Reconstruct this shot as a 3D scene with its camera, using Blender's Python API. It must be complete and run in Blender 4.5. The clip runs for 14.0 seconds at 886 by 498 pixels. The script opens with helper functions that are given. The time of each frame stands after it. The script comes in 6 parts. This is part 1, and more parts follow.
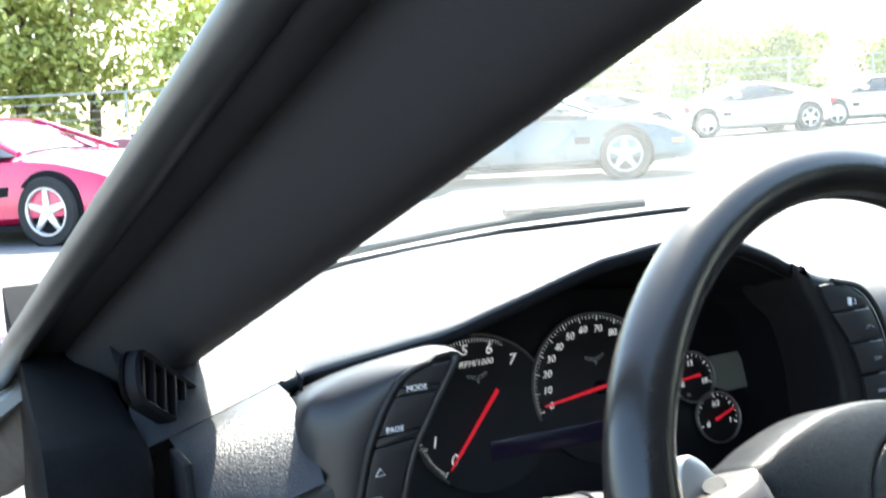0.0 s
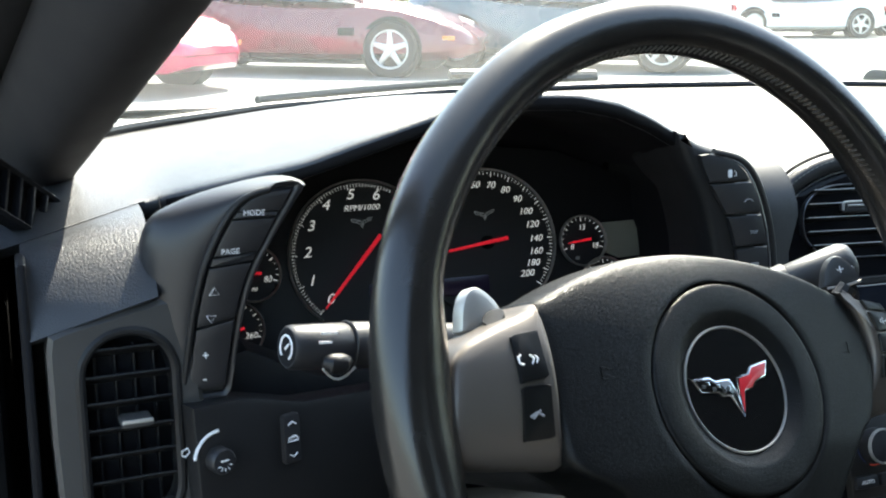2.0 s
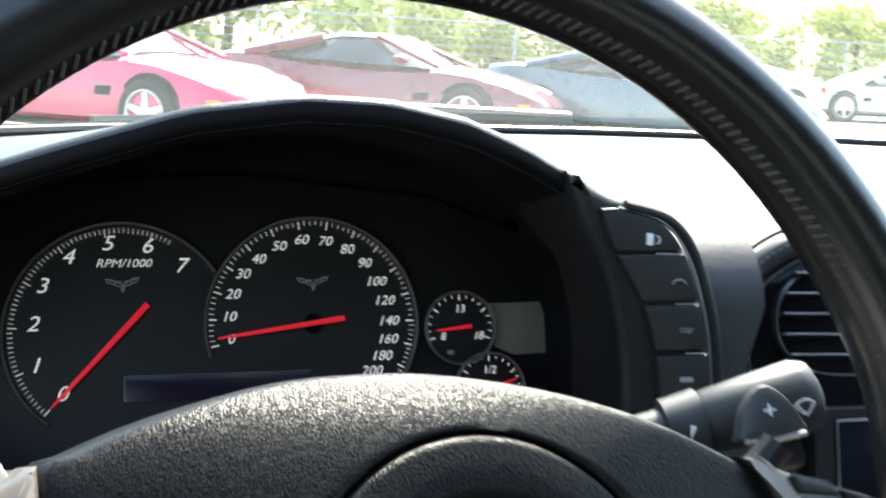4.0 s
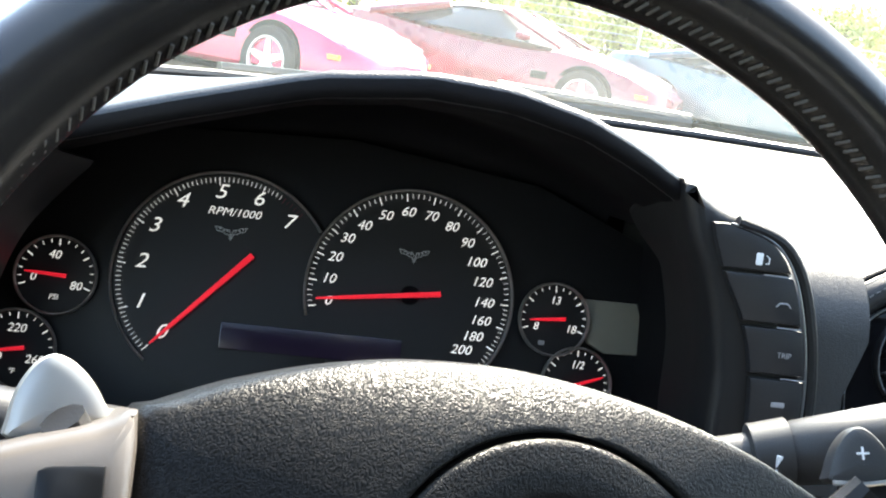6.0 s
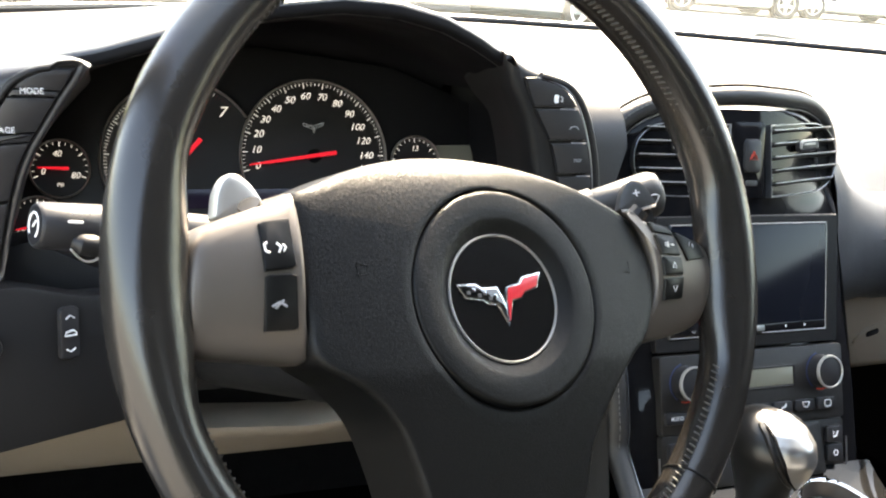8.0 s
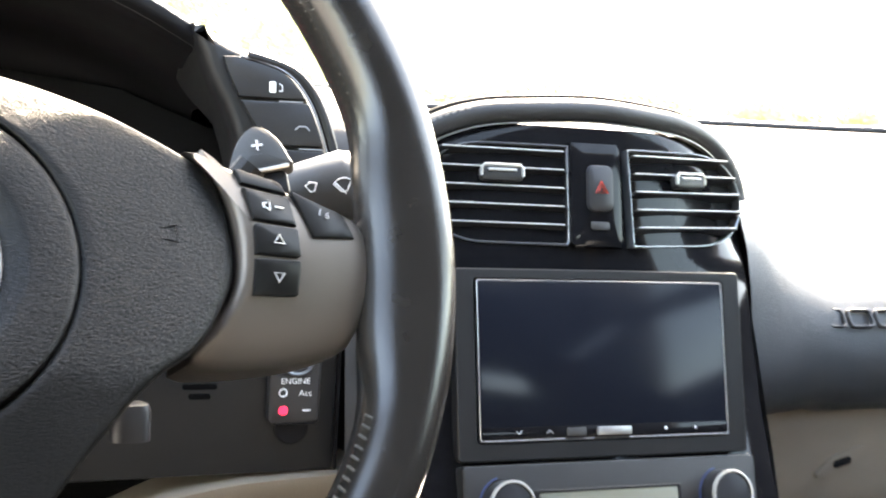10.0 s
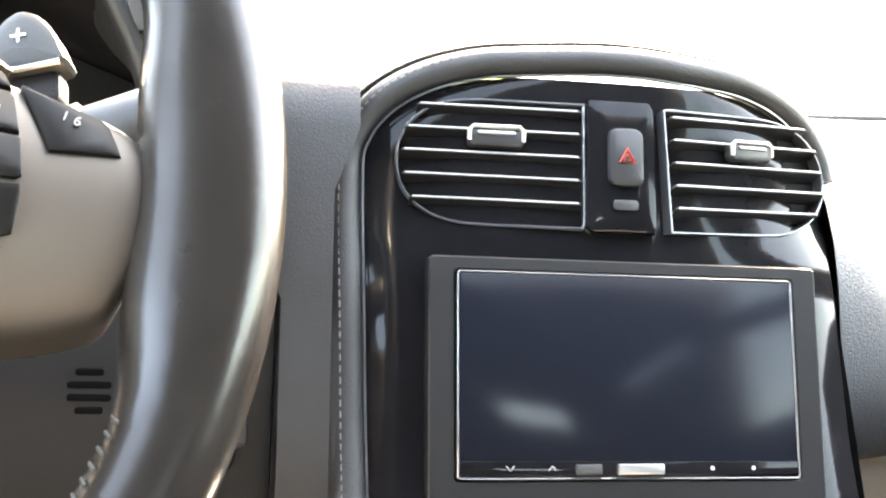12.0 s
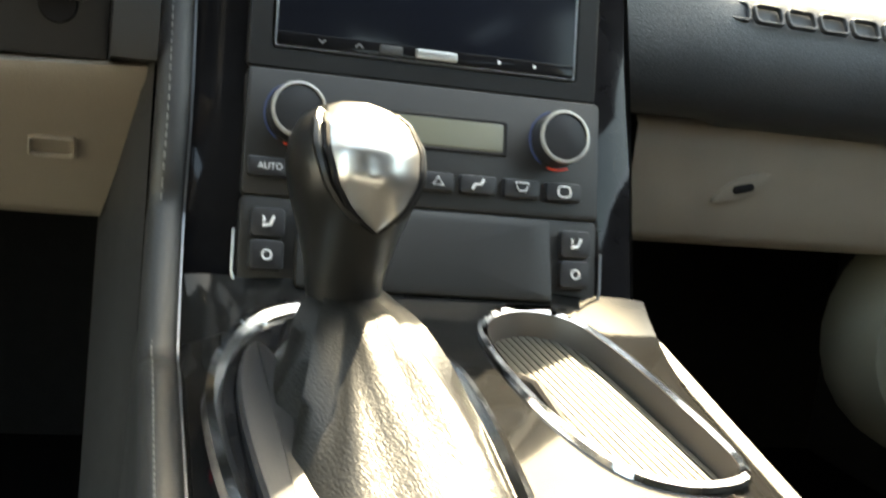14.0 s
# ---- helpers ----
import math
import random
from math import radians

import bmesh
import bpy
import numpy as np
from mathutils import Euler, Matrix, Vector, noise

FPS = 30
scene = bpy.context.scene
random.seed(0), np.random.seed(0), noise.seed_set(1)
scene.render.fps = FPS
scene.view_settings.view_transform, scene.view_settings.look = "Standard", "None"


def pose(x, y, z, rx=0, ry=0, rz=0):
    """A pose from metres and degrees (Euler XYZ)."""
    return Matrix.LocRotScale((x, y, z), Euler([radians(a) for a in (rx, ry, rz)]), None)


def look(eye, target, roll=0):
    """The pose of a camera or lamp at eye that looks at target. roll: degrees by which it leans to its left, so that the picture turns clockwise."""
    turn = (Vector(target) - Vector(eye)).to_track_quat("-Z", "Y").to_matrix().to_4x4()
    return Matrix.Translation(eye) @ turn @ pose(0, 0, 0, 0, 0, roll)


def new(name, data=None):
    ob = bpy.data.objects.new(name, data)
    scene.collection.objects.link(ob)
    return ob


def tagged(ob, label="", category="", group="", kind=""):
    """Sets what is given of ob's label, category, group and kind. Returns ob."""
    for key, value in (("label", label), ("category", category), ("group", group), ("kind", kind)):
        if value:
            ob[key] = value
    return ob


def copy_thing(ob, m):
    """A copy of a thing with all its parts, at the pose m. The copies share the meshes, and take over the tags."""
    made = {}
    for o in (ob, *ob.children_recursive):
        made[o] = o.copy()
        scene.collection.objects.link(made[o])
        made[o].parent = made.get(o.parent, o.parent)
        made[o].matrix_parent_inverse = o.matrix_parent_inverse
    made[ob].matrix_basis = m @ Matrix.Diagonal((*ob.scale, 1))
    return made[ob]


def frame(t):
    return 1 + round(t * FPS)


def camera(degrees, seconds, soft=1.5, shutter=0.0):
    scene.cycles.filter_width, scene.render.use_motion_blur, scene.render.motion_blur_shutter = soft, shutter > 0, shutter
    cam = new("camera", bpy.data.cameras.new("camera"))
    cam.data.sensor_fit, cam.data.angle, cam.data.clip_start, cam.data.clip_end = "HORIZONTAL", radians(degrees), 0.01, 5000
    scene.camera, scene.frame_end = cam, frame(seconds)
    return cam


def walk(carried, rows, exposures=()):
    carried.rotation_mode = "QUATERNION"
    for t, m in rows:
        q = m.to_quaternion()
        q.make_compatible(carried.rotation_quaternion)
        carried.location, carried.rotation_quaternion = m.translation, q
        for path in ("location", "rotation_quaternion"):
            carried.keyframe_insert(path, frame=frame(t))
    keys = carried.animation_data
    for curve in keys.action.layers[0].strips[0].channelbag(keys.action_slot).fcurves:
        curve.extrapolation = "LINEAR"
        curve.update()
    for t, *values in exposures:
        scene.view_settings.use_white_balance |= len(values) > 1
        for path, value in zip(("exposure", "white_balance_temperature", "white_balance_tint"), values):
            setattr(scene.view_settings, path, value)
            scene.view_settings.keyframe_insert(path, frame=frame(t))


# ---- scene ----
cam = camera(43.0, 14.0, 2.0, 0.4)
PATH = [
    (0, (-0.838, -0.675, 0.988), (-0.079, 1.16, 0.746), -3.7),
    (0.5, (-0.836, -0.701, 0.99), (-0.07, 1.107, 0.609), -3.4),
    (1, (-0.799, -0.694, 0.985), (-0.01, 1.075, 0.485), -2.9),
    (1.5, (-0.758, -0.716, 0.967), (-0.036, 1.083, 0.476), -2.1),
    (2, (-0.736, -0.734, 0.958), (-0.048, 1.09, 0.513), 0.4),
    (2.5, (-0.709, -0.728, 0.919), (-0.031, 1.091, 0.434), 1.9),
    (3, (-0.663, -0.678, 0.943), (0.143, 1.092, 0.476), 2.9),
    (3.5, (-0.542, -0.581, 0.909), (0.179, 1.251, 0.557), 4.4),
    (4, (-0.481, -0.514, 0.906), (0.077, 1.378, 0.578), 2.6),
    (4.2, (-0.476, -0.494, 0.916), (0.023, 1.414, 0.583), 5.9),
    (6.3, (-0.492, -0.524, 0.911), (-0.094, 1.392, 0.498), 9.4),
    (6.5, (-0.518, -0.565, 0.926), (-0.01, 1.319, 0.491), 8.2),
    (7, (-0.614, -0.702, 0.945), (0.139, 1.086, 0.461), 6.8),
    (7.2, (-0.664, -0.753, 0.956), (0.142, 1.001, 0.433), 6.4),
    (9.3, (-0.534, -0.755, 0.824), (0.248, 1.047, 0.446), 2.5),
    (9.5, (-0.46, -0.716, 0.811), (0.284, 1.112, 0.487), 3.1),
    (10, (-0.335, -0.622, 0.789), (0.33, 1.256, 0.623), 3.1),
    (10.5, (-0.256, -0.568, 0.762), (0.143, 1.389, 0.643), 3.0),
    (11, (-0.2, -0.524, 0.762), (0.231, 1.424, 0.614), 1.8),
    (11.5, (-0.2, -0.509, 0.761), (0.201, 1.448, 0.662), 1.2),
    (12, (-0.202, -0.51, 0.75), (0.198, 1.447, 0.655), 2.7),
    (12.5, (-0.201, -0.521, 0.735), (0.233, 1.424, 0.566), 3.2),
    (13, (-0.202, -0.549, 0.682), (0.303, 1.378, 0.498), 3.4),
    (13.5, (-0.188, -0.582, 0.643), (0.349, 1.328, 0.389), 5.3),
    (14, (-0.169, -0.619, 0.622), (0.412, 1.266, 0.293), 6.9),
]
walk(cam, [(t, look(eye, target, roll)) for t, eye, target, roll in PATH], 
     [(0, 2.8, 6500, 4), (0.5, 1.9, 6600, 0), (1.5, 2.1, 6800, 2), (2, 2.5, 6900, 4), (2.5, 3.15, 7300, 6), (3, 3.4, 7700, 8), (4, 2.7, 6800, 3), (6.5, 3.3, 7300, 8), (7.2, 3.2, 8000, 10), (9.5, 4.6, 8700, 12), (10, 4.45, 8400, 12), (10.5, 4.5, 8200, 12), (11, 5.05, 8600, 12), (12.5, 5.25, 9600, 14), (13, 5.22, 9600, 11), (13.5, 4.4, 9400, 8), (14, 3.82, 9800, 3)])

# ---- daylight ----
SUN_ELEVATION, SUN_BEARING = 50.0, 35.0      # the bearing counts from straight ahead towards the passenger side
world = bpy.data.worlds.new("sky")
scene.world = world
world.use_nodes = True
_sky = world.node_tree.nodes.new("ShaderNodeTexSky")
_sky.sky_type, _sky.sun_disc = "NISHITA", False
_sky.dust_density, _sky.air_density = 2.0, 1.0
_sky.sun_elevation, _sky.sun_rotation = radians(SUN_ELEVATION), radians(SUN_BEARING)
world.node_tree.links.new(_sky.outputs[0], world.node_tree.nodes["Background"].inputs[0])
world.node_tree.nodes["Background"].inputs[1].default_value = 0.145
sun_data = bpy.data.lights.new("sun", "SUN")
sun_data.energy, sun_data.angle, sun_data.color = 3.4, radians(0.6), (1.0, 0.95, 0.88)
sun = new("sun", sun_data)
_e, _b = radians(SUN_ELEVATION), radians(SUN_BEARING)
sun.matrix_basis = look((30 * math.sin(_b) * math.cos(_e), 30 * math.cos(_b) * math.cos(_e), 30 * math.sin(_e)), (0, 0, 0.6))


# ---- materials ----
def material(name, colour, rough=0.5, metal=0.0, vary=0.12, scale=30.0, bump=0.0, bump_scale=400.0, coat=0.0, kind="noise", spread=0.0, spec=0.5):
    """A surface with two scales of variation in colour and gloss, and fine relief."""
    m = bpy.data.materials.new(name)
    m.use_nodes = True
    nt = m.node_tree
    b = nt.nodes["Principled BSDF"]
    b.inputs["Metallic"].default_value = metal
    b.inputs["Coat Weight"].default_value = coat
    b.inputs["Coat Roughness"].default_value = 0.04
    b.inputs["Specular IOR Level"].default_value = spec
    tc = nt.nodes.new("ShaderNodeTexCoord")
    big, small = nt.nodes.new("ShaderNodeTexNoise"), nt.nodes.new("ShaderNodeTexNoise")
    big.inputs["Scale"].default_value, small.inputs["Scale"].default_value = scale / 6, scale
    small.inputs["Detail"].default_value = 6
    for n in (big, small):
        nt.links.new(tc.outputs["Object"], n.inputs["Vector"])
    add = nt.nodes.new("ShaderNodeMath")
    add.operation = "ADD"
    nt.links.new(big.outputs["Fac"], add.inputs[0])
    nt.links.new(small.outputs["Fac"], add.inputs[1])
    half = nt.nodes.new("ShaderNodeMapRange")
    half.inputs["From Min"].default_value, half.inputs["From Max"].default_value = 0.6, 1.4
    nt.links.new(add.outputs[0], half.inputs["Value"])
    ramp = nt.nodes.new("ShaderNodeMix")
    ramp.data_type = "RGBA"
    ramp.inputs["A"].default_value = (*[c * (1 - vary) for c in colour], 1)
    ramp.inputs["B"].default_value = (*[min(1, c * (1 + vary)) for c in colour], 1)
    nt.links.new(half.outputs["Result"], ramp.inputs["Factor"])
    out = ramp.outputs["Result"]
    if spread:
        info = nt.nodes.new("ShaderNodeObjectInfo")
        geo = nt.nodes.new("ShaderNodeNewGeometry")
        mixr = nt.nodes.new("ShaderNodeMath")
        mixr.operation = "ADD"
        nt.links.new(info.outputs["Random"], mixr.inputs[0])
        nt.links.new(geo.outputs["Random Per Island"], mixr.inputs[1])
        hsv = nt.nodes.new("ShaderNodeHueSaturation")
        mr = nt.nodes.new("ShaderNodeMapRange")
        mr.inputs["From Max"].default_value = 2.0
        mr.inputs["To Min"].default_value, mr.inputs["To Max"].default_value = 1 - spread, 1 + spread
        nt.links.new(mixr.outputs[0], mr.inputs["Value"])
        nt.links.new(mr.outputs["Result"], hsv.inputs["Value"])
        nt.links.new(out, hsv.inputs["Color"])
        out = hsv.outputs["Color"]
    nt.links.new(out, b.inputs["Base Color"])
    rr = nt.nodes.new("ShaderNodeMapRange")
    rr.inputs["To Min"].default_value, rr.inputs["To Max"].default_value = max(0.02, rough * 0.85), min(1, rough * 1.15)
    nt.links.new(small.outputs["Fac"], rr.inputs["Value"])
    nt.links.new(rr.outputs["Result"], b.inputs["Roughness"])
    if bump:
        bp = nt.nodes.new("ShaderNodeBump")
        bp.inputs["Strength"].default_value, bp.inputs["Distance"].default_value = bump, 0.0008
        if kind == "leather":
            g = nt.nodes.new("ShaderNodeTexVoronoi")
            g.feature = "DISTANCE_TO_EDGE"
            src = g.outputs["Distance"]
            warp = nt.nodes.new("ShaderNodeTexNoise")
            warp.inputs["Scale"].default_value = bump_scale * 0.4
            mixv = nt.nodes.new("ShaderNodeVectorMath")
            mixv.operation = "MULTIPLY_ADD"
            mixv.inputs[1].default_value = (0.004, 0.004, 0.004)
            nt.links.new(tc.outputs["Object"], warp.inputs["Vector"])
            nt.links.new(warp.outputs["Color"], mixv.inputs[0])
            nt.links.new(tc.outputs["Object"], mixv.inputs[2])
            nt.links.new(mixv.outputs[0], g.inputs["Vector"])
            pw = nt.nodes.new("ShaderNodeMapRange")
            pw.inputs["From Max"].default_value = 0.25
            nt.links.new(src, pw.inputs["Value"])
            src = pw.outputs["Result"]
        else:
            g = nt.nodes.new("ShaderNodeTexNoise")
            g.inputs["Detail"].default_value = 3
            nt.links.new(tc.outputs["Object"], g.inputs["Vector"])
            src = g.outputs["Fac"]
        g.inputs["Scale"].default_value = bump_scale
        nt.links.new(src, bp.inputs["Height"])
        nt.links.new(bp.outputs["Normal"], b.inputs["Normal"])
    return m


def glass(name, tint, haze=0.0, gloss=1.0):
    """A clear pane: see-through, mirror-like at a slant, with a dusty light-scattering film that also stands for
    veiling reflections.
    """
    m = bpy.data.materials.new(name)
    m.use_nodes = True
    nt = m.node_tree
    nt.nodes.remove(nt.nodes["Principled BSDF"])
    clear, shine = nt.nodes.new("ShaderNodeBsdfTransparent"), nt.nodes.new("ShaderNodeBsdfGlossy")
    clear.inputs["Color"].default_value = (*tint, 1)
    shine.inputs["Roughness"].default_value = 0.02
    fres = nt.nodes.new("ShaderNodeFresnel")
    fres.inputs["IOR"].default_value = 1.0 + 0.45 * gloss
    mix = nt.nodes.new("ShaderNodeMixShader")
    nt.links.new(fres.outputs[0], mix.inputs[0])
    nt.links.new(clear.outputs[0], mix.inputs[1])
    nt.links.new(shine.outputs[0], mix.inputs[2])
    last = mix
    if haze:
        # Greenish film: a dusty coat plus the dashboard's pale reflection, put into its colour.
        film, noise_tex = nt.nodes.new("ShaderNodeBsdfTranslucent"), nt.nodes.new("ShaderNodeTexNoise")
        film.inputs["Color"].default_value = (0.86, 0.95, 0.88, 1)
        noise_tex.inputs["Scale"].default_value = 3.0
        tc = nt.nodes.new("ShaderNodeTexCoord")
        nt.links.new(tc.outputs["Object"], noise_tex.inputs["Vector"])
        mr = nt.nodes.new("ShaderNodeMapRange")
        mr.inputs["To Min"].default_value, mr.inputs["To Max"].default_value = haze * 0.6, haze * 1.4
        nt.links.new(noise_tex.outputs["Fac"], mr.inputs["Value"])
        last = nt.nodes.new("ShaderNodeMixShader")
        nt.links.new(mr.outputs["Result"], last.inputs[0])
        nt.links.new(mix.outputs[0], last.inputs[1])
        nt.links.new(film.outputs[0], last.inputs[2])
    nt.links.new(last.outputs[0], nt.nodes["Material Output"].inputs[0])
    return m


PAD = material("charcoal grained dash skin", (0.035, 0.037, 0.041), 0.42, vary=0.15, bump=0.24, bump_scale=480, kind="leather", spec=0.55)
DASHLEATHER = material("charcoal stitched dash leather", (0.021, 0.0212, 0.022), 0.46, vary=0.15, bump=0.18, bump_scale=700, kind="leather", spec=0.5)
HUBSKIN = material("charcoal airbag cover skin", (0.0062, 0.0062, 0.0061), 0.37, vary=0.15, bump=0.24, bump_scale=820, kind="leather", spec=0.2)
RIMSKIN = material("worn black steering wheel leather", (0.017, 0.0155, 0.0142), 0.22, vary=0.2, scale=60, bump=0.05, bump_scale=900, kind="leather", spec=0.6)
PLASTIC = material("matt black plastic", (0.012, 0.012, 0.0128), 0.42, vary=0.15, bump=0.25, bump_scale=1600, spec=0.3)
SOFTBLACK = material("soft black button plastic", (0.018, 0.018, 0.02), 0.4, vary=0.12, bump=0.1, bump_scale=900)
STALKGREY = material("dark grey stalk plastic", (0.040, 0.041, 0.042), 0.40, vary=0.12, bump=0.15, bump_scale=1400)
PANELBLACK = material("brown black switch panel", (0.016, 0.0152, 0.0145), 0.40, vary=0.12, bump=0.2, bump_scale=1800)
GREYPLASTIC = material("dark grey bezel plastic", (0.044, 0.0435, 0.043), 0.38, vary=0.1, bump=0.2, bump_scale=1800)
PIANO = material("glossy black trim", (0.008, 0.008, 0.009), 0.10, vary=0.3, coat=0.3, scale=80, spec=0.05)
KNOBSKIN = material("polished black knob leather", (0.012, 0.0118, 0.0115), 0.3, vary=0.25, scale=80, bump=0.08, bump_scale=700, kind="leather")
BOOTSKIN = material("creased boot leather", (0.009, 0.009, 0.0085), 0.38, vary=0.25, scale=60, bump=0.2, bump_scale=520, kind="leather", spec=0.34)
CONSOLEGLOSS = material("scuffed glossy black console", (0.010, 0.010, 0.010), 0.06, vary=0.2, coat=0.0, scale=50, spec=0.14)
KEYBLACK = material("black wheel key", (0.006, 0.006, 0.006), 0.35, vary=0.1, spec=0.25)
RIMTHREAD = material("dark lacing thread", (0.07, 0.067, 0.062), 0.7, vary=0.15)
LINER = material("black cluster liner", (0.007, 0.007, 0.0085), 0.65, vary=0.15, bump=0.2, bump_scale=1500, spec=0.15)
SATIN = material("satin silver plastic", (0.145, 0.126, 0.110), 0.42, metal=0.6, vary=0.08, bump=0.06, bump_scale=2500)
CHROME = material("bright chrome", (0.78, 0.78, 0.78), 0.1, metal=1.0, vary=0.05)
SILVEREDGE = material("silver edge line", (0.26, 0.27, 0.285), 0.3, metal=0.9, vary=0.05)
OLIVE = material("olive grey moulding", (0.13, 0.128, 0.10), 0.6, vary=0.1, bump=0.3, bump_scale=900)
BLUEPRINT = material("blue knob print", (0.03, 0.05, 0.13), 0.5, vary=0.05)
TAN = material("tan moulded plastic", (0.21, 0.176, 0.142), 0.5, vary=0.08, bump=0.3, bump_scale=900)
CARPET = material("black carpet", (0.007, 0.007, 0.0075), 0.95, vary=0.35, scale=300, bump=0.8, bump_scale=900, spec=0.05)
HEADLINER = material("black roof lining", (0.02, 0.02, 0.021), 0.9, vary=0.1, bump=0.3, bump_scale=900)
PILLAR = material("dark pillar trim", (0.017, 0.0162, 0.0178), 0.75, vary=0.12, bump=0.3, bump_scale=1200, spec=0.18)
RUBBER = material("black door seal rubber", (0.018, 0.018, 0.019), 0.4, vary=0.15, bump=0.1, bump_scale=500)
HOLE = material("black slot", (0.003, 0.003, 0.003), 0.9, vary=0.1, spec=0.05)
GAUGE = material("black gauge face", (0.006, 0.006, 0.007), 0.5, vary=0.1)
PRINT = material("white print", (0.82, 0.82, 0.82), 0.5, vary=0.03)
def lit(m, colour, strength):
    """Adds a faint glow to a print's colour, so that it reads brighter."""
    b = m.node_tree.nodes["Principled BSDF"]
    b.inputs["Emission Color"].default_value, b.inputs["Emission Strength"].default_value = (*colour, 1), strength
    return m


DIALPRINT = lit(material("faintly glowing white dial print", (0.82, 0.82, 0.82), 0.5, vary=0.03), (1, 1, 1), 0.07)
DIMRED = material("dim red dial print", (0.10, 0.008, 0.015), 0.5, vary=0.05)
EMBLEM = material("pale grey emblem print", (0.5, 0.5, 0.5), 0.5, vary=0.05)
DIMPRINT = material("grey print", (0.3, 0.3, 0.31), 0.5, vary=0.05)
NEEDLE = lit(material("faintly glowing red needle", (0.85, 0.015, 0.03), 0.45, vary=0.03), (1, 0.02, 0.05), 0.06)
GAUGERING = material("grey gauge ring", (0.32, 0.30, 0.28), 0.35, metal=0.6, vary=0.05)
SCREEN = material("dark screen glass", (0.008, 0.0095, 0.014), 0.14, vary=0.05, spec=0.2)
GEARLCD = material("olive grey gear display", (0.23, 0.215, 0.17), 0.3, vary=0.1, scale=20, coat=0.2)
LCD = material("grey green display", (0.20, 0.20, 0.155), 0.25, vary=0.06, coat=0.5)
DICGLASS = material("violet black display", (0.02, 0.012, 0.03), 0.2, vary=0.1)
BADGERED = material("red enamel", (0.62, 0.02, 0.03), 0.3, vary=0.05, coat=0.5)
BADGEBLACK = material("glossy black disc", (0.006, 0.006, 0.006), 0.16, vary=0.1, coat=0.6)
AMBER = material("red warning print", (0.7, 0.07, 0.04), 0.5, vary=0.05)
THREAD = material("grey stitching thread", (0.17, 0.17, 0.16), 0.8, vary=0.1)
PADDLE = material("bright satin paddle", (0.5, 0.49, 0.46), 0.35, metal=0.5, vary=0.06)
KNOBMETAL = material("brushed knob insert", (0.55, 0.54, 0.52), 0.3, metal=0.9, vary=0.06, scale=200)
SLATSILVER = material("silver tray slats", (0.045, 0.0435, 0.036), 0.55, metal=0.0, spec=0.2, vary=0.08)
BODY = material("silver car paint", (0.62, 0.64, 0.62), 0.28, metal=0.3, vary=0.03, coat=0.6)
PAINT_RED = material("bright red car paint", (0.60, 0.010, 0.085), 0.25, vary=0.04, coat=1.0, scale=3)
PAINT_MAROON = material("dark red metallic paint", (0.16, 0.008, 0.02), 0.28, metal=0.2, vary=0.06, coat=1.0, scale=3)
PAINT_WHITE = material("white car paint", (0.8, 0.8, 0.78), 0.3, vary=0.02, coat=0.8, scale=3)
PAINT_BLUE = material("dark teal blue car paint", (0.015, 0.07, 0.11), 0.28, vary=0.05, coat=1.0, scale=3)
CARGLASS = material("dark car window", (0.03, 0.04, 0.045), 0.05, vary=0.1, coat=0.6)
TYRE = material("tyre rubber", (0.02, 0.02, 0.02), 0.8, vary=0.2)
ALLOY = material("alloy wheel silver", (0.6, 0.6, 0.6), 0.3, metal=0.8, vary=0.05)
LAMPLENS = material("clear lamp lens", (0.7, 0.68, 0.62), 0.1, vary=0.1, coat=0.5)
AMBERLENS = material("amber lamp lens", (0.8, 0.25, 0.02), 0.15, vary=0.1, coat=0.5)
ASPHALT = material("weathered grey asphalt", (0.21, 0.21, 0.20), 0.9, vary=0.25, scale=6, bump=0.5, bump_scale=120)
GRASS = material("dry grass verge", (0.12, 0.14, 0.05), 0.95, vary=0.35, scale=2, bump=0.5, bump_scale=40)
LEAF = material("yellow green leaves", (0.40, 0.42, 0.12), 0.6, vary=0.3, scale=1.5, spread=0.45)
BARK = material("grey bark", (0.13, 0.10, 0.075), 0.9, vary=0.3, scale=8, bump=0.6, bump_scale=30)
FENCEMETAL = material("galvanised fence wire", (0.42, 0.43, 0.43), 0.45, metal=0.7, vary=0.1)
WINDSHIELD = glass("clear windscreen glass", (0.93, 0.98, 0.95), haze=0.018, gloss=0.8)
SIDEGLASS = glass("clear side glass", (0.85, 0.92, 0.88), haze=0.01)


# ---- building helpers ----
def thing(name, label, category, at=(0, 0, 0), group="", kind=""):
    ob = new(name)
    ob.location = at
    ob.empty_display_size = 0.05
    return tagged(ob, label, category, group, kind)


def finish(bm, name, mat, smooth=True, sharp=35, toward=None):
    me = bpy.data.meshes.new(name)
    bmesh.ops.remove_doubles(bm, verts=bm.verts, dist=1e-6)
    bmesh.ops.recalc_face_normals(bm, faces=bm.faces)
    if toward:
        bm.faces.ensure_lookup_table()
        if bm.faces[0].normal.dot(Vector(toward)) < 0:
            bmesh.ops.reverse_faces(bm, faces=bm.faces)
    lim = radians(sharp)
    for e in bm.edges:
        if len(e.link_faces) == 2 and e.calc_face_angle(0) > lim:
            e.smooth = False
    for f in bm.faces:
        f.smooth = smooth
    bm.to_mesh(me)
    bm.free()
    me.materials.append(mat)
    return me


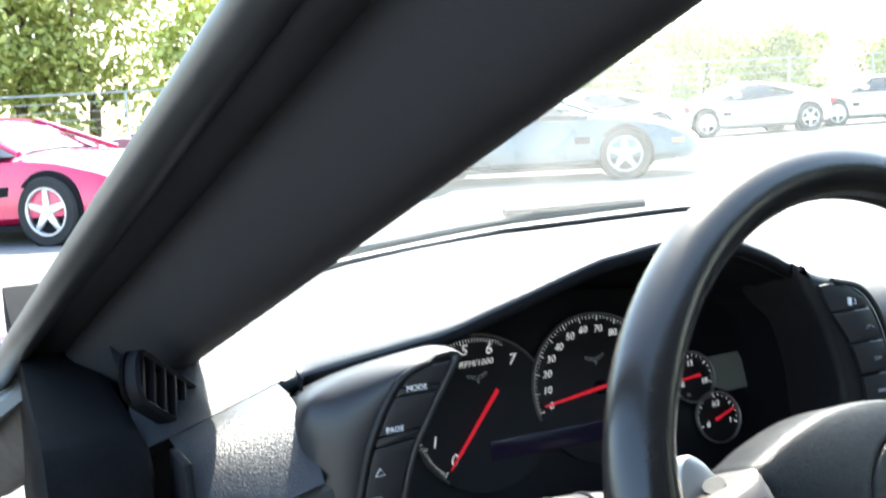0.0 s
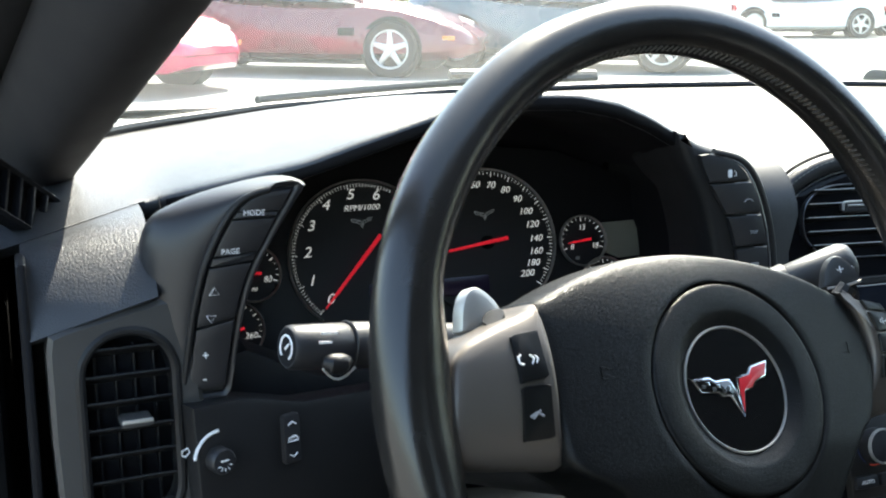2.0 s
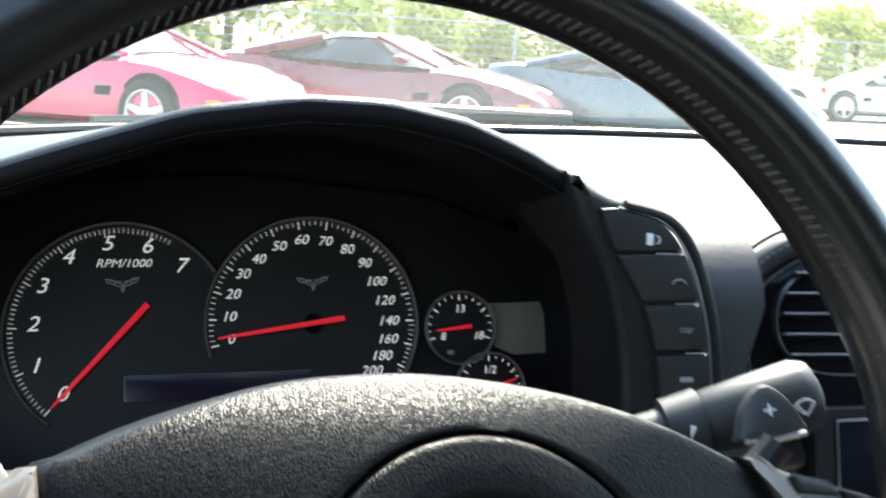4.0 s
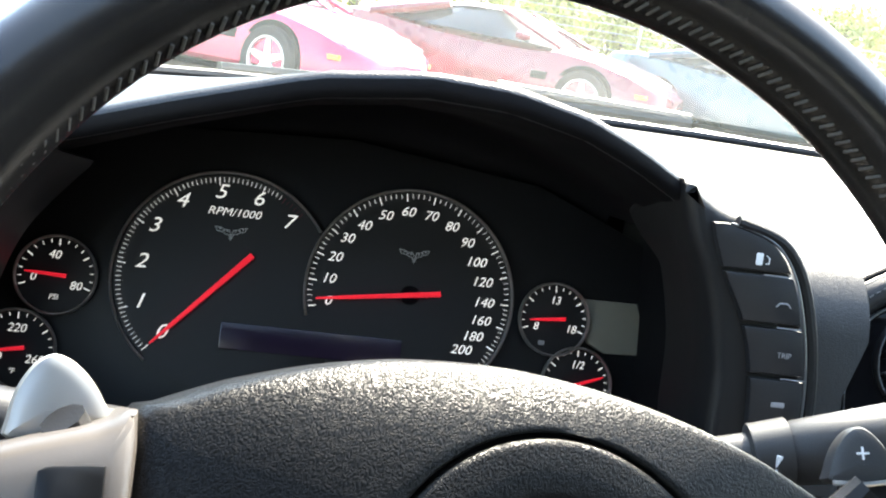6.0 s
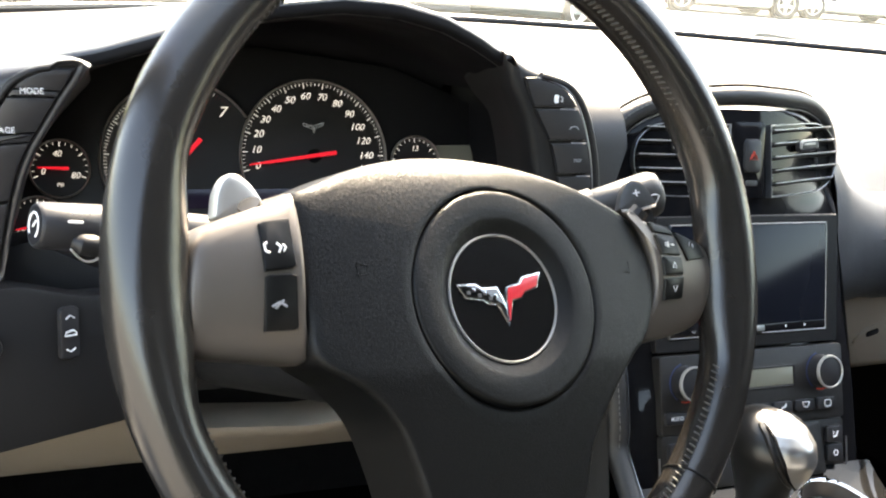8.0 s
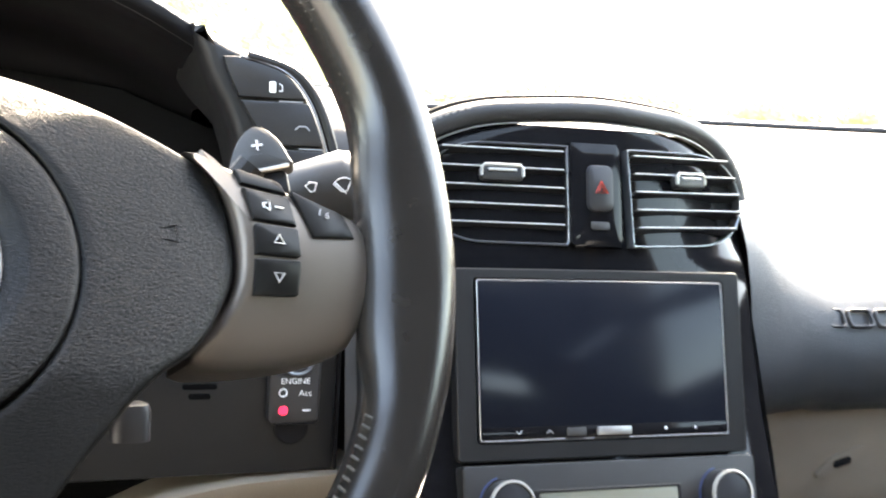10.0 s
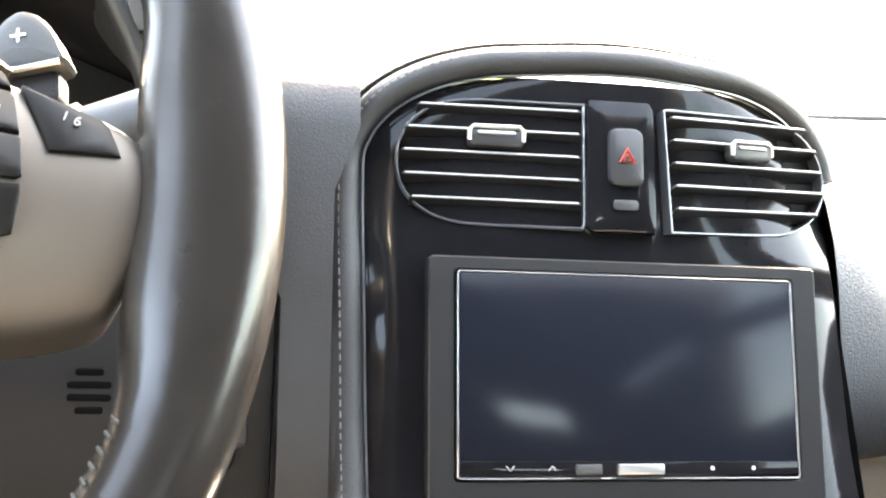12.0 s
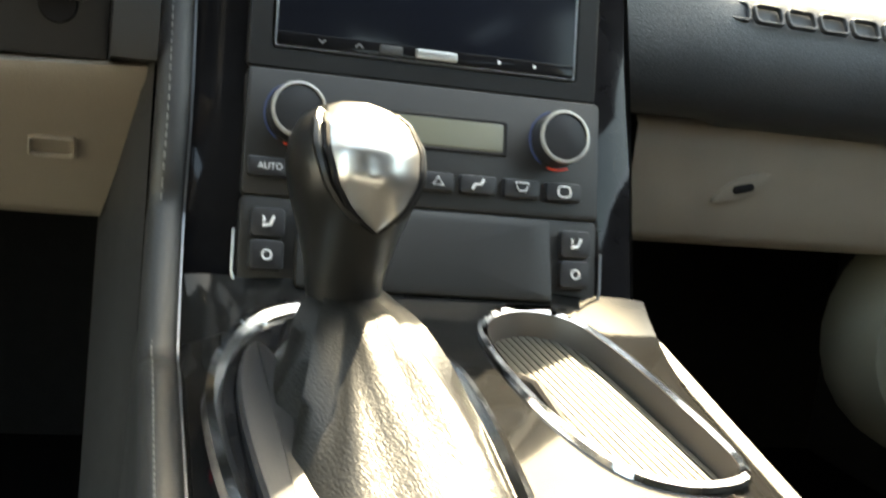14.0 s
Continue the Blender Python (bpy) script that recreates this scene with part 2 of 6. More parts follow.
def part(name, bm, mat, parent=None, label="", smooth=True, sharp=35, toward=None):
    """One mesh under a thing or a part; its vertices are given in world places."""
    ob = new(name, finish(bm, name, mat, smooth, sharp, toward))
    if parent:
        ob.parent = parent
        base = Vector((0, 0, 0))
        p = parent
        while p:
            if p.type == "EMPTY":
                base += Vector(p.location)
            p = p.parent
        if parent.type == "EMPTY":
            ob.matrix_parent_inverse = Matrix.Translation(-base)
    return tagged(ob, label)


def solo(name, bm, mat, label, category, kind="", smooth=True, group="", toward=None):
    return tagged(part(name, bm, mat, None, "", smooth, toward=toward), label, category, group, kind)


def face(x, y, z, lean=0.0, yaw=0.0, roll=0.0):
    """A frame on a surface that looks back at the driver: X to the right, Y up the surface, Z out of it. lean: tipped back, in degrees."""
    base = Matrix(((1, 0, 0), (0, 0, -1), (0, 1, 0))).to_4x4()
    return Matrix.Translation((x, y, z)) @ Matrix.Rotation(radians(yaw), 4, "Z") @ Matrix.Rotation(radians(-lean), 4, "X") @ base @ Matrix.Rotation(radians(roll), 4, "Z")


def flat(x, y, z, slope=0.0, turn=0.0):
    """A frame on a level surface: X to the right, Y ahead, Z up; slope: degrees that it rises ahead."""
    return Matrix.Translation((x, y, z)) @ Matrix.Rotation(radians(slope), 4, "X") @ Matrix.Rotation(radians(turn), 4, "Z")


def rrect(w, h, r, n=5, cx=0.0, cy=0.0):
    r = min(r, w / 2 - 1e-5, h / 2 - 1e-5)
    pts = []
    for k, (sx, sy) in enumerate(((1, 1), (-1, 1), (-1, -1), (1, -1))):
        for i in range(n + 1):
            a = radians(90 * k + 90 * i / n)
            pts.append((cx + sx * (w / 2 - r) + r * math.cos(a), cy + sy * (h / 2 - r) + r * math.sin(a)))
    return pts


def circle(r, n=32, cx=0.0, cy=0.0, squash=1.0):
    return [(cx + r * math.cos(2 * math.pi * i / n), cy + squash * r * math.sin(2 * math.pi * i / n)) for i in range(n)]


def smooth_loop(pts, n=6, closed=True):
    """A rounded line through corner points (Catmull-Rom)."""
    out, m = [], len(pts)
    for i in range(m if closed else m - 1):
        p = [Vector(pts[(i + k) % m] if closed else pts[min(max(i + k, 0), m - 1)]) for k in (-1, 0, 1, 2)]
        for s in range(n):
            t = s / n
            out.append(0.5 * (2 * p[1] + (p[2] - p[0]) * t + (2 * p[0] - 5 * p[1] + 4 * p[2] - p[3]) * t * t + (3 * p[1] - p[0] - 3 * p[2] + p[3]) * t ** 3))
    if not closed:
        out.append(Vector(pts[-1]))
    return [tuple(v) for v in out]


def shrink(outline, d):
    """An outline moved inwards by d (it runs anticlockwise)."""
    n, out = len(outline), []
    for i in range(n):
        a, b, c = (Vector(outline[(i + k) % n][:2]) for k in (-1, 0, 1))
        e1, e2 = (b - a), (c - b)
        if e1.length < 1e-9 or e2.length < 1e-9:
            out.append(tuple(b))
            continue
        e1.normalize(), e2.normalize()
        m = Vector((-e1.y - e2.y, e1.x + e2.x))
        m = m.normalized() if m.length > 1e-6 else Vector((-e1.y, e1.x))
        k = max(0.35, m.dot(Vector((-e1.y, e1.x))))
        out.append(tuple(b + m * d / k))
    return out


def area(outline):
    return sum(a[0] * b[1] - b[0] * a[1] for a, b in zip(outline, outline[1:] + outline[:1])) / 2


def loft(bm, rings, closed=True, cap_first=True, cap_last=True):
    rows = [[bm.verts.new(p) for p in ring] for ring in rings]
    n = len(rows[0])
    for a, b in zip(rows, rows[1:]):
        for i in range(n if closed else n - 1):
            j = (i + 1) % n
            bm.faces.new((a[i], a[j], b[j], b[i]))
    if closed and cap_first:
        bm.faces.new(rows[0][::-1])
    if closed and cap_last:
        bm.faces.new(rows[-1])
    return bm


def plate(M, outline, depth, edge=0.001, dome=0.0, bm=None, steps=2):
    """A plate with rounded front edges: the outline in the frame's plane, from -depth up to its face at 0, slightly domed if told."""
    bm = bm or bmesh.new()
    o = outline if area(outline) > 0 else outline[::-1]
    rings = [[(x, y, -depth) for x, y in o], [(x, y, -edge) for x, y in o]]
    for k in range(1, steps + 1):
        a = math.pi / 2 * k / steps
        rings.append([(x, y, -edge + edge * math.sin(a)) for x, y in shrink(o, edge * (1 - math.cos(a)))])
    if dome:
        cx, cy = sum(p[0] for p in o) / len(o), sum(p[1] for p in o) / len(o)
        last = rings[-1]
        for s in (0.8, 0.55, 0.25):
            rings.append([(cx + (x - cx) * s, cy + (y - cy) * s, z + dome * (1 - s * s)) for x, y, z in last])
    return loft(bm, [[M @ Vector(p) for p in r] for r in rings])


def frame_ring(M, outer, inner, depth, edge=0.001, bm=None):
    """A plate with a hole: outer and inner outlines with as many points each."""
    bm = bm or bmesh.new()
    o = outer if area(outer) > 0 else outer[::-1]
    i = inner if area(inner) > 0 else inner[::-1]
    rings = [[(x, y, -depth) for x, y in o], [(x, y, -edge) for x, y in o], [(x, y, 0) for x, y in shrink(o, edge)],
             [(x, y, 0) for x, y in shrink(i, -edge)], [(x, y, -edge) for x, y in i], [(x, y, -depth) for x, y in i]]
    rows = [[bm.verts.new(M @ Vector(p)) for p in r] for r in rings]
    rows.append(rows[0])
    n = len(o)
    for a, b in zip(rows, rows[1:]):
        for k in range(n):
            bm.faces.new((a[k], a[(k + 1) % n], b[(k + 1) % n], b[k]))
    return bm


def block(M, w, h, d, edge=0.002, bm=None):
    """A box with rounded edges, centred on the frame."""
    return plate(M @ Matrix.Translation((0, 0, d / 2)), rrect(w, h, min(edge * 1.5, w / 2.1, h / 2.1), 3), d, min(edge, d / 2.1), bm=bm)


def tube(points, radius, n=10, closed=False, bm=None, flatten=1.0, up=None):
    """A round bar along a line; radius a number or one per point."""
    bm = bm or bmesh.new()
    P = [Vector(p) for p in points]
    m = len(P)
    R = radius if hasattr(radius, "__len__") else [radius] * m
    T = []
    for i in range(m):
        a, b = (P[(i - 1) % m], P[(i + 1) % m]) if closed else (P[max(i - 1, 0)], P[min(i + 1, m - 1)])
        T.append((b - a).normalized())
    ref = Vector(up) if up else (Vector((0, 0, 1)) if abs(T[0].z) < 0.9 else Vector((1, 0, 0)))
    rows = []
    for p, t, r in zip(P, T, R):
        s = t.cross(ref)
        s.normalize()
        if not up:
            ref = s.cross(t)
        q = s.cross(t).normalized()
        rows.append([p + r * (math.cos(2 * math.pi * k / n) * s + flatten * math.sin(2 * math.pi * k / n) * q) for k in range(n)])
    if closed:
        vs = [[bm.verts.new(p) for p in row] for row in rows]
        for i in range(m):
            a, b = vs[i], vs[(i + 1) % m]
            for k in range(n):
                bm.faces.new((a[k], a[(k + 1) % n], b[(k + 1) % n], b[k]))
    else:
        loft(bm, rows)
    return bm


def lathe(M, profile, n=32, bm=None, cap_first=True, cap_last=True):
    """Turned about the frame's Z: profile of (radius, height)."""
    return loft(bm or bmesh.new(), [[M @ Vector((r * math.cos(2 * math.pi * k / n), r * math.sin(2 * math.pi * k / n), h)) for k in range(n)] for r, h in profile], True, cap_first, cap_last)


def sheet(rows, thick=0.0, bm=None):
    """A surface through rows of points, thickened away from its normal if told."""
    bm = bm or bmesh.new()
    vs = [[bm.verts.new(p) for p in r] for r in rows]
    for a, b in zip(vs, vs[1:]):
        for i in range(len(a) - 1):
            bm.faces.new((a[i], a[i + 1], b[i + 1], b[i]))
    if thick:
        bmesh.ops.recalc_face_normals(bm, faces=bm.faces)
        bmesh.ops.solidify(bm, geom=bm.faces[:], thickness=thick)
    return bm


def lettering(text, size, M, bold=0.0, shear=0.0, width=1.0, raised=0.0002):
    """A word as mesh, centred on the frame."""
    cu = bpy.data.curves.new("letters", "FONT")
    cu.body, cu.size, cu.align_x, cu.align_y = text, size, "CENTER", "CENTER"
    cu.extrude, cu.offset, cu.shear, cu.resolution_u = raised, bold, shear, 3
    ob = bpy.data.objects.new("letters", cu)
    me = bpy.data.meshes.new_from_object(ob)
    bm = bmesh.new()
    bm.from_mesh(me)
    bpy.data.objects.remove(ob)
    bpy.data.meshes.remove(me)
    bmesh.ops.transform(bm, matrix=M @ Matrix.Diagonal((width, 1, 1, 1)), verts=bm.verts)
    return bm


def word(name, text, size, M, mat, parent, **more):
    return part(name, lettering(text, size, M, **more), mat, parent, smooth=False)


def at(M, x, y, z=0.0):
    return M @ Matrix.Translation((x, y, z))


def turned(M, degrees):
    return M @ Matrix.Rotation(radians(degrees), 4, "Z")


def as_many(o, n):
    """An outline with n points spaced evenly, starting on the right."""
    o = o if area(o) > 0 else o[::-1]
    P = [Vector(p) for p in o]
    d = [0.0]
    for a, b in zip(P, P[1:] + P[:1]):
        d.append(d[-1] + (b - a).length)
    out = []
    for i in range(n):
        s = d[-1] * i / n
        k = max(j for j in range(len(P)) if d[j] <= s + 1e-12)
        out.append(P[k].lerp(P[(k + 1) % len(P)], (s - d[k]) / max(1e-9, d[k + 1] - d[k])))
    c = sum(P, Vector((0, 0))) / len(P)
    first = min(range(n), key=lambda i: abs(math.atan2(out[i].y - c.y, out[i].x - c.x)))
    return [tuple(out[(first + i) % n]) for i in range(n)]


def lerp_keys(keys, x):
    """Values at x between keyed rows (x, a, b, ...), eased."""
    keys = sorted(keys)
    if x <= keys[0][0]:
        return keys[0][1:]
    for a, b in zip(keys, keys[1:]):
        if x <= b[0]:
            s = (x - a[0]) / (b[0] - a[0])
            return tuple(p + (q - p) * s for p, q in zip(a[1:], b[1:]))
    return keys[-1][1:]

# ---- the cabin shell ----
def stack_y(z):
    """How far ahead the face of the centre stack lies at a height."""
    return lerp_keys([(0.45, -0.058), (0.5, -0.043), (0.543, -0.031), (0.583, -0.019), (0.62, 0.0), (0.716, 0.022), (0.75, 0.028), (0.83, 0.045)], z)[0]


BASE = [(-0.78, 0.12), (-0.70, 0.22), (-0.637, 0.298), (-0.5, 0.42), (-0.4, 0.475), (-0.25, 0.545), (0.0, 0.57), (0.25, 0.545), (0.4, 0.475), (0.5, 0.42), (0.637, 0.298), (0.70, 0.22), (0.78, 0.12)]
LIP = [(-0.76, 0.015, 0.795, 1.2), (-0.727, 0.022, 0.803, 1.2), (-0.647, 0.058, 0.819, 1.2), (-0.60, 0.03, 0.833, 0.8), (-0.56, 0.005, 0.845, 0.8), (-0.51, -0.005, 0.863, 0.8),
       (-0.45, -0.008, 0.882, 0.8), (-0.40, -0.008, 0.889, 0.8), (-0.36, -0.006, 0.888, 0.8), (-0.32, 0.002, 0.880, 0.8), (-0.288, 0.012, 0.868, 0.8), (-0.255, 0.023, 0.852, 0.8),
       (-0.242, 0.03, 0.842, 0.9), (-0.225, 0.036, 0.834, 1.2), (-0.205, 0.044, 0.827, 1.3), (-0.19, 0.064, 0.8215, 1.5), (-0.155, 0.076, 0.816, 1.5), (-0.14, 0.076, 0.800, 1.5), (-0.06, 0.075, 0.797, 1.5), (0.06, 0.085, 0.797, 1.5), (0.11, 0.09, 0.79, 1.5),
       (0.15, 0.10, 0.775, 2.0), (0.19, 0.118, 0.735, 2.4), (0.25, 0.138, 0.712, 2.4), (0.5, 0.148, 0.712, 2.4), (0.78, 0.158, 0.707, 2.4)]


def dash_top_point(x, s):
    by, = lerp_keys(BASE, x)
    y, z, p = lerp_keys(LIP, x)
    return Vector((x, by + (y - by) * s, 0.838 + (z - 0.838) * (s ** p)))


def column_xs(a, b, step):
    n = max(2, int((b - a) / step))
    return [a + (b - a) * i / n for i in range(n + 1)]


dashboard = thing("dashboard", "charcoal grained dashboard with instrument hood and centre stack opening", "dashboard", (0, 0.2, 0.7))
xs = column_xs(-0.76, 0.76, 0.0125)
rows = []
for k in range(19):
    s = -0.04 + 1.04 * k / 18
    rows.append([dash_top_point(x, max(s, 0)) + Vector((0, 0.03 if s < 0 else 0, 0)) for x in xs])
# the rounded front edge of the pad
for d, (oy, oz) in enumerate(((-0.003, -0.002), (-0.004, -0.006), (-0.002, -0.010), (0.004, -0.013))):
    rows.append([dash_top_point(x, 1) + (Vector((0, 0.004 + 0.003 * d, -0.003 - 0.002 * d)) if x < -0.662 else Vector((0, oy if x < 0.16 else 0.004 + 0.002 * d, oz))) for x in xs])
part("upper_pad", sheet(rows), PAD, dashboard, "charcoal grained dash skin in the sun", sharp=60)

# the passenger side below the edge, and the strip between the cluster and the stack
rws = []
for dy, dz in ((0.006, 0.0008), (0.0, 0.0), (-0.012, -0.0040), (-0.025, -0.0110), (-0.0355, -0.0200), (-0.0435, -0.031), (-0.049, -0.043), (-0.052, -0.056), (-0.053, -0.071), (-0.049, -0.088), (-0.042, -0.100), (-0.031, -0.109), (-0.013, -0.114)):
    row = []
    for x in column_xs(0.137, 0.76, 0.0195):
        e = dash_top_point(x, 1)
        row.append(Vector((x, e.y + dy, max(0.598, e.z + dz - max(0.0, e.z - 0.716) * min(1.0, -dz / 0.05)))))
    rws.append(row)
part("airbag_panel", sheet(rws), PAD, dashboard, "grained passenger airbag panel with raised letters", sharp=70)
rws = []
for z in (0.8275, 0.8255, 0.821, 0.815, 0.808, 0.80, 0.79, 0.78, 0.75, 0.70, 0.65, 0.615, 0.604, 0.600):
    back_set = {0.8275: 0.085, 0.8255: 0.068, 0.815: 0.044, 0.604: 0.026, 0.600: 0.06, 0.825: 0.068, 0.821: 0.056, 0.808: 0.036, 0.80: 0.029, 0.79: 0.0235, 0.78: 0.0225}.get(z, 0.022)
    rws.append([Vector((x, back_set + min(0, (z - 0.79) * 0.18), z)) for x in column_xs(-0.20 if z > 0.74 else -0.171, -0.1475 if z < 0.76 else -0.136, 0.0098)])
rws = [[r[0].lerp(r[-1], k / 6) for k in range(7)] for r in rws]
part("centre_side_panel", sheet(rws), DASHLEATHER, dashboard, "black leather panel beside the centre stack", sharp=70)
rws = []
for k in range(17):
    s = k / 16
    row = []
    for x in column_xs(-0.742, -0.664, 0.0098):
        e = dash_top_point(x, 1)
        foot = 0.757 + 0.018 * (x + 0.727) / 0.063
        row.append(Vector((x, e.y + (-0.048 - e.y) * s ** 0.9, e.z - 0.0005 - (e.z - foot) * s ** 2.4)))
    rws.append(row)
rws.append([p + Vector((0, 0.012, -0.006)) for p in rws[-1]])
part("left_end_panel", sheet(rws), PAD, dashboard, "grained end panel beside the door", sharp=70)

# the inside of the instrument hood
rws = []
for s, dz, sx, y in ((-2, -0.0030, 1, None), (-1, -0.0070, 1, None), (0, -0.011, 1, None), (0.15, -0.016, 0.995, None), (0.5, -0.022, 0.98, 0.06), (0.9, -0.03, 0.96, 0.160), (1.0, -0.05, 0.96, 0.172), (1.0, -0.12, 0.96, 0.176)):
    row = []
    for x in column_xs(-0.645, -0.236, 0.0115):
        e = dash_top_point(x, 1)
        yy = e.y - 0.0042 if s == -2 else e.y - 0.0052 if s == -1 else e.y - 0.0035 if s == 0 else e.y + 0.02 if y is None else y
        row.append(Vector((-0.44 + (x + 0.44) * sx, yy, e.z + dz)))
    rws.append(row)
part("hood_liner", sheet(rws), LINER, dashboard, "matt black inside of the instrument hood", sharp=80)
part("hood_side", sheet([[Vector((-0.652, 0.03, z)), Vector((-0.632, 0.18, z))] for z in (0.82, 0.76, 0.66)]), LINER, dashboard)
part("hood_side", sheet([[Vector((-0.218, 0.02, z)), Vector((-0.222, 0.19, z))] for z in (0.82, 0.76, 0.66)]), LINER, dashboard)
part("dash_core", block(flat(0, 0.42, 0.70), 1.5, 0.16, 0.2, 0.01), PLASTIC, dashboard)

# black lower dash around the column, with the ignition panel
lower = [(-0.66, 0.70), (-0.66, 0.595), (-0.172, 0.60), (-0.172, 0.715), (-0.235, 0.715), (-0.26, 0.69), (-0.55, 0.69), (-0.6, 0.715)]
part("lower_panel", plate(face(0, 0.012, 0.0), lower, 0.03, 0.003), PLASTIC, dashboard, "matt black lower dash panel")
part("panel_seam", plate(face(-0.171, 0.013, 0.655), rrect(0.0025, 0.11, 0.001, 2), 0.004, 0.0005), LINER, dashboard)

# ---- floor, side walls, roof ----
solo("floor", plate(flat(0, -0.4, 0.17), rrect(1.56, 2.4, 0.02), 0.03, 0.005), CARPET, "black carpeted car floor", "floor", "structure")
solo("firewall", plate(face(0, 0.62, 0.45), rrect(1.56, 0.74, 0.01), 0.02, 0.004), CARPET, "black carpeted bulkhead under the dashboard", "wall", "structure")
solo("roof_lining", plate(flat(0, -0.95, 1.175), rrect(1.3, 1.0, 0.1), 0.03, 0.008), HEADLINER, "black fabric roof lining", "ceiling", "structure")
rear = frame_ring(face(0, -1.42, 0.78, 25), rrect(1.5, 0.95, 0.08), rrect(0.30, 0.13, 0.03, 5, 0.21, 0.17), 0.03, 0.004)
solo("wall_rear", rear, HEADLINER, "black rear wall of the cabin with a small window", "wall", "structure")
door_panel = plate(Matrix.Translation((0.752, -0.20, 0.46)) @ Matrix.Rotation(radians(-90), 4, "Z") @ face(0, 0, 0), rrect(2.4, 0.74, 0.04), 0.04, 0.02)
solo("door_2", door_panel, PLASTIC, "closed black passenger door panel", "car door", "structure")
solo("wall_side_rear_2", plate(Matrix.Translation((0.77, -1.02, 0.66)) @ Matrix.Rotation(radians(90), 4, "Z") @ face(0, 0, 0), rrect(0.8, 1.06, 0.06), 0.03, 0.01), HEADLINER, "dark cabin side behind the passenger window", "wall", "structure")
solo("wall_side_rear", plate(Matrix.Translation((-0.76, -1.15, 0.66)) @ Matrix.Rotation(radians(90), 4, "Z") @ face(0, 0, 0), rrect(0.5, 1.0, 0.06), 0.03, 0.01), HEADLINER, "dark cabin side behind the driver's doorway", "wall", "structure")
# Open door out of view, added to hold back skylight from the left front.
open_door = plate(Matrix.Translation((-1.32, 0.12, 0.52)) @ Matrix.Rotation(radians(22), 4, "Z") @ face(0, 0, 0), rrect(1.0, 0.62, 0.10), 0.10, 0.03)
solo("door_1", open_door, PLASTIC, "unseen open black driver's door that blocks light beside the doorway", "car door", "structure")
sill = plate(Matrix.Translation((-0.80, -0.5, 0.30)), rrect(0.12, 1.5, 0.03), 0.12, 0.02)
solo("door_sill", sill, PLASTIC, "black door sill under the open driver's doorway", "sill", "structure")

# a tan bulge at the passenger footwell
kick = loft(bmesh.new(), [[Vector((0.585 + 0.14 * math.cos(a) * k, 0.16 + dy, 0.432 + 0.12 * math.sin(a) * k)) for a in [2 * math.pi * i / 28 for i in range(28)]] for k, dy in ((0.98, 0.06), (1.0, 0.045), (0.96, 0.025), (0.85, 0.005), (0.55, 0.0), (0.2, 0.0))])
solo("kick_panel", kick, OLIVE, "olive grey rounded moulding in the passenger footwell", "trim", "structure")

# ---- windscreen, pillar and seals ----
def pillar_line(y, dx=0.0, dz=0.0):
    return Vector((-0.6804 - 0.152 * y + dx, y, 0.8754 - 0.383 * y + dz))


def ws_point(x, s):
    """On the windscreen: s from its base (0) to the header (1)."""
    by, = lerp_keys(BASE, x)
    b = Vector((x, by + 0.02, 0.835))
    k = 1 - 0.16 * s
    hy = -0.50 + 0.06 * (abs(x) / 0.7) ** 2 - 0.06
    bow = 0.05 * math.sin(math.pi * s)
    return Vector((x * k, b.y + (hy - b.y) * s, b.z + (1.19 - 0.10 * (abs(x) / 0.72) ** 2 - b.z) * s + bow))


gasket = solo("windscreen_gasket", tube([Vector((x, lerp_keys(BASE, x)[0] - 0.004, 0.8415)) for x in column_xs(-0.71, 0.71, 0.03)], 0.0045, 8), RUBBER, "black rubber strip along the foot of the windscreen", "trim", "structure")
windscreen = solo("windscreen", sheet([[ws_point(x, k / 12) for x in column_xs(-0.70, 0.70, 0.05)] for k in range(13)]), WINDSHIELD, "clear windscreen glass with a dusty film and painted-in haze, in front of the dashboard", "windscreen", "structure", toward=(0, -0.3, -1))
windscreen.visible_shadow = False
side_window = solo("window_1", sheet([[Vector((0.745 - 0.12 * s, y, 0.84 + 0.31 * s)) for y in (0.05 - 0.45 * s, -0.3, -0.62)] for s in (0, 0.5, 1)]), SIDEGLASS, "clear passenger side window, closed", "window", "structure", toward=(-1, 0, 0))
side_window.visible_shadow = False


a_pillar = thing("windscreen_pillar", "dark trimmed windscreen pillar with rubber door seals beside the open doorway", "pillar", (-0.69, 0.12, 0.82), kind="structure")
def swept(section, name, mat, label="", y0=0.9, y1=-0.62):
    """A strip along the pillar: the section is given across it, to the right and up from its inner edge."""
    rings_ = [[pillar_line(y, dx, dz) for dx, dz in section] for y in column_xs(y1, y0, 0.06)]
    return part(name, loft(bmesh.new(), rings_), mat, a_pillar, label, sharp=60)


def oval(cx, cz, rx, rz, tilt=0.0, n=16):
    t = radians(tilt)
    return [(cx + rx * math.cos(a) * math.cos(t) - rz * math.sin(a) * math.sin(t), cz + rx * math.cos(a) * math.sin(t) + rz * math.sin(a) * math.cos(t)) for a in [2 * math.pi * k / n for k in range(n)]]


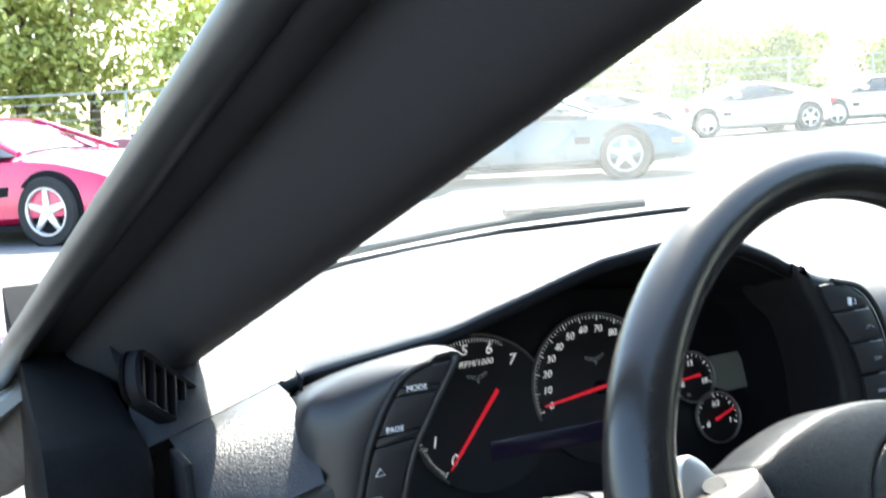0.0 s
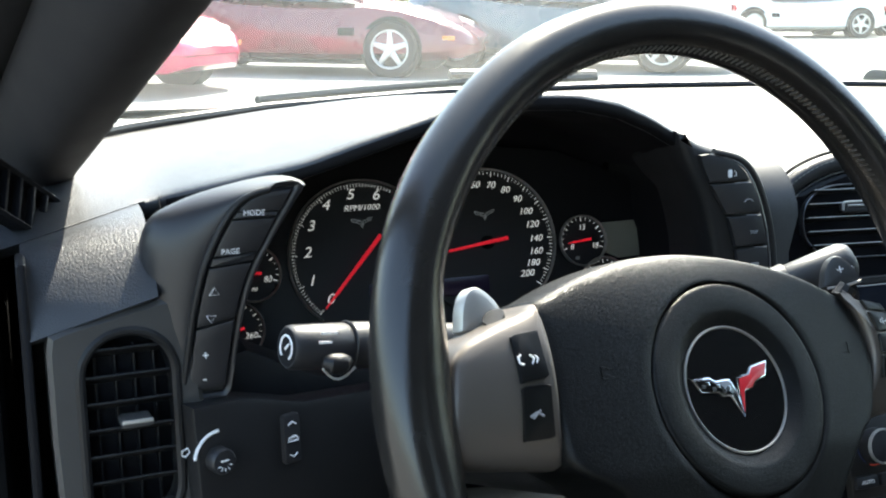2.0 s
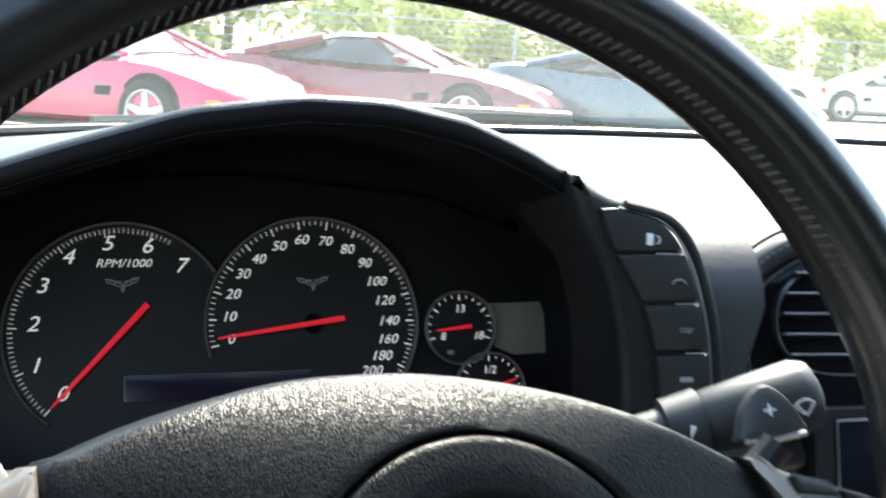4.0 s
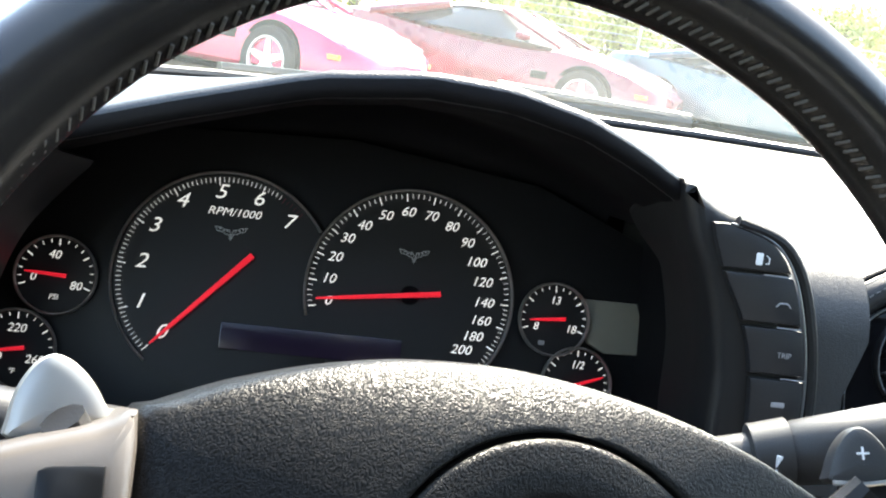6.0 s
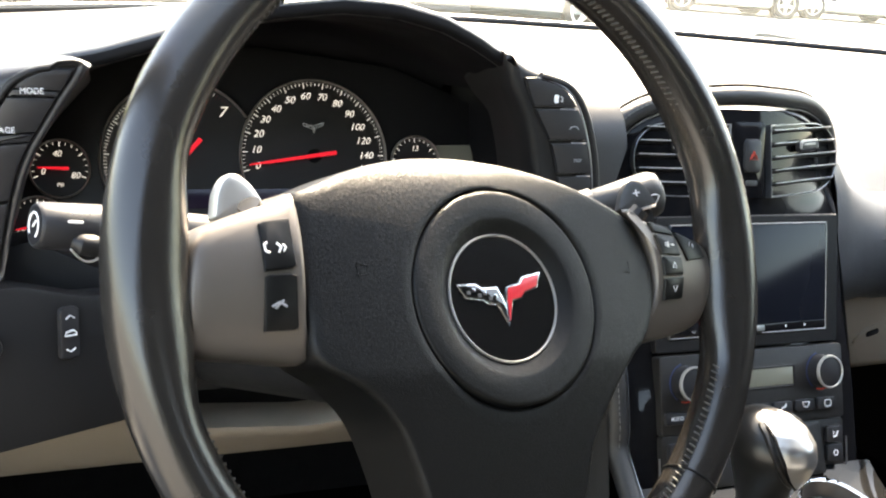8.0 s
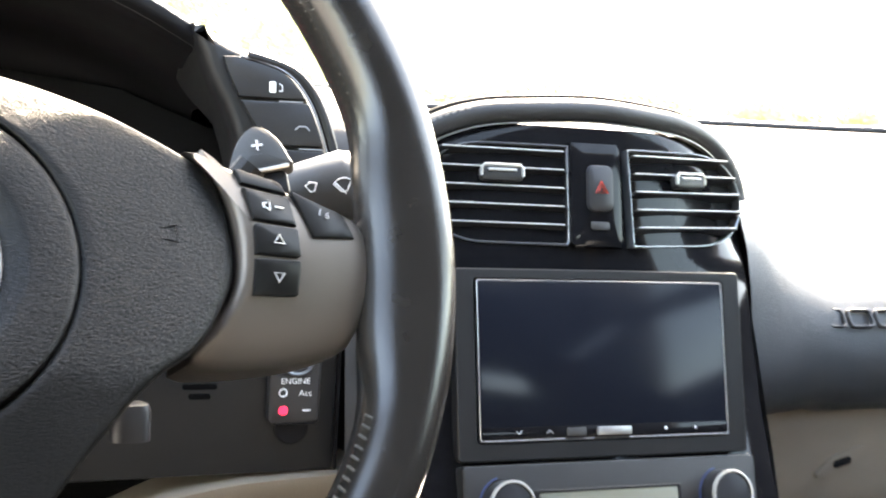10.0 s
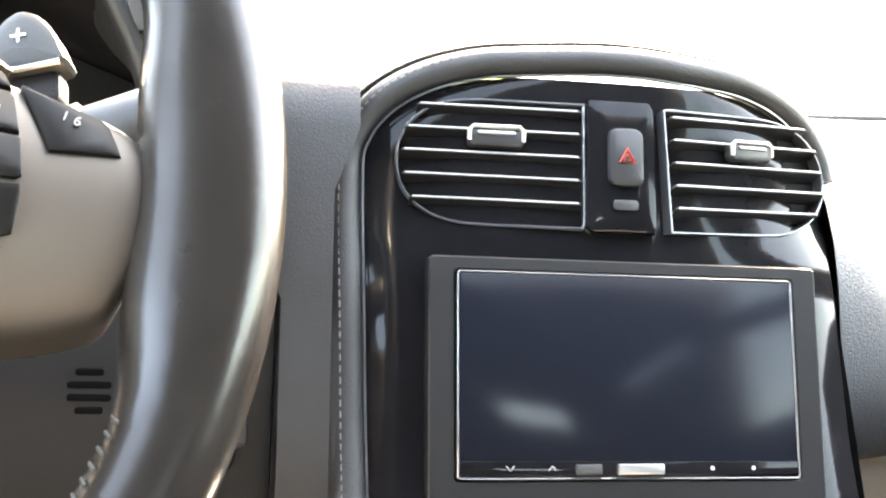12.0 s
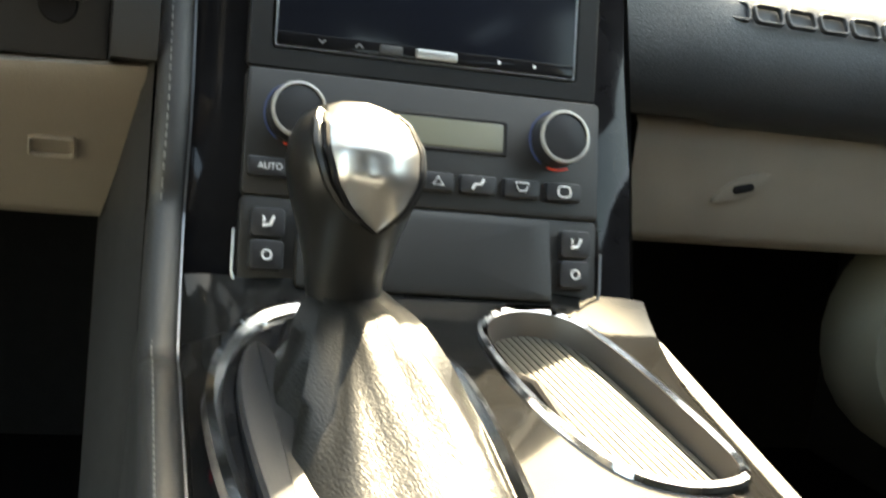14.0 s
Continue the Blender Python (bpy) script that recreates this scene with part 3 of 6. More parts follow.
swept(smooth_loop([(-0.001, 0.0), (-0.001, 0.012), (-0.010, 0.040), (-0.022, 0.058), (-0.034, 0.066), (-0.048, 0.062), (-0.060, 0.03), (-0.040, -0.012), (-0.012, -0.010)], 3), "pillar_trim", PILLAR, "dark cloth-like pillar trim")
swept(oval(-0.0615, 0.0650, 0.0185, 0.0155, -8), "seal", RUBBER, "black rubber door seal")
swept(oval(-0.0935, 0.056, 0.012, 0.013), "outer_seal", RUBBER, "black rubber door seal")
swept(oval(-0.041, 0.0690, 0.0020, 0.0026, n=8), "trim_lip", SOFTBLACK, "thin raised lip of the trim")
swept(oval(-0.0815, 0.0665, 0.0024, 0.0030, n=8), "seal_lip", PIANO, "thin shiny lip between the seals")
hinge_post = solo("hinge_post", plate(Matrix.Translation((-0.757, 0.40, 0.50)) @ Matrix.Rotation(radians(90), 4, "Z") @ face(0, 0, 0), rrect(0.86, 0.62, 0.04), 0.06, 0.01), CARPET, "dark hinge post of the open doorway", "wall", "structure")
# the passenger side pillar and the header that close the frame of the glass
far_pillar = solo("far_pillar", tube([Vector((0.70 - 0.1 * s, 0.24 - 0.86 * s, 0.83 + 0.29 * s)) for s in (0, 0.25, 0.5, 0.75, 1)], 0.035, 14), PILLAR, "dark windscreen pillar on the passenger side", "pillar", "structure")
header = solo("header_rail", tube([ws_point(x, 1.0) + Vector((0, -0.02, -0.005)) for x in column_xs(-0.70, 0.70, 0.1)], 0.03, 12), PILLAR, "dark rail along the top of the windscreen", "rail", "structure")

# small dark vent at the foot of the pillar
pillar_vent = thing("pillar_vent", "small black slotted side window vent on the pillar foot", "air vent", (-0.725, -0.02, 0.83))
Mv = Matrix.Translation((-0.734, 0.04, 0.822)) @ Matrix.Rotation(radians(60), 4, "Z") @ face(0, 0, 0, 10, 0, -32)
part("frame", frame_ring(Mv, rrect(0.095, 0.036, 0.015), rrect(0.086, 0.028, 0.011), 0.012, 0.002), LINER, pillar_vent)
part("backing", plate(at(Mv, 0, 0, -0.009), rrect(0.098, 0.034, 0.012), 0.003, 0.0005), HOLE, pillar_vent)
for i in range(6):
    part("slat", block(at(Mv, -0.037 + 0.015 * i, 0, -0.004), 0.003, 0.03, 0.005, 0.0008), LINER, pillar_vent)

# ---- instrument cluster ----
def dial_frame(x, z, out=0.0):
    return face(x - 0.0022, 0.141 + (z - 0.772) * 0.3 - out, z, 16.7)


cluster = thing("instrument_cluster", "black instrument cluster with white numerals and red needles", "instrument cluster", (-0.42, 0.15, 0.66))
part("dial_plate", plate(dial_frame(-0.43, 0.74, -0.004), [(-0.23, -0.09), (0.23, -0.09), (0.215, 0.055), (0.14, 0.085), (0.02, 0.098), (-0.10, 0.090), (-0.21, 0.055)], 0.004, 0.0005), GAUGE, cluster)


def ring(M, r, w, h, a0, a1, mat, name, parent, n=56):
    """An arc of raised ring from angle a0 to a1 (degrees, anticlockwise from the right)."""
    bm = bmesh.new()
    rws = []
    for i in range(n + 1):
        a = radians(a0 + (a1 - a0) * i / n)
        c, s = math.cos(a), math.sin(a)
        rws.append([M @ Vector((c * q, s * q, hh)) for q, hh in ((r - w / 2, 0), (r - w / 2, h), (r, h * 1.3), (r + w / 2, h), (r + w / 2, 0))])
    vs = [[bm.verts.new(p) for p in row] for row in rws]
    for i in range(n):
        for k in range(4):
            bm.faces.new((vs[i][k], vs[i][k + 1], vs[i + 1][k + 1], vs[i + 1][k]))
    return part(name, bm, mat, parent)


def ticks(M, r, a0, a1, count, length, w, mat, parent, major=5, extra=1.6):
    for i in range(count + 1):
        a = a0 + (a1 - a0) * i / count
        big = i % major == 0
        l = length * (extra if big else 1)
        Mk = at(turned(M, a), r - l / 2, 0, 0.0004)
        ob = part("tick", plate(Mk, rrect(l, w * (1.5 if big else 1), w * 0.2, 1), 0.0003, 0.0001, steps=1), mat, parent)


def needle(M, a, r0, r1, w, parent):
    Mk = turned(M, a)
    out = [(r0, -w * 0.6), (r0, w * 0.6), (r1 * 0.7, w * 0.4), (r1, w * 0.18), (r1, -w * 0.18), (r1 * 0.7, -w * 0.4)]
    part("needle", plate(at(Mk, 0, 0, 0.006), out, 0.0012, 0.0004), NEEDLE, parent, "red needle")


def badge(M, s, parent):
    """Two small crossed pennants as plain shapes: a light outline, a dark field and a few light checks."""
    left = [(-1.0, 0.30), (-0.86, 0.0), (-0.46, -0.06), (-0.36, -0.16), (-0.14, -0.18), (-0.02, -0.52), (0.04, -0.22), (0.0, -0.04), (-0.10, 0.16), (-0.44, 0.16), (-0.58, 0.26)]
    right = [(0.02, -0.60), (0.06, -0.12), (0.12, 0.16), (0.44, 0.20), (0.56, 0.32), (1.0, 0.38), (0.86, 0.09), (0.54, 0.0), (0.44, -0.10), (0.20, -0.15)]
    for o in (left, right):
        o = [(x * s, y * s) for x, y in o]
        o = o if area(o) > 0 else o[::-1]
        flag = part("emblem", plate(M, o, 0.0003, 0.0001, steps=1), EMBLEM, parent, "pale printed pennant")
        part("field", plate(at(M, 0, 0, 0.0002), shrink(o, 0.055 * s), 0.0003, 0.0001, steps=1), GAUGE, flag)
    for x, y in ((-0.66, 0.14), (-0.42, 0.05), (-0.22, 0.04), (0.28, 0.05), (0.52, 0.14), (0.72, 0.24)):
        part("emblem_check", plate(at(M, x * s, y * s, 0.0004), rrect(0.12 * s, 0.09 * s, 0.01 * s, 1), 0.0003, 0.0001, steps=1), EMBLEM, parent)


def dial(name, x, z, r, arc, label):
    M = dial_frame(x, z)
    d = part(name, lathe(M, [(r, -0.003), (r, 0.0), (0.001, 0.0002)], 48), GAUGE, cluster, label)
    ring(M, r, 0.0014, 0.003, arc[0], arc[1], GAUGERING, "ring", d)
    return d, M


tach, Mt = dial("tachometer", -0.4765, 0.7455, 0.0634, (232, 33), "black tachometer marked to seven thousand")
T0, T1 = 227.5, 47.0
T64 = T0 + (T1 - T0) * 64 / 70
ticks(Mt, 0.0605, T0, T64, 64, 0.0028, 0.00036, DIALPRINT, tach, 10, 1.7)
ticks(Mt, 0.0605, T64 + (T1 - T0) / 70, T1, 5, 0.0028, 0.00036, DIMRED, tach, 5, 1.4)
numerals = [(226.3, 0.0459), (200.4, 0.0489), (172.7, 0.0478), (147.2, 0.0507), (123.5, 0.0524), (98.2, 0.0519), (73.8, 0.0519), (49.0, 0.0508)]
for i, (a, rn) in enumerate(numerals):
    c = (rn * math.cos(radians(a)), rn * math.sin(radians(a)))
    word("numeral", str(i), 0.0122, at(Mt, c[0], c[1], 0.0006), DIALPRINT, tach, shear=0.28, width=1.12)
word("lettering", "RPM/1000", 0.0066, at(Mt, 0.0016, 0.0400, 0.0006), DIALPRINT, tach, shear=0.28, width=1.12)
badge(at(Mt, 0.001, 0.0285, 0.0006), 0.0095, tach)
needle(Mt, T0, -0.022, 0.0545, 0.0030, tach)

speedo, Ms = dial("speedometer", -0.366, 0.7490, 0.0634, (197, -48), "black speedometer marked to two hundred")
speeds = [(0, 192.0), (10, 177.0), (20, 161.5), (30, 146.0), (40, 130.0), (50, 113.5), (60, 97.5), (70, 81.0), (80, 64.5), (90, 48.5), (100, 32.5), (120, 16.5), (140, 0.5), (160, -13.5), (180, -27.0), (200, -40.5)]
for (v, a), (_, b) in zip(speeds, speeds[1:] + [(210, -47.0)]):
    rn, = lerp_keys([(-40, 0.0452), (-15, 0.0458), (20, 0.0450), (35, 0.0455), (50, 0.0478), (66, 0.0490), (97, 0.0503), (192, 0.0500)], a)
    c = (rn * math.cos(radians(a)), rn * math.sin(radians(a) - (0.04 if a > 140 else 0.0)))
    word("numeral", str(v), 0.0081, at(Ms, c[0], c[1], 0.0006), DIALPRINT, speedo, shear=0.28, width=1.06)
    n = 5 if v < 200 else 1
    for k in range(n):
        l = 0.0048 if k == 0 else 0.0028
        Mk = at(turned(Ms, a + (b - a) * k / n), 0.0615 - l / 2, 0, 0.0004)
        part("tick", plate(Mk, rrect(l, 0.0007 if k == 0 else 0.00036, 0.0001, 1), 0.0003, 0.0001, steps=1), DIALPRINT, speedo)
badge(at(Ms, 0.0, 0.0245, 0.0006), 0.0095, speedo)
needle(Ms, 188.0, -0.018, 0.057, 0.0027, speedo)
part("pivot", lathe(at(Ms, 0, 0, 0), [(0.006, 0), (0.0055, 0.004), (0.0, 0.0042)], 20), PIANO, speedo)


def small_dial(name, x, z, marks, angles, needle_at, icon, label):
    d, M = dial(name, x, z, 0.0222, (0, 360), label)
    ticks(M, 0.0205, 200, -20, 16, 0.0020, 0.0005, DIALPRINT, d, 4, 1.8)
    for text, a, rr in zip(marks, angles, (0.0125, 0.0115, 0.0125)):
        word("numeral", text, 0.0068, at(M, rr * math.cos(radians(a)), rr * math.sin(radians(a)), 0.0006), DIALPRINT, d, shear=0.2)
    word("lettering", icon, 0.0042, at(M, 0, -0.0125, 0.0006), DIALPRINT, d, shear=0.2) if icon else None
    needle(M, needle_at, -0.006, 0.0165, 0.0020, d)


small_dial("voltmeter", -0.2748, 0.7445, ("8", "13", "18"), (205, 90, -25), 186, "", "small round voltmeter dial")
small_dial("fuel_gauge", -0.2570, 0.7080, ("0", "1/2", "1"), (205, 90, -20), 20, "", "small round fuel dial")
small_dial("oil_gauge", -0.5690, 0.7385, ("0", "40", "80"), (190, 100, -25), 178, "PSI", "small round oil pressure dial")
small_dial("temperature_gauge", -0.5860, 0.6970, ("100", "220", "260"), (205, 90, -25), 190, "°F", "small round temperature dial")
part("message_display", plate(dial_frame(-0.4215, 0.7160, 0.002), rrect(0.107, 0.0155, 0.001, 2), 0.003, 0.0004), DICGLASS, cluster, "dark violet message display")
gear_o = [(-0.028, 0.0150), (0.0065, 0.0155), (0.0100, 0.0060), (0.0125, -0.0125), (0.0125, -0.0165), (-0.0120, -0.0175), (-0.024, -0.0120)]
part("gear_display", plate(dial_frame(-0.2275, 0.7440, -0.0012), gear_o[::-1], 0.003, 0.0006), GEARLCD, cluster, "blank grey gear display")
part("battery_icon", plate(at(dial_frame(-0.2755, 0.7440), -0.006, -0.0145, 0.0006), rrect(0.004, 0.0028, 0.0004, 1), 0.0003, 0.0001), DIMPRINT, cluster)

# ---- button pods beside the cluster ----
pod = thing("left_button_pod", "black curved button pod with mode and page keys", "button panel", (-0.62, 0.0, 0.70))
left_curve = smooth_loop([(-0.590, 0.838), (-0.600, 0.8355), (-0.6105, 0.8295), (-0.6195, 0.817), (-0.627, 0.802), (-0.633, 0.786), (-0.638, 0.766), (-0.6415, 0.746), (-0.645, 0.722), (-0.6465, 0.7095)], 6, False)
right_curve = smooth_loop([(-0.579, 0.8385), (-0.581, 0.836), (-0.5855, 0.828), (-0.5915, 0.818), (-0.599, 0.804), (-0.607, 0.789), (-0.613, 0.772), (-0.6175, 0.751), (-0.621, 0.729), (-0.624, 0.7095)], 6, False)
# the housing swells from a rim round the keys back to its outer edge under the pad
rim_o = as_many([(x - 0.0045, z + 0.0015) for x, z in left_curve] + [(-0.646, 0.7035), (-0.624, 0.7035)] + [(x + 0.003, z - 0.001) for x, z in right_curve[::-1]] + [(-0.5735, 0.8415), (-0.580, 0.8440), (-0.590, 0.8430)], 72)
outer_o = as_many(smooth_loop([(-0.569, 0.839), (-0.586, 0.8430), (-0.611, 0.8395), (-0.635, 0.8335), (-0.652, 0.8270), (-0.6635, 0.8205), (-0.6695, 0.811), (-0.6715, 0.800), (-0.6715, 0.775), (-0.668, 0.755), (-0.662, 0.732), (-0.656, 0.712), (-0.645, 0.700), (-0.628, 0.699), (-0.620, 0.708), (-0.616, 0.73), (-0.612, 0.75), (-0.606, 0.772), (-0.599, 0.79), (-0.590, 0.806), (-0.581, 0.82), (-0.573, 0.832)], 3), 72)
def pod_face(z):
    return -0.054 - 0.08 * (z - 0.825)


rings = [[Vector((x, pod_face(z) + 0.004, z)) for x, z in shrink(rim_o, 0.0035)], [Vector((x, pod_face(z) + 0.0008, z)) for x, z in shrink(rim_o, 0.0025)], [Vector((x, pod_face(z), z)) for x, z in rim_o]]
for k in range(1, 9):
    a = math.pi / 2 * k / 8
    u, back_y = math.sin(a), 0.027 * (1 - math.cos(a))
    rings.append([Vector((p[0] + (q[0] - p[0]) * u, pod_face(p[1]) + back_y, p[1] + (q[1] - p[1]) * u)) for p, q in zip(rim_o, outer_o)])
rings.append([v + Vector((0.004, 0.035, -0.009 * max(0, (v.z - 0.70) / 0.14))) for v in rings[-1]])
rings.append([v + Vector((0.012, 0.09, -0.020 * max(0, (v.z - 0.70) / 0.14))) for v in rings[-1]])
part("housing", loft(bmesh.new(), rings), SOFTBLACK, pod, "smooth black pod housing", sharp=60)


def strip_key(name, s0, s1, lc, rc, M0, parent, mat=SOFTBLACK, out=0.004):
    """A key of the curved strip between the shares s0 and s1 of its length."""
    n = len(lc) - 1
    def along(c, s):
        i = min(int(s * n), n - 1)
        return Vector(c[i]).lerp(Vector(c[i + 1]), s * n - i)
    L = [along(lc, s0 + (s1 - s0) * k / 6) for k in range(7)]
    R = [along(rc, s0 + (s1 - s0) * k / 6) for k in range(7)]
    o = [tuple(p) for p in L] + [tuple(p) for p in R[::-1]]
    return part(name, plate(M0 @ Matrix.Translation((0, 0, out)), o, 0.006, 0.0012), mat, parent)


Mp = Matrix.Translation((-0.0015, -0.0530, 0.825)) @ Matrix.Rotation(radians(4.6), 4, "X") @ Matrix(((1, 0, 0), (0, 0, -1), (0, 1, 0))).to_4x4() @ Matrix.Translation((0, -0.825, 0))
for a, b in ((0.015, 0.255), (0.262, 0.298), (0.305, 0.475), (0.482, 0.520), (0.527, 0.745), (0.753, 0.985)):
    strip_key("key", a, b, left_curve, right_curve, Mp, pod, SOFTBLACK, 0.0032)
edge_line = [Mp @ Vector((x - 0.0030, z + 0.0010, 0.0016)) for x, z in left_curve]
part("edge_line", tube(edge_line, 0.0022, 10), PLASTIC, pod)
word("lettering", "MODE", 0.0050, at(Mp, -0.6035, 0.8250, 0.0035), PRINT, pod, width=0.95)
word("lettering", "PAGE", 0.0050, at(Mp, -0.6185, 0.8010, 0.0035), PRINT, pod, width=0.95)


def outline_mark(M, pts, w, parent, mat=PRINT, closed=True):
    bm = tube([M @ Vector((x, y, 0)) for x, y in pts], w, 6, closed)
    return part("mark", bm, mat, parent)


outline_mark(at(Mp, -0.6290, 0.7755, 0.0036), [(-0.003, -0.0018), (0.003, -0.0018), (0, 0.0028)], 0.0004, pod)
outline_mark(at(Mp, -0.6315, 0.7580, 0.0036), [(-0.003, 0.0022), (0.003, 0.0022), (0, -0.0024)], 0.0004, pod)
word("lettering", "+", 0.0085, at(Mp, -0.6355, 0.7335, 0.0035), PRINT, pod)
word("lettering", "-", 0.009, at(Mp, -0.6365, 0.7180, 0.0035), PRINT, pod)

rpod = thing("right_button_pod", "black curved button pod beside the centre stack", "button panel", (-0.21, 0.03, 0.70))
house = smooth_loop([(-0.263, 0.8555), (-0.241, 0.8450), (-0.208, 0.8325), (-0.188, 0.80), (-0.179, 0.75), (-0.178, 0.705), (-0.20, 0.697), (-0.228, 0.71), (-0.232, 0.76), (-0.242, 0.80), (-0.256, 0.83)], 5)
house = house if area(house) > 0 else house[::-1]
rings = []
for y, d in ((0.07, 0.0), (0.03, 0.0), (0.010, 0.001), (0.004, 0.004), (0.003, 0.007)):
    rings.append([Vector((x, y + 0.12 * (z - 0.80), z - (0.5 * max(0.0, z - 0.80) if y > 0.05 else 0))) for x, z in shrink(house, d)])
part("housing", loft(bmesh.new(), rings), PLASTIC, rpod, "smooth black pod housing", sharp=50)
lc = smooth_loop([(-0.246, 0.8365), (-0.2435, 0.829), (-0.237, 0.814), (-0.222, 0.788), (-0.214, 0.762), (-0.211, 0.735), (-0.209, 0.712)], 6, False)
rc = smooth_loop([(-0.238, 0.8370), (-0.2135, 0.8300), (-0.1990, 0.814), (-0.1895, 0.788), (-0.1845, 0.762), (-0.183, 0.735), (-0.183, 0.712)], 6, False)
Mr = Matrix.Translation((0, 0.003, 0.80)) @ Matrix.Rotation(radians(-7), 4, "X") @ Matrix(((1, 0, 0), (0, 0, -1), (0, 1, 0))).to_4x4() @ Matrix.Translation((0, -0.80, 0))
for a, b in ((0.0, 0.325), (0.34, 0.492), (0.508, 0.658), (0.674, 0.825), (0.841, 0.98)):
    strip_key("key", a, b, lc, rc, Mr, rpod)
part("edge_line", tube([Mr @ Vector((x + 0.0012, z, 0.004)) for x, z in rc], 0.0007, 8), SILVEREDGE, rpod, "thin silver edge")
part("frame", tube([Mr @ Vector((x + 0.0052, z + 0.001, 0.002)) for x, z in rc], 0.0034, 10), PLASTIC, rpod, "rounded black frame")
word("lettering", "TRIP", 0.0040, at(Mr, -0.1975, 0.7735, 0.0045), DIMPRINT, rpod)
for x, z in ((-0.2225, 0.8145), (-0.211, 0.7885), (-0.2045, 0.7625), (-0.202, 0.7355)):
    part("seam", plate(at(Mr, x + 0.014, z - 0.001, 0.0042), rrect(0.014, 0.0007, 0.0003, 1), 0.0003, 0.0001), DIMPRINT, rpod)
# pump symbol and dim marks
part("mark", plate(at(Mr, -0.2190, 0.8210, 0.0043), rrect(0.0038, 0.0062, 0.0006, 1), 0.0003, 0.0001), PRINT, rpod)
outline_mark(at(Mr, -0.2145, 0.8210, 0.0044), [(-0.001, 0.002), (0.0008, 0.001), (0.0008, -0.002), (-0.001, -0.002)], 0.00035, rpod, PRINT, False)
outline_mark(at(Mr, -0.2020, 0.798, 0.0044), [(-0.004, 0.0), (-0.002, 0.002), (0.002, 0.002), (0.004, 0.0)], 0.0005, rpod, DIMPRINT, False)
for x, z in ((-0.1965, 0.7480), (-0.1950, 0.7225)):
    part("mark", plate(at(Mr, x, z, 0.0043), rrect(0.0075, 0.0026, 0.0004, 1), 0.0003, 0.0001), DIMPRINT, rpod)

# ---- driver's side: vent, dimmer, switch, knee panel ----
end_panel = thing("side_vent_panel", "dark grey plastic end panel with a tall oval air vent", "air vent", (-0.69, -0.03, 0.60))
Me = face(-0.684, -0.052, 0.690, 4, 4)
vent_hole = rrect(0.054, 0.125, 0.026, 8)
panel_o = [(-0.047, 0.064), (-0.042, 0.068), (0.030, 0.083), (0.038, 0.078), (0.045, 0.02), (0.052, -0.06), (0.058, -0.098), (0.04, -0.104), (-0.03, -0.104), (-0.043, -0.098), (-0.045, -0.06), (-0.047, 0.0)]
part("panel", frame_ring(Me, as_many(panel_o, 48), as_many(vent_hole, 48), 0.02, 0.003), GREYPLASTIC, end_panel, "dark grey end panel")
part("surround", frame_ring(at(Me, 0, 0, 0.002), as_many(shrink(vent_hole, -0.005), 48), as_many(shrink(vent_hole, 0.001), 48), 0.012, 0.002), PLASTIC, end_panel)
part("backing", plate(at(Me, 0, 0, -0.022), vent_hole, 0.002, 0.0005), LINER, end_panel)
for i in range(7):
    z = -0.050 + 0.0168 * i
    w = 0.052 * math.sqrt(max(0.2, 1 - (max(0, abs(z) - 0.036) / 0.028) ** 2))
    part("slat", block(at(Me, 0, z, -0.008) @ Matrix.Rotation(radians(-25), 4, "X"), w, 0.0016, 0.016, 0.0006), PLASTIC, end_panel)
for i in range(4):
    part("vane", block(at(Me, -0.018 + 0.012 * i, 0, -0.018), 0.0014, 0.105, 0.006, 0.0005), PLASTIC, end_panel)
part("tab", block(at(Me, 0.002, 0.008, 0.002), 0.020, 0.006, 0.016, 0.002), GREYPLASTIC, end_panel, "satin grey vent tab")
part("tab_edge", block(at(Me, 0.002, 0.0095, 0.0104), 0.019, 0.0026, 0.0012, 0.0006), PADDLE, end_panel, "bright edge of the tab")
jamb = solo("dash_end_cap", plate(face(-0.742, -0.052, 0.70, 4), rrect(0.006, 0.20, 0.002), 0.05, 0.002), LINER, "thin black end cap of the dashboard at the doorway", "trim", "structure")

switch_panel = thing("switch_panel", "matt black lower dash panel with dimmer and roof switch", "switch panel", (-0.60, -0.02, 0.60))
Mw = face(-0.600, -0.050, 0.655, 4, 20)
part("panel", plate(Mw, [(-0.05, 0.05), (-0.048, -0.058), (0.10, -0.055), (0.10, 0.03), (0.03, 0.036), (-0.01, 0.048)][::-1], 0.02, 0.003), PLASTIC, switch_panel)
dm = at(Mw, -0.036, 0.014, 0)
part("dimmer_knob", lathe(dm, [(0.0085, 0), (0.0085, 0.008), (0.0075, 0.0095), (0.0001, 0.0098)], 28), SOFTBLACK, switch_panel, "round dimmer knob")
for i in range(5):
    a = radians(200 + 35 * i)
    part("mark", plate(turned(at(dm, 0, -0.001, 0.0099), 200 + 35 * i) @ Matrix.Translation((0.0042, 0, 0)), rrect(0.0024, 0.0007, 0.0002, 1), 0.0003, 0.0001), PRINT, switch_panel)
part("mark", plate(at(dm, 0, 0.0008, 0.0099), rrect(0.006, 0.0012, 0.0004, 1), 0.0003, 0.0001), PRINT, switch_panel)
arc = [(0.018 * math.cos(radians(a)), 0.018 * math.sin(radians(a))) for a in range(90, 171, 8)]
outline_mark(at(dm, 0.002, 0.0, 0.0004), arc, 0.0011, switch_panel, PRINT, False)
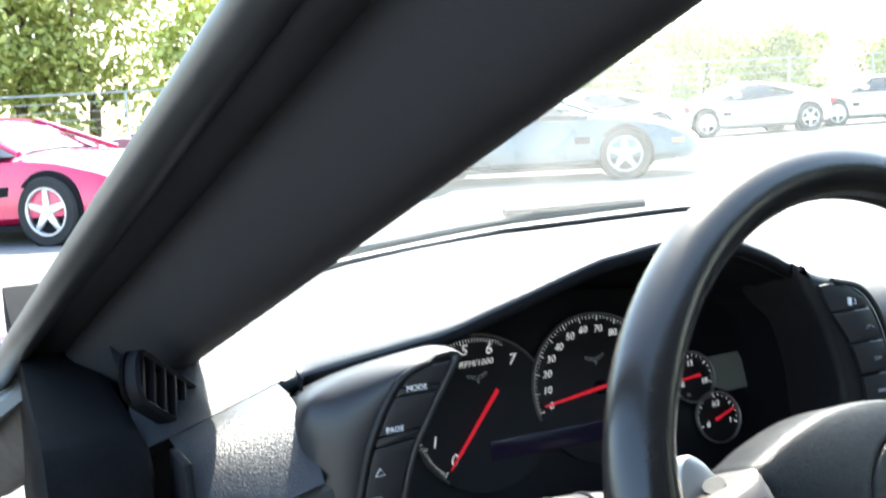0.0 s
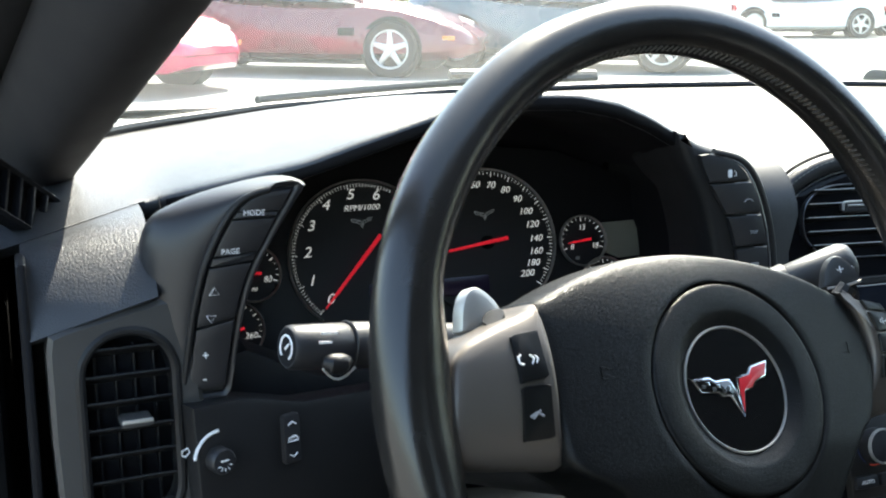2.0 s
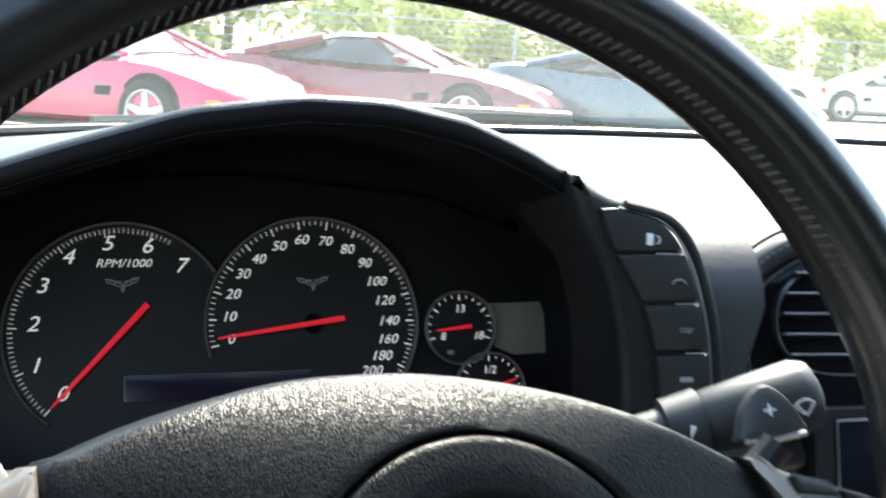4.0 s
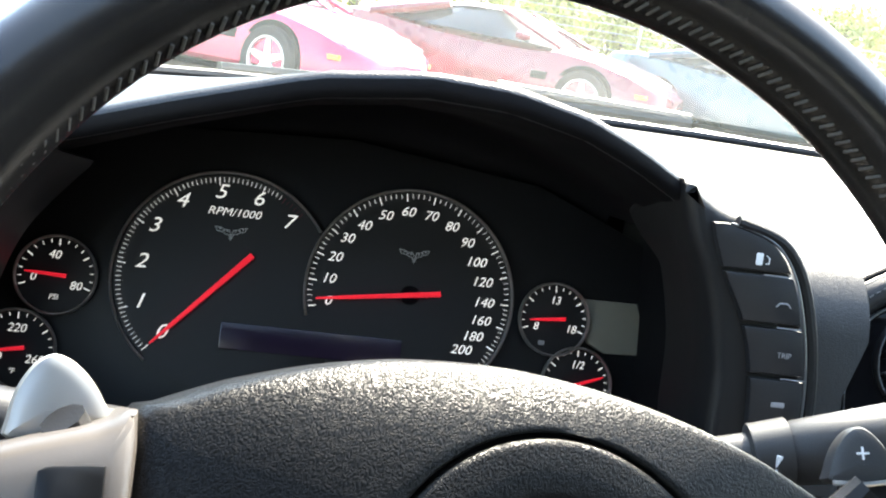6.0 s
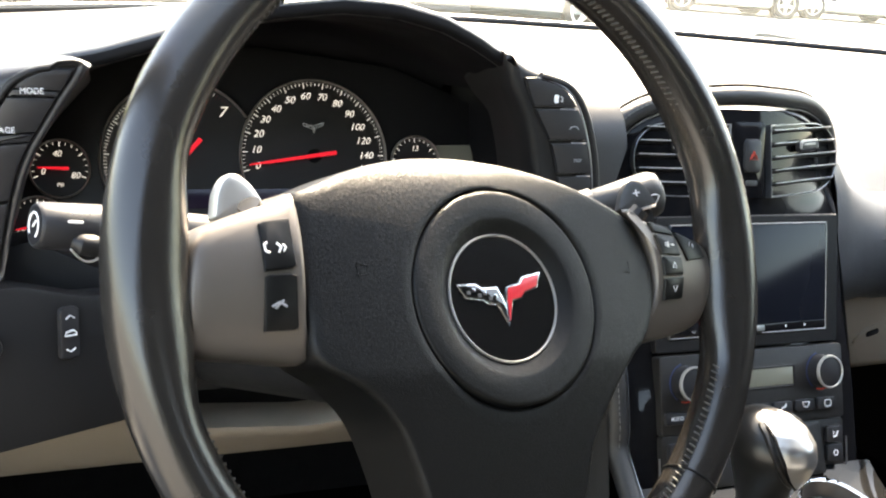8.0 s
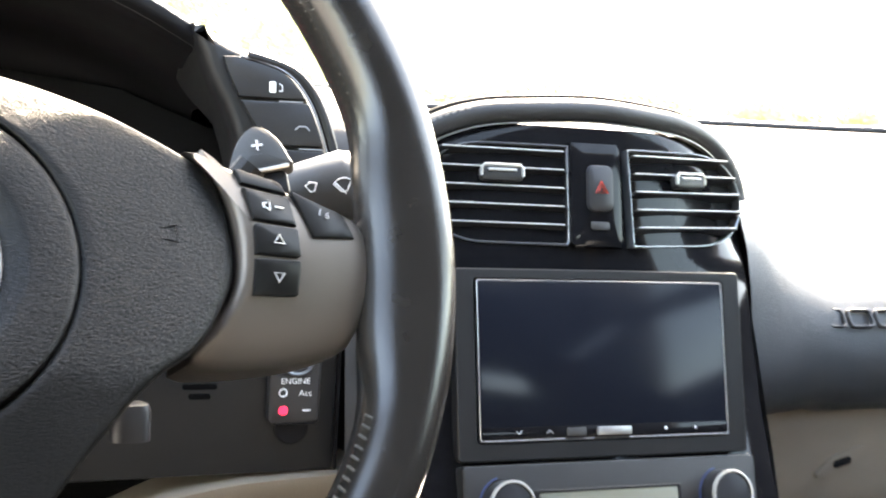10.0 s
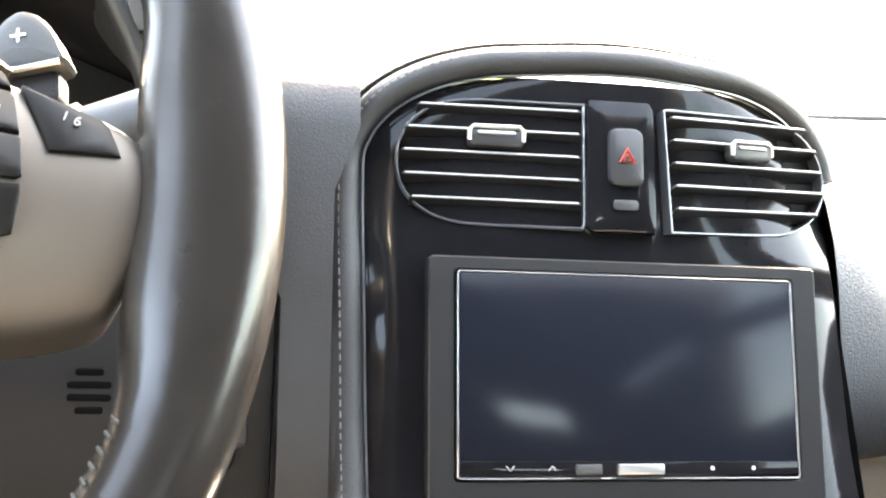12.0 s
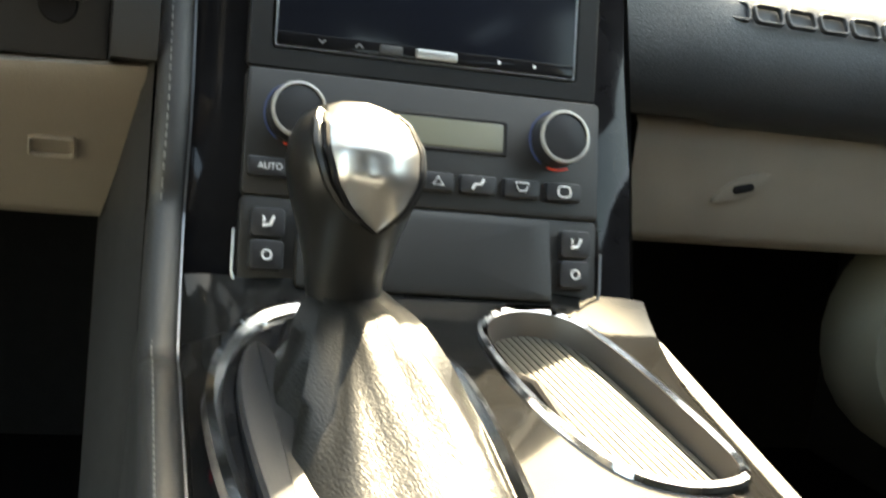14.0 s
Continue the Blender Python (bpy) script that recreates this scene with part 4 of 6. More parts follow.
outline_mark(at(dm, -0.021, 0.009, 0.0004), [(-0.003, 0.002), (0.001, 0.003), (0.002, 0), (-0.001, -0.002), (-0.003, -0.001)], 0.0005, switch_panel)
sw = at(Mw, 0.018, 0.014, 0)
part("rocker", plate(at(sw, 0, 0, 0.004), rrect(0.0135, 0.034, 0.003), 0.006, 0.0015), SOFTBLACK, switch_panel, "tall rocker switch")
outline_mark(at(sw, 0, 0.011, 0.0044), [(-0.003, -0.001), (0, 0.001), (0.003, -0.001)], 0.0005, switch_panel, PRINT, False)
outline_mark(at(sw, 0, -0.011, 0.0044), [(-0.003, 0.001), (0, -0.001), (0.003, 0.001)], 0.0005, switch_panel, PRINT, False)
outline_mark(at(sw, 0, 0.0, 0.0044), [(-0.004, -0.0012), (-0.003, 0.001), (0.002, 0.002), (0.004, 0.0), (0.004, -0.0012)], 0.0006, switch_panel)

knee = thing("knee_panel", "tan moulded knee panel under the steering column", "trim panel", (-0.42, 0.02, 0.52))
top_keys = [(-0.72, 0.595), (-0.60, 0.600), (-0.53, 0.590), (-0.49, 0.572), (-0.40, 0.565), (-0.31, 0.572), (-0.27, 0.590), (-0.23, 0.598), (-0.145, 0.603)]
rws = []
for s, y in ((0, 0.06), (0.0, 0.028), (0.03, 0.018), (0.10, 0.019), (0.25, 0.032), (0.6, 0.068), (0.93, 0.098), (1.0, 0.108), (1.0, 0.15)):
    row = []
    for x in column_xs(-0.72, -0.148, 0.015):
        t, = lerp_keys(top_keys, x)
        b = 0.502
        z = t + (b - t) * s
        xx = x if x < -0.23 else -0.23 + (x + 0.23) * (1 - 0.28 * s)
        row.append(Vector((xx, y - 0.01 + 0.0 * x, z)))
    rws.append(row)
part("moulding", sheet(rws), TAN, knee, "tan moulded panel", sharp=50)
Ml = face(-0.199, 0.0475, 0.548, -41)
part("fuse_cover", frame_ring(at(Ml, 0, 0, 0.001), rrect(0.026, 0.017, 0.003), rrect(0.022, 0.013, 0.002), 0.003, 0.0008), TAN, knee)

ignition = thing("ignition_switch", "black engine start rocker with a red lamp", "switch", (-0.205, 0.0, 0.63))
Mi = face(-0.1985, 0.004, 0.656, 0)
part("plate", plate(Mi, rrect(0.030, 0.052, 0.004), 0.012, 0.002), SOFTBLACK, ignition)
outline_mark(at(Mi, 0.001, 0.013, 0.0006), circle(0.0095, 28), 0.0012, ignition, SILVEREDGE)
outline_mark(at(Mi, 0.001, 0.013, 0.0006), [(0.004 * math.cos(radians(a)), 0.004 * math.sin(radians(a))) for a in range(-60, 200, 20)], 0.0010, ignition, SILVEREDGE, False)
word("lettering", "ENGINE", 0.0048, at(Mi, 0, -0.0005, 0.0004), PRINT, ignition)
outline_mark(at(Mi, -0.007, -0.007, 0.0006), circle(0.0022, 16), 0.0005, ignition)
word("lettering", "Acc", 0.0050, at(Mi, 0.006, -0.0075, 0.0004), PRINT, ignition)
lamp_m = bpy.data.materials.new("lit red lamp")
lamp_m.use_nodes = True
lamp_m.node_tree.nodes["Principled BSDF"].inputs["Base Color"].default_value = (0.8, 0.02, 0.06, 1)
lamp_m.node_tree.nodes["Principled BSDF"].inputs["Emission Color"].default_value = (1, 0.03, 0.10, 1)
lamp_m.node_tree.nodes["Principled BSDF"].inputs["Emission Strength"].default_value = 0.12
part("red_lamp", lathe(at(Mi, -0.0065, -0.0175, 0), [(0.0028, 0), (0.0024, 0.001), (0.0001, 0.0014)], 16), lamp_m, ignition, "lit red lamp")
part("mark", plate(at(Mi, 0.007, -0.0175, 0.0004), rrect(0.005, 0.0012, 0.0004, 1), 0.0003, 0.0001), PRINT, ignition)
part("recess", lathe(face(-0.1985, 0.010, 0.627, 0), [(0.010, 0.0), (0.009, 0.001), (0.0001, 0.0012)], 20), LINER, ignition)
speaker = thing("sensor_grille", "small slotted round grille in the lower dash", "grille", (-0.255, 0.0, 0.65))
Mg = face(-0.253, -0.0005, 0.657, 0)
for i, w in enumerate((0.012, 0.019, 0.019, 0.012)):
    part("slot", plate(at(Mg, 0, 0.0085 - 0.0057 * i, 0.0003), rrect(w, 0.0030, 0.0012, 2), 0.002, 0.0003), HOLE, speaker)

# ---- steering wheel and column ----
MW = face(-0.3880, -0.2343, 0.7595, 20.3, 10.3, -3.9) @ Matrix.Scale(1.02, 4)
R = 0.1884
wheel = thing("steering_wheel", "worn black leather steering wheel with satin silver spokes", "steering wheel", (-0.3935, -0.2328, 0.57))
bm = bmesh.new()
N, n = 120, 20
rows = []
for i in range(N):
    a = 2 * math.pi * i / N
    grip = math.exp(-((math.degrees(a) - 28) / 16) ** 2) + math.exp(-((math.degrees(a) - 152) / 16) ** 2)
    w, h = 0.0150 + 0.0012 * grip, 0.0168 + 0.001 * grip
    deg = (math.degrees(a) + 90) % 360 - 90
    web = math.exp(-((deg + 1) / 15.5) ** 4) + math.exp(-((deg - 181) / 15.5) ** 4)
    row = []
    for k in range(n):
        b = 2 * math.pi * k / n
        r = R + (w + (0.0085 * web if math.cos(b) < 0 else 0.0)) * math.cos(b)
        row.append(bm.verts.new(MW @ Vector((r * math.cos(a), r * math.sin(a), h * math.sin(b)))))
    rows.append(row)
for i in range(N):
    p, q = rows[i], rows[(i + 1) % N]
    for k in range(n):
        bm.faces.new((p[k], p[(k + 1) % n], q[(k + 1) % n], q[k]))
part("rim", bm, RIMSKIN, wheel, "shiny worn black leather rim", sharp=80)
# stitches along the inner seam of the rim
bm = bmesh.new()
def stitch_arc(bm, a0, a1, step):
    a = a0
    while a < a1:
        p = [MW @ Vector(((R - q) * math.cos(radians(a + d)), (R - q) * math.sin(radians(a + d)), z)) for q, d, z in ((0.0136, 0, 0.0082), (0.0152, step * 0.4, 0.0042))]
        tube(p, 0.00055, 5, bm=bm)
        a += step
for a0, a1 in ((12, 168), (-70, -14), (194, 250)):
    stitch_arc(bm, a0, a1, 1.3)
tagged(part("stitching", bm, RIMTHREAD, wheel, "grey lacing along the inner seam"), kind="stuff")
for a in (-42, 222):
    pts = [MW @ Vector(((R + 0.0154 * math.cos(b)) * math.cos(radians(a)), (R + 0.0154 * math.cos(b)) * math.sin(radians(a)), 0.0172 * math.sin(b))) for b in [2 * math.pi * k / 24 for k in range(24)]]
    part("seam", tube(pts, 0.0006, 6, True), LINER, wheel)

# airbag cover
hub = as_many(smooth_loop([(-0.112, 0.038), (-0.105, 0.0420), (-0.081, 0.0515), (-0.052, 0.0590), (-0.029, 0.0615), (-0.004, 0.0615), (0.029, 0.0565), (0.064, 0.0465), (0.093, 0.0340), (0.106, 0.0265), (0.1125, 0.0125), (0.1145, -0.0075), (0.111, -0.0200), (0.099, -0.0395), (0.082, -0.0520), (0.058, -0.081), (0.048, -0.100), (0.040, -0.127), (0.020, -0.132), (-0.010, -0.134), (-0.040, -0.132), (-0.052, -0.126), (-0.058, -0.106), (-0.070, -0.075), (-0.088, -0.055), (-0.109, -0.0405), (-0.111, -0.023), (-0.1115, 0.005)], 4), 120)
HC = (0.003, -0.0140)
PAD_R = 0.0582
def hub_height(x, y):
    up = max(0.0, y / 0.062)
    return 0.0165 - 0.19 * (max(y, -0.05) + 0.014) - 0.006 * max(0.0, (abs(x - HC[0]) - 0.035) / 0.075) ** 2 - 0.011 * up ** 5.0
def hub_row(u, drop=0.0):
    """A line round the cover: u from its outline (0) in to the round opening (1)."""
    row = []
    for x, y in hub:
        l = math.hypot(x - HC[0], y - HC[1])
        px, py = HC[0] + (x - HC[0]) * PAD_R / l, HC[1] + (y - HC[1]) * PAD_R / l
        qx, qy = x + (px - x) * u, y + (py - y) * u
        row.append(MW @ Vector((qx, qy, hub_height(qx, qy) - drop)))
    return row
rings = [[MW @ Vector((x, y, -0.035)) for x, y in hub], [MW @ Vector((x, y, -0.022)) for x, y in hub]]
rings += [hub_row(u, drop) for u, drop in ((0.0, 0.0065), (0.012, 0.003), (0.035, 0.0010), (0.07, 0.0003), (0.15, 0.0), (0.3, 0.0), (0.5, 0.0), (0.7, 0.0), (0.88, 0.0), (0.975, 0.0), (1.0, 0.0006), (1.004, 0.006))]
part("airbag_cover", loft(bmesh.new(), rings, cap_last=False), HUBSKIN, wheel, "charcoal grained airbag cover", sharp=70)
MB = at(MW, HC[0], HC[1], 0.0142) @ Matrix.Rotation(radians(-11), 4, "X")
part("round_pad", lathe(MB, [(0.0575, -0.014), (0.0574, 0.0010), (0.0568, 0.0018), (0.0550, 0.0021), (0.049, 0.0022), (0.0432, 0.0022), (0.0412, 0.0017), (0.0362, -0.0022), (0.0348, -0.0030), (0.0340, -0.0034), (0.0001, -0.0034)], 72), HUBSKIN, wheel, "round centre pad sunk round the badge", sharp=70)
part("groove", lathe(MB, [(0.0600, -0.0060), (0.0552, -0.0060)], 72, cap_first=False, cap_last=False), LINER, wheel)
part("badge_ring", lathe(MB, [(0.0349, -0.0034), (0.0347, -0.0020), (0.0340, -0.0016), (0.0334, -0.0020), (0.0331, -0.0034)], 64, cap_first=False, cap_last=False), GAUGERING, wheel, "chrome badge ring")
part("badge_disc", lathe(MB, [(0.0332, -0.0034), (0.0332, -0.0026), (0.0001, -0.0026)], 64), BADGEBLACK, wheel, "glossy black badge disc")
MF = turned(at(MB, -0.0012, 0.0015, -0.0022), 2)
flagL = [(-0.0275, 0.0070), (-0.0235, -0.0005), (-0.0125, -0.0020), (-0.0100, -0.0045), (-0.0040, -0.0050), (0.0003, -0.0150), (0.0014, -0.0060), (0.0000, -0.0010), (-0.0025, 0.0045), (-0.0120, 0.0045), (-0.0160, 0.0070)]
flagR = [(0.0010, -0.0165), (0.0016, -0.0030), (0.0035, 0.0042), (0.0120, 0.0055), (0.0150, 0.0090), (0.0278, 0.0108), (0.0238, 0.0025), (0.0150, 0.0000), (0.0120, -0.0030), (0.0060, -0.0040)]
def ccw(o):
    return o if area(o) > 0 else o[::-1]
part("badge_flag", plate(at(MF, 0, 0, 0.0004), ccw(flagL), 0.0008, 0.0003), CHROME, wheel, "silver edged pennant")
part("badge_flag", plate(at(MF, 0, 0, 0.0008), shrink(ccw(flagL), 0.0009), 0.0006, 0.0002), BADGEBLACK, wheel)
part("badge_flag", plate(at(MF, 0, 0, 0.0006), ccw(flagR), 0.0008, 0.0003), CHROME, wheel)
part("badge_flag", plate(at(MF, 0, 0, 0.0010), shrink(ccw(flagR), 0.0009), 0.0006, 0.0002), BADGERED, wheel, "red enamel pennant")
for i in range(6):
    part("badge_check", plate(at(MF, -0.0215 + 0.0033 * i, 0.0032 - 0.0010 * i + (0.0012 if i % 2 else -0.0008), 0.0010), rrect(0.0024, 0.0020, 0.0002, 1), 0.0003, 0.0001), CHROME if i % 2 else GREYPLASTIC, wheel)
part("spoke_base", lathe(at(MW, HC[0], HC[1], -0.03), [(0.045, 0.0), (0.052, 0.01), (0.05, 0.02)], 40), PLASTIC, wheel)


def spoke(side):
    """A rounded satin silver spoke with its keys, from the airbag cover out to the rim."""
    if side > 0:
        o = [(0.0965, 0.0335), (0.127, 0.0240), (0.150, 0.0185), (0.163, 0.0135), (0.1685, 0.004), (0.1690, -0.012), (0.1640, -0.028), (0.156, -0.037), (0.126, -0.043), (0.0985, -0.0425), (0.1120, -0.021), (0.1150, -0.006), (0.1125, 0.0135), (0.1060, 0.0270)]
    else:
        o = [(-0.1110, 0.0400), (-0.118, 0.0365), (-0.140, 0.0295), (-0.1605, 0.0200), (-0.1665, 0.004), (-0.1680, -0.014), (-0.1660, -0.033), (-0.150, -0.0375), (-0.128, -0.040), (-0.1085, -0.0415), (-0.1110, -0.02), (-0.1115, 0.006)]
    o = as_many(smooth_loop(o, 3), 56)
    o = o if area(o) > 0 else o[::-1]
    def crown(x, v):
        return (0.0165 if side < 0 else 0.0135) - 7.0 * (v + 0.002) ** 2 - 0.15 * (abs(x) - 0.105)
    def lift(x, v):
        """A frame on the rounded face, at a place of it."""
        return MW @ Matrix.Translation((x, v, crown(x, v))) @ Matrix.Rotation(-math.atan(14.0 * (v + 0.002)), 4, "X") @ Matrix.Rotation(side * math.atan(0.15), 4, "Y")
    rings_ = [[MW @ Vector((x, y, -0.026)) for x, y in o]]
    for d_, dz in ((0.0, -0.007), (0.0004, -0.0035), (0.0015, -0.0012), (0.0035, -0.0002)):
        rings_.append([MW @ Vector((x, y, crown(x, y) + dz)) for x, y in shrink(o, d_)])
    cx, cy = sum(p[0] for p in o) / len(o), sum(p[1] for p in o) / len(o)
    base = shrink(o, 0.0035)
    for k in (0.85, 0.7, 0.55, 0.4, 0.25, 0.12, 0.04):
        rings_.append([MW @ Vector((cx + (x - cx) * k, cy + (y - cy) * k, crown(cx + (x - cx) * k, cy + (y - cy) * k))) for x, y in base])
    part("spoke", loft(bmesh.new(), rings_), SATIN, wheel, "satin silver spoke", sharp=60)
    def key(outline, v, label, up=0.0016, mat=KEYBLACK):
        x0 = sum(p[0] for p in outline) / len(outline)
        oo = [(x - x0, y - v) for x, y in outline]
        return part("key", plate(lift(x0, v) @ Matrix.Translation((0, 0, up)), as_many(oo if area(oo) > 0 else oo[::-1], 24), 0.005, 0.0008), mat, wheel, label)
    def face_mark(pts, x, v, w, mat=PRINT, closed=False):
        outline_mark(lift(x, v) @ Matrix.Translation((0, 0, 0.0020)), pts, w, wheel, mat, closed)
    if side < 0:
        key([(-0.1330, 0.0255), (-0.1180, 0.0265), (-0.1178, 0.0025), (-0.1330, 0.0018)], 0.016, "black voice key")
        key([(-0.1330, 0.0000), (-0.1178, 0.0008), (-0.1165, -0.0255), (-0.1330, -0.0258)], -0.012, "black voice key")
        face_mark([(-0.0015, 0.0025), (-0.003, 0.0015), (-0.0027, -0.0015), (-0.0007, -0.0025)], -0.1290, 0.0125, 0.0006)
        face_mark([(-0.001, 0.0022), (0.001, 0.0), (-0.0005, -0.0024)], -0.1250, 0.0125, 0.0006)
        face_mark([(-0.0008, 0.0015), (0.0006, 0.0), (-0.0006, -0.002)], -0.1225, 0.0125, 0.0005)
        face_mark([(-0.0035, -0.001), (0.0, 0.001), (0.0035, -0.001)], -0.1262, -0.0130, 0.0006, DIMPRINT)
        face_mark([(-0.002, -0.002), (0.002, 0.002)], -0.1262, -0.0130, 0.0005, DIMPRINT)
    else:
        key([(0.1135, 0.0262), (0.1315, 0.0236), (0.1335, 0.0190), (0.1155, 0.0200)], 0.0215, "black blank key")
        key([(0.1160, 0.0188), (0.1340, 0.0178), (0.1362, 0.0068), (0.1190, 0.0068)], 0.012, "black audio key")
        key([(0.1192, 0.0058), (0.1365, 0.0058), (0.1378, -0.0050), (0.1196, -0.0054)], 0.0, "black audio key")
        key([(0.1196, -0.0064), (0.1378, -0.0060), (0.1366, -0.0190), (0.1192, -0.0196)], -0.0125, "black audio key")
        face_mark([(-0.004, -0.0008), (-0.003, -0.0008), (-0.0015, -0.0018), (-0.0015, 0.0018), (-0.003, 0.0008), (-0.004, 0.0008)], 0.1270, 0.0125, 0.0003, PRINT, True)
        face_mark([(0.0005, 0.0), (0.004, 0.0)], 0.1270, 0.0125, 0.0004)
        face_mark([(-0.0020, -0.0014), (0.0020, -0.0014), (0, 0.0018)], 0.1285, 0.0005, 0.0003, PRINT, True)
        face_mark([(-0.0020, 0.0014), (0.0020, 0.0014), (0, -0.0018)], 0.1285, -0.0125, 0.0003, PRINT, True)
        key([(0.1346, 0.0205), (0.1565, 0.0142), (0.1606, 0.0051), (0.143, 0.003)], 0.0105, "black gear key", 0.0012)
        word("lettering", "1 6", 0.0040, turned(lift(0.1475, 0.0125) @ Matrix.Translation((0, 0, 0.0018)), -14), DIMPRINT, wheel)


spoke(-1)
spoke(1)
for hx, hy, hs in ((0.0895, 0.0000, 1), (-0.0800, 0.0020, -1)):
    outline_mark(at(MW, hx, hy, hub_height(hx, hy) + 0.0001) @ Matrix.Rotation(radians(-10.8), 4, "X"), [(hs * x * 1.5, y * 1.5) for x, y in ((-0.004, 0.0012), (-0.001, 0.0012), (0.0022, 0.0022), (0.0022, -0.0022), (0.0, -0.0016), (-0.003, -0.0016), (-0.0038, -0.0006))], 0.00022, wheel, HUBSKIN)
part("lower_spoke", loft(bmesh.new(), [[MW @ Vector((x * w, y, z)) for x, z in ((-1, -0.012), (-0.9, 0.004), (0, 0.008), (0.9, 0.004), (1, -0.012), (0, -0.018))] for y, w in ((-0.12, 0.05), (-0.145, 0.046), (-0.165, 0.05), (-0.180, 0.06), (-0.19, 0.055))]), SATIN, wheel, "satin lower spoke", sharp=50)


def paddle(side):
    o = [(-0.0130, -0.0080), (-0.0125, -0.0035), (-0.0095, 0.0040), (-0.0048, 0.0100), (0.0, 0.0122), (0.0048, 0.0100), (0.0095, 0.0040), (0.0125, -0.0035), (0.0130, -0.0080), (0.0, -0.0095)]
    M = Matrix.Translation((-0.5215, -0.221, 0.7990)) @ MW.to_3x3().to_4x4() @ Matrix.Rotation(radians(12), 4, "Z") if side < 0 else face(-0.2570, -0.1765, 0.7868, 24, -16, 12) @ Matrix.Scale(0.93, 4)
    part("paddle", plate(M, as_many(smooth_loop(o, 4), 40), 0.010, 0.0022, 0.0010), PADDLE if side < 0 else STALKGREY, wheel, "shift paddle behind the spoke")
    part("paddle_edge", tube([M @ Vector((x, y, 0.0005)) for x, y in ([(-0.010, -0.0085), (0.0, -0.0098), (0.010, -0.0112)] if side < 0 else [(-0.0120, -0.0085), (0.0, -0.0094), (0.0120, -0.0085)])], 0.0009, 6), CHROME if side < 0 else PADDLE, wheel)
    if side > 0:
        part("paddle_foot", plate(at(M, 0.003, -0.0145, -0.003), rrect(0.016, 0.012, 0.003), 0.007, 0.002), PLASTIC, wheel)
    arm = [MW @ Vector(p) for p in ((side * 0.095, 0.012, -0.024), (side * 0.118, 0.022, -0.020), (side * 0.128, 0.036, -0.012))]
    part("paddle_arm", tube(arm, [0.006, 0.007, 0.006], 10), PLASTIC, wheel)
    if side > 0:
        word("lettering", "+", 0.010, at(M, 0, 0.0015, 0.0012), PRINT, wheel)


paddle(-1)
paddle(1)

column = thing("steering_column", "black steering column cover with two stalks", "steering column", (-0.40, -0.05, 0.62))
axis = MW.to_3x3() @ Vector((0, 0, -1))
c0 = Vector((-0.40, -0.20, 0.728))
part("shroud", loft(bmesh.new(), [[c0 + axis * d + (MW.to_3x3() @ Vector((rx * math.cos(a), ry * math.sin(a) - 0.012, 0))) for a in [2 * math.pi * k / 28 for k in range(28)]] for d, rx, ry in ((0.02, 0.045, 0.045), (0.05, 0.058, 0.046), (0.13, 0.066, 0.042), (0.21, 0.064, 0.038), (0.26, 0.06, 0.036))]), PLASTIC, column, "black column cover", sharp=60)


def stalk(points, radii, name, label):
    ob = part(name, tube(points, radii, 20), SOFTBLACK, column, label, sharp=50)
    return ob


tip = Vector((-0.613, -0.176, 0.775))
root = Vector((-0.455, -0.135, 0.752))
d = (root - tip).normalized()
ls = stalk([tip, tip + d * 0.002, tip + d * 0.034, tip + d * 0.036, tip + d * 0.040, tip + d * 0.060, tip + d * 0.063, tip + d * 0.067, tip + d * 0.085, tip + d * 0.16], [0.0108, 0.0120, 0.0126, 0.0117, 0.0128, 0.0128, 0.0118, 0.0126, 0.0112, 0.0095], "stalk", "black indicator and cruise stalk")
side = d.cross(Vector((0, 0, 1))).normalized()
upv = side.cross(d)
ME = Matrix(((-side.x, upv.x, -d.x, tip.x), (-side.y, upv.y, -d.y, tip.y), (-side.z, upv.z, -d.z, tip.z), (0, 0, 0, 1)))
outline_mark(at(ME, 0, 0, 0.0004), [(0.0065 * math.cos(radians(a)), 0.0065 * math.sin(radians(a))) for a in range(-50, 231, 14)], 0.0006, ls, PRINT, False)
outline_mark(at(ME, 0, 0, 0.0004), [(-0.003, 0.003), (0.001, -0.001)], 0.0006, ls, PRINT, False)
part("end_cap", lathe(at(ME, 0, 0, 0.0), [(0.0104, -0.002), (0.0100, 0.0002), (0.0001, 0.0003)], 24), LINER, ls, "dark end cap with a dial mark")
for ring_at in (0.0365, 0.0630):
    part("collar", tube([tip + d * ring_at + side * 0.0128 * math.cos(a) + upv * 0.0128 * math.sin(a) for a in [2 * math.pi * k / 24 for k in range(24)]], 0.0010, 6, True), PLASTIC, ls)
grip = Vector((0.0, -0.0125, -0.0045))
part("thumb_lever", tube([tip + d * 0.018 + grip, tip + d * 0.022 + grip * 1.15, tip + d * 0.029 + grip * 1.2, tip + d * 0.034 + grip], [0.0030, 0.0055, 0.0058, 0.0030], 14), PLASTIC, ls, "rounded thumb lever")
part("thumb_edge", tube([tip + d * (0.017 + 0.020 * k / 8) + grip * 1.28 + upv * (-0.0062 * math.sin(math.pi * k / 8) - 0.0015) for k in range(9)], 0.0007, 6), PADDLE, ls)
back = Vector((0.15, -0.9, 0.42)).normalized()
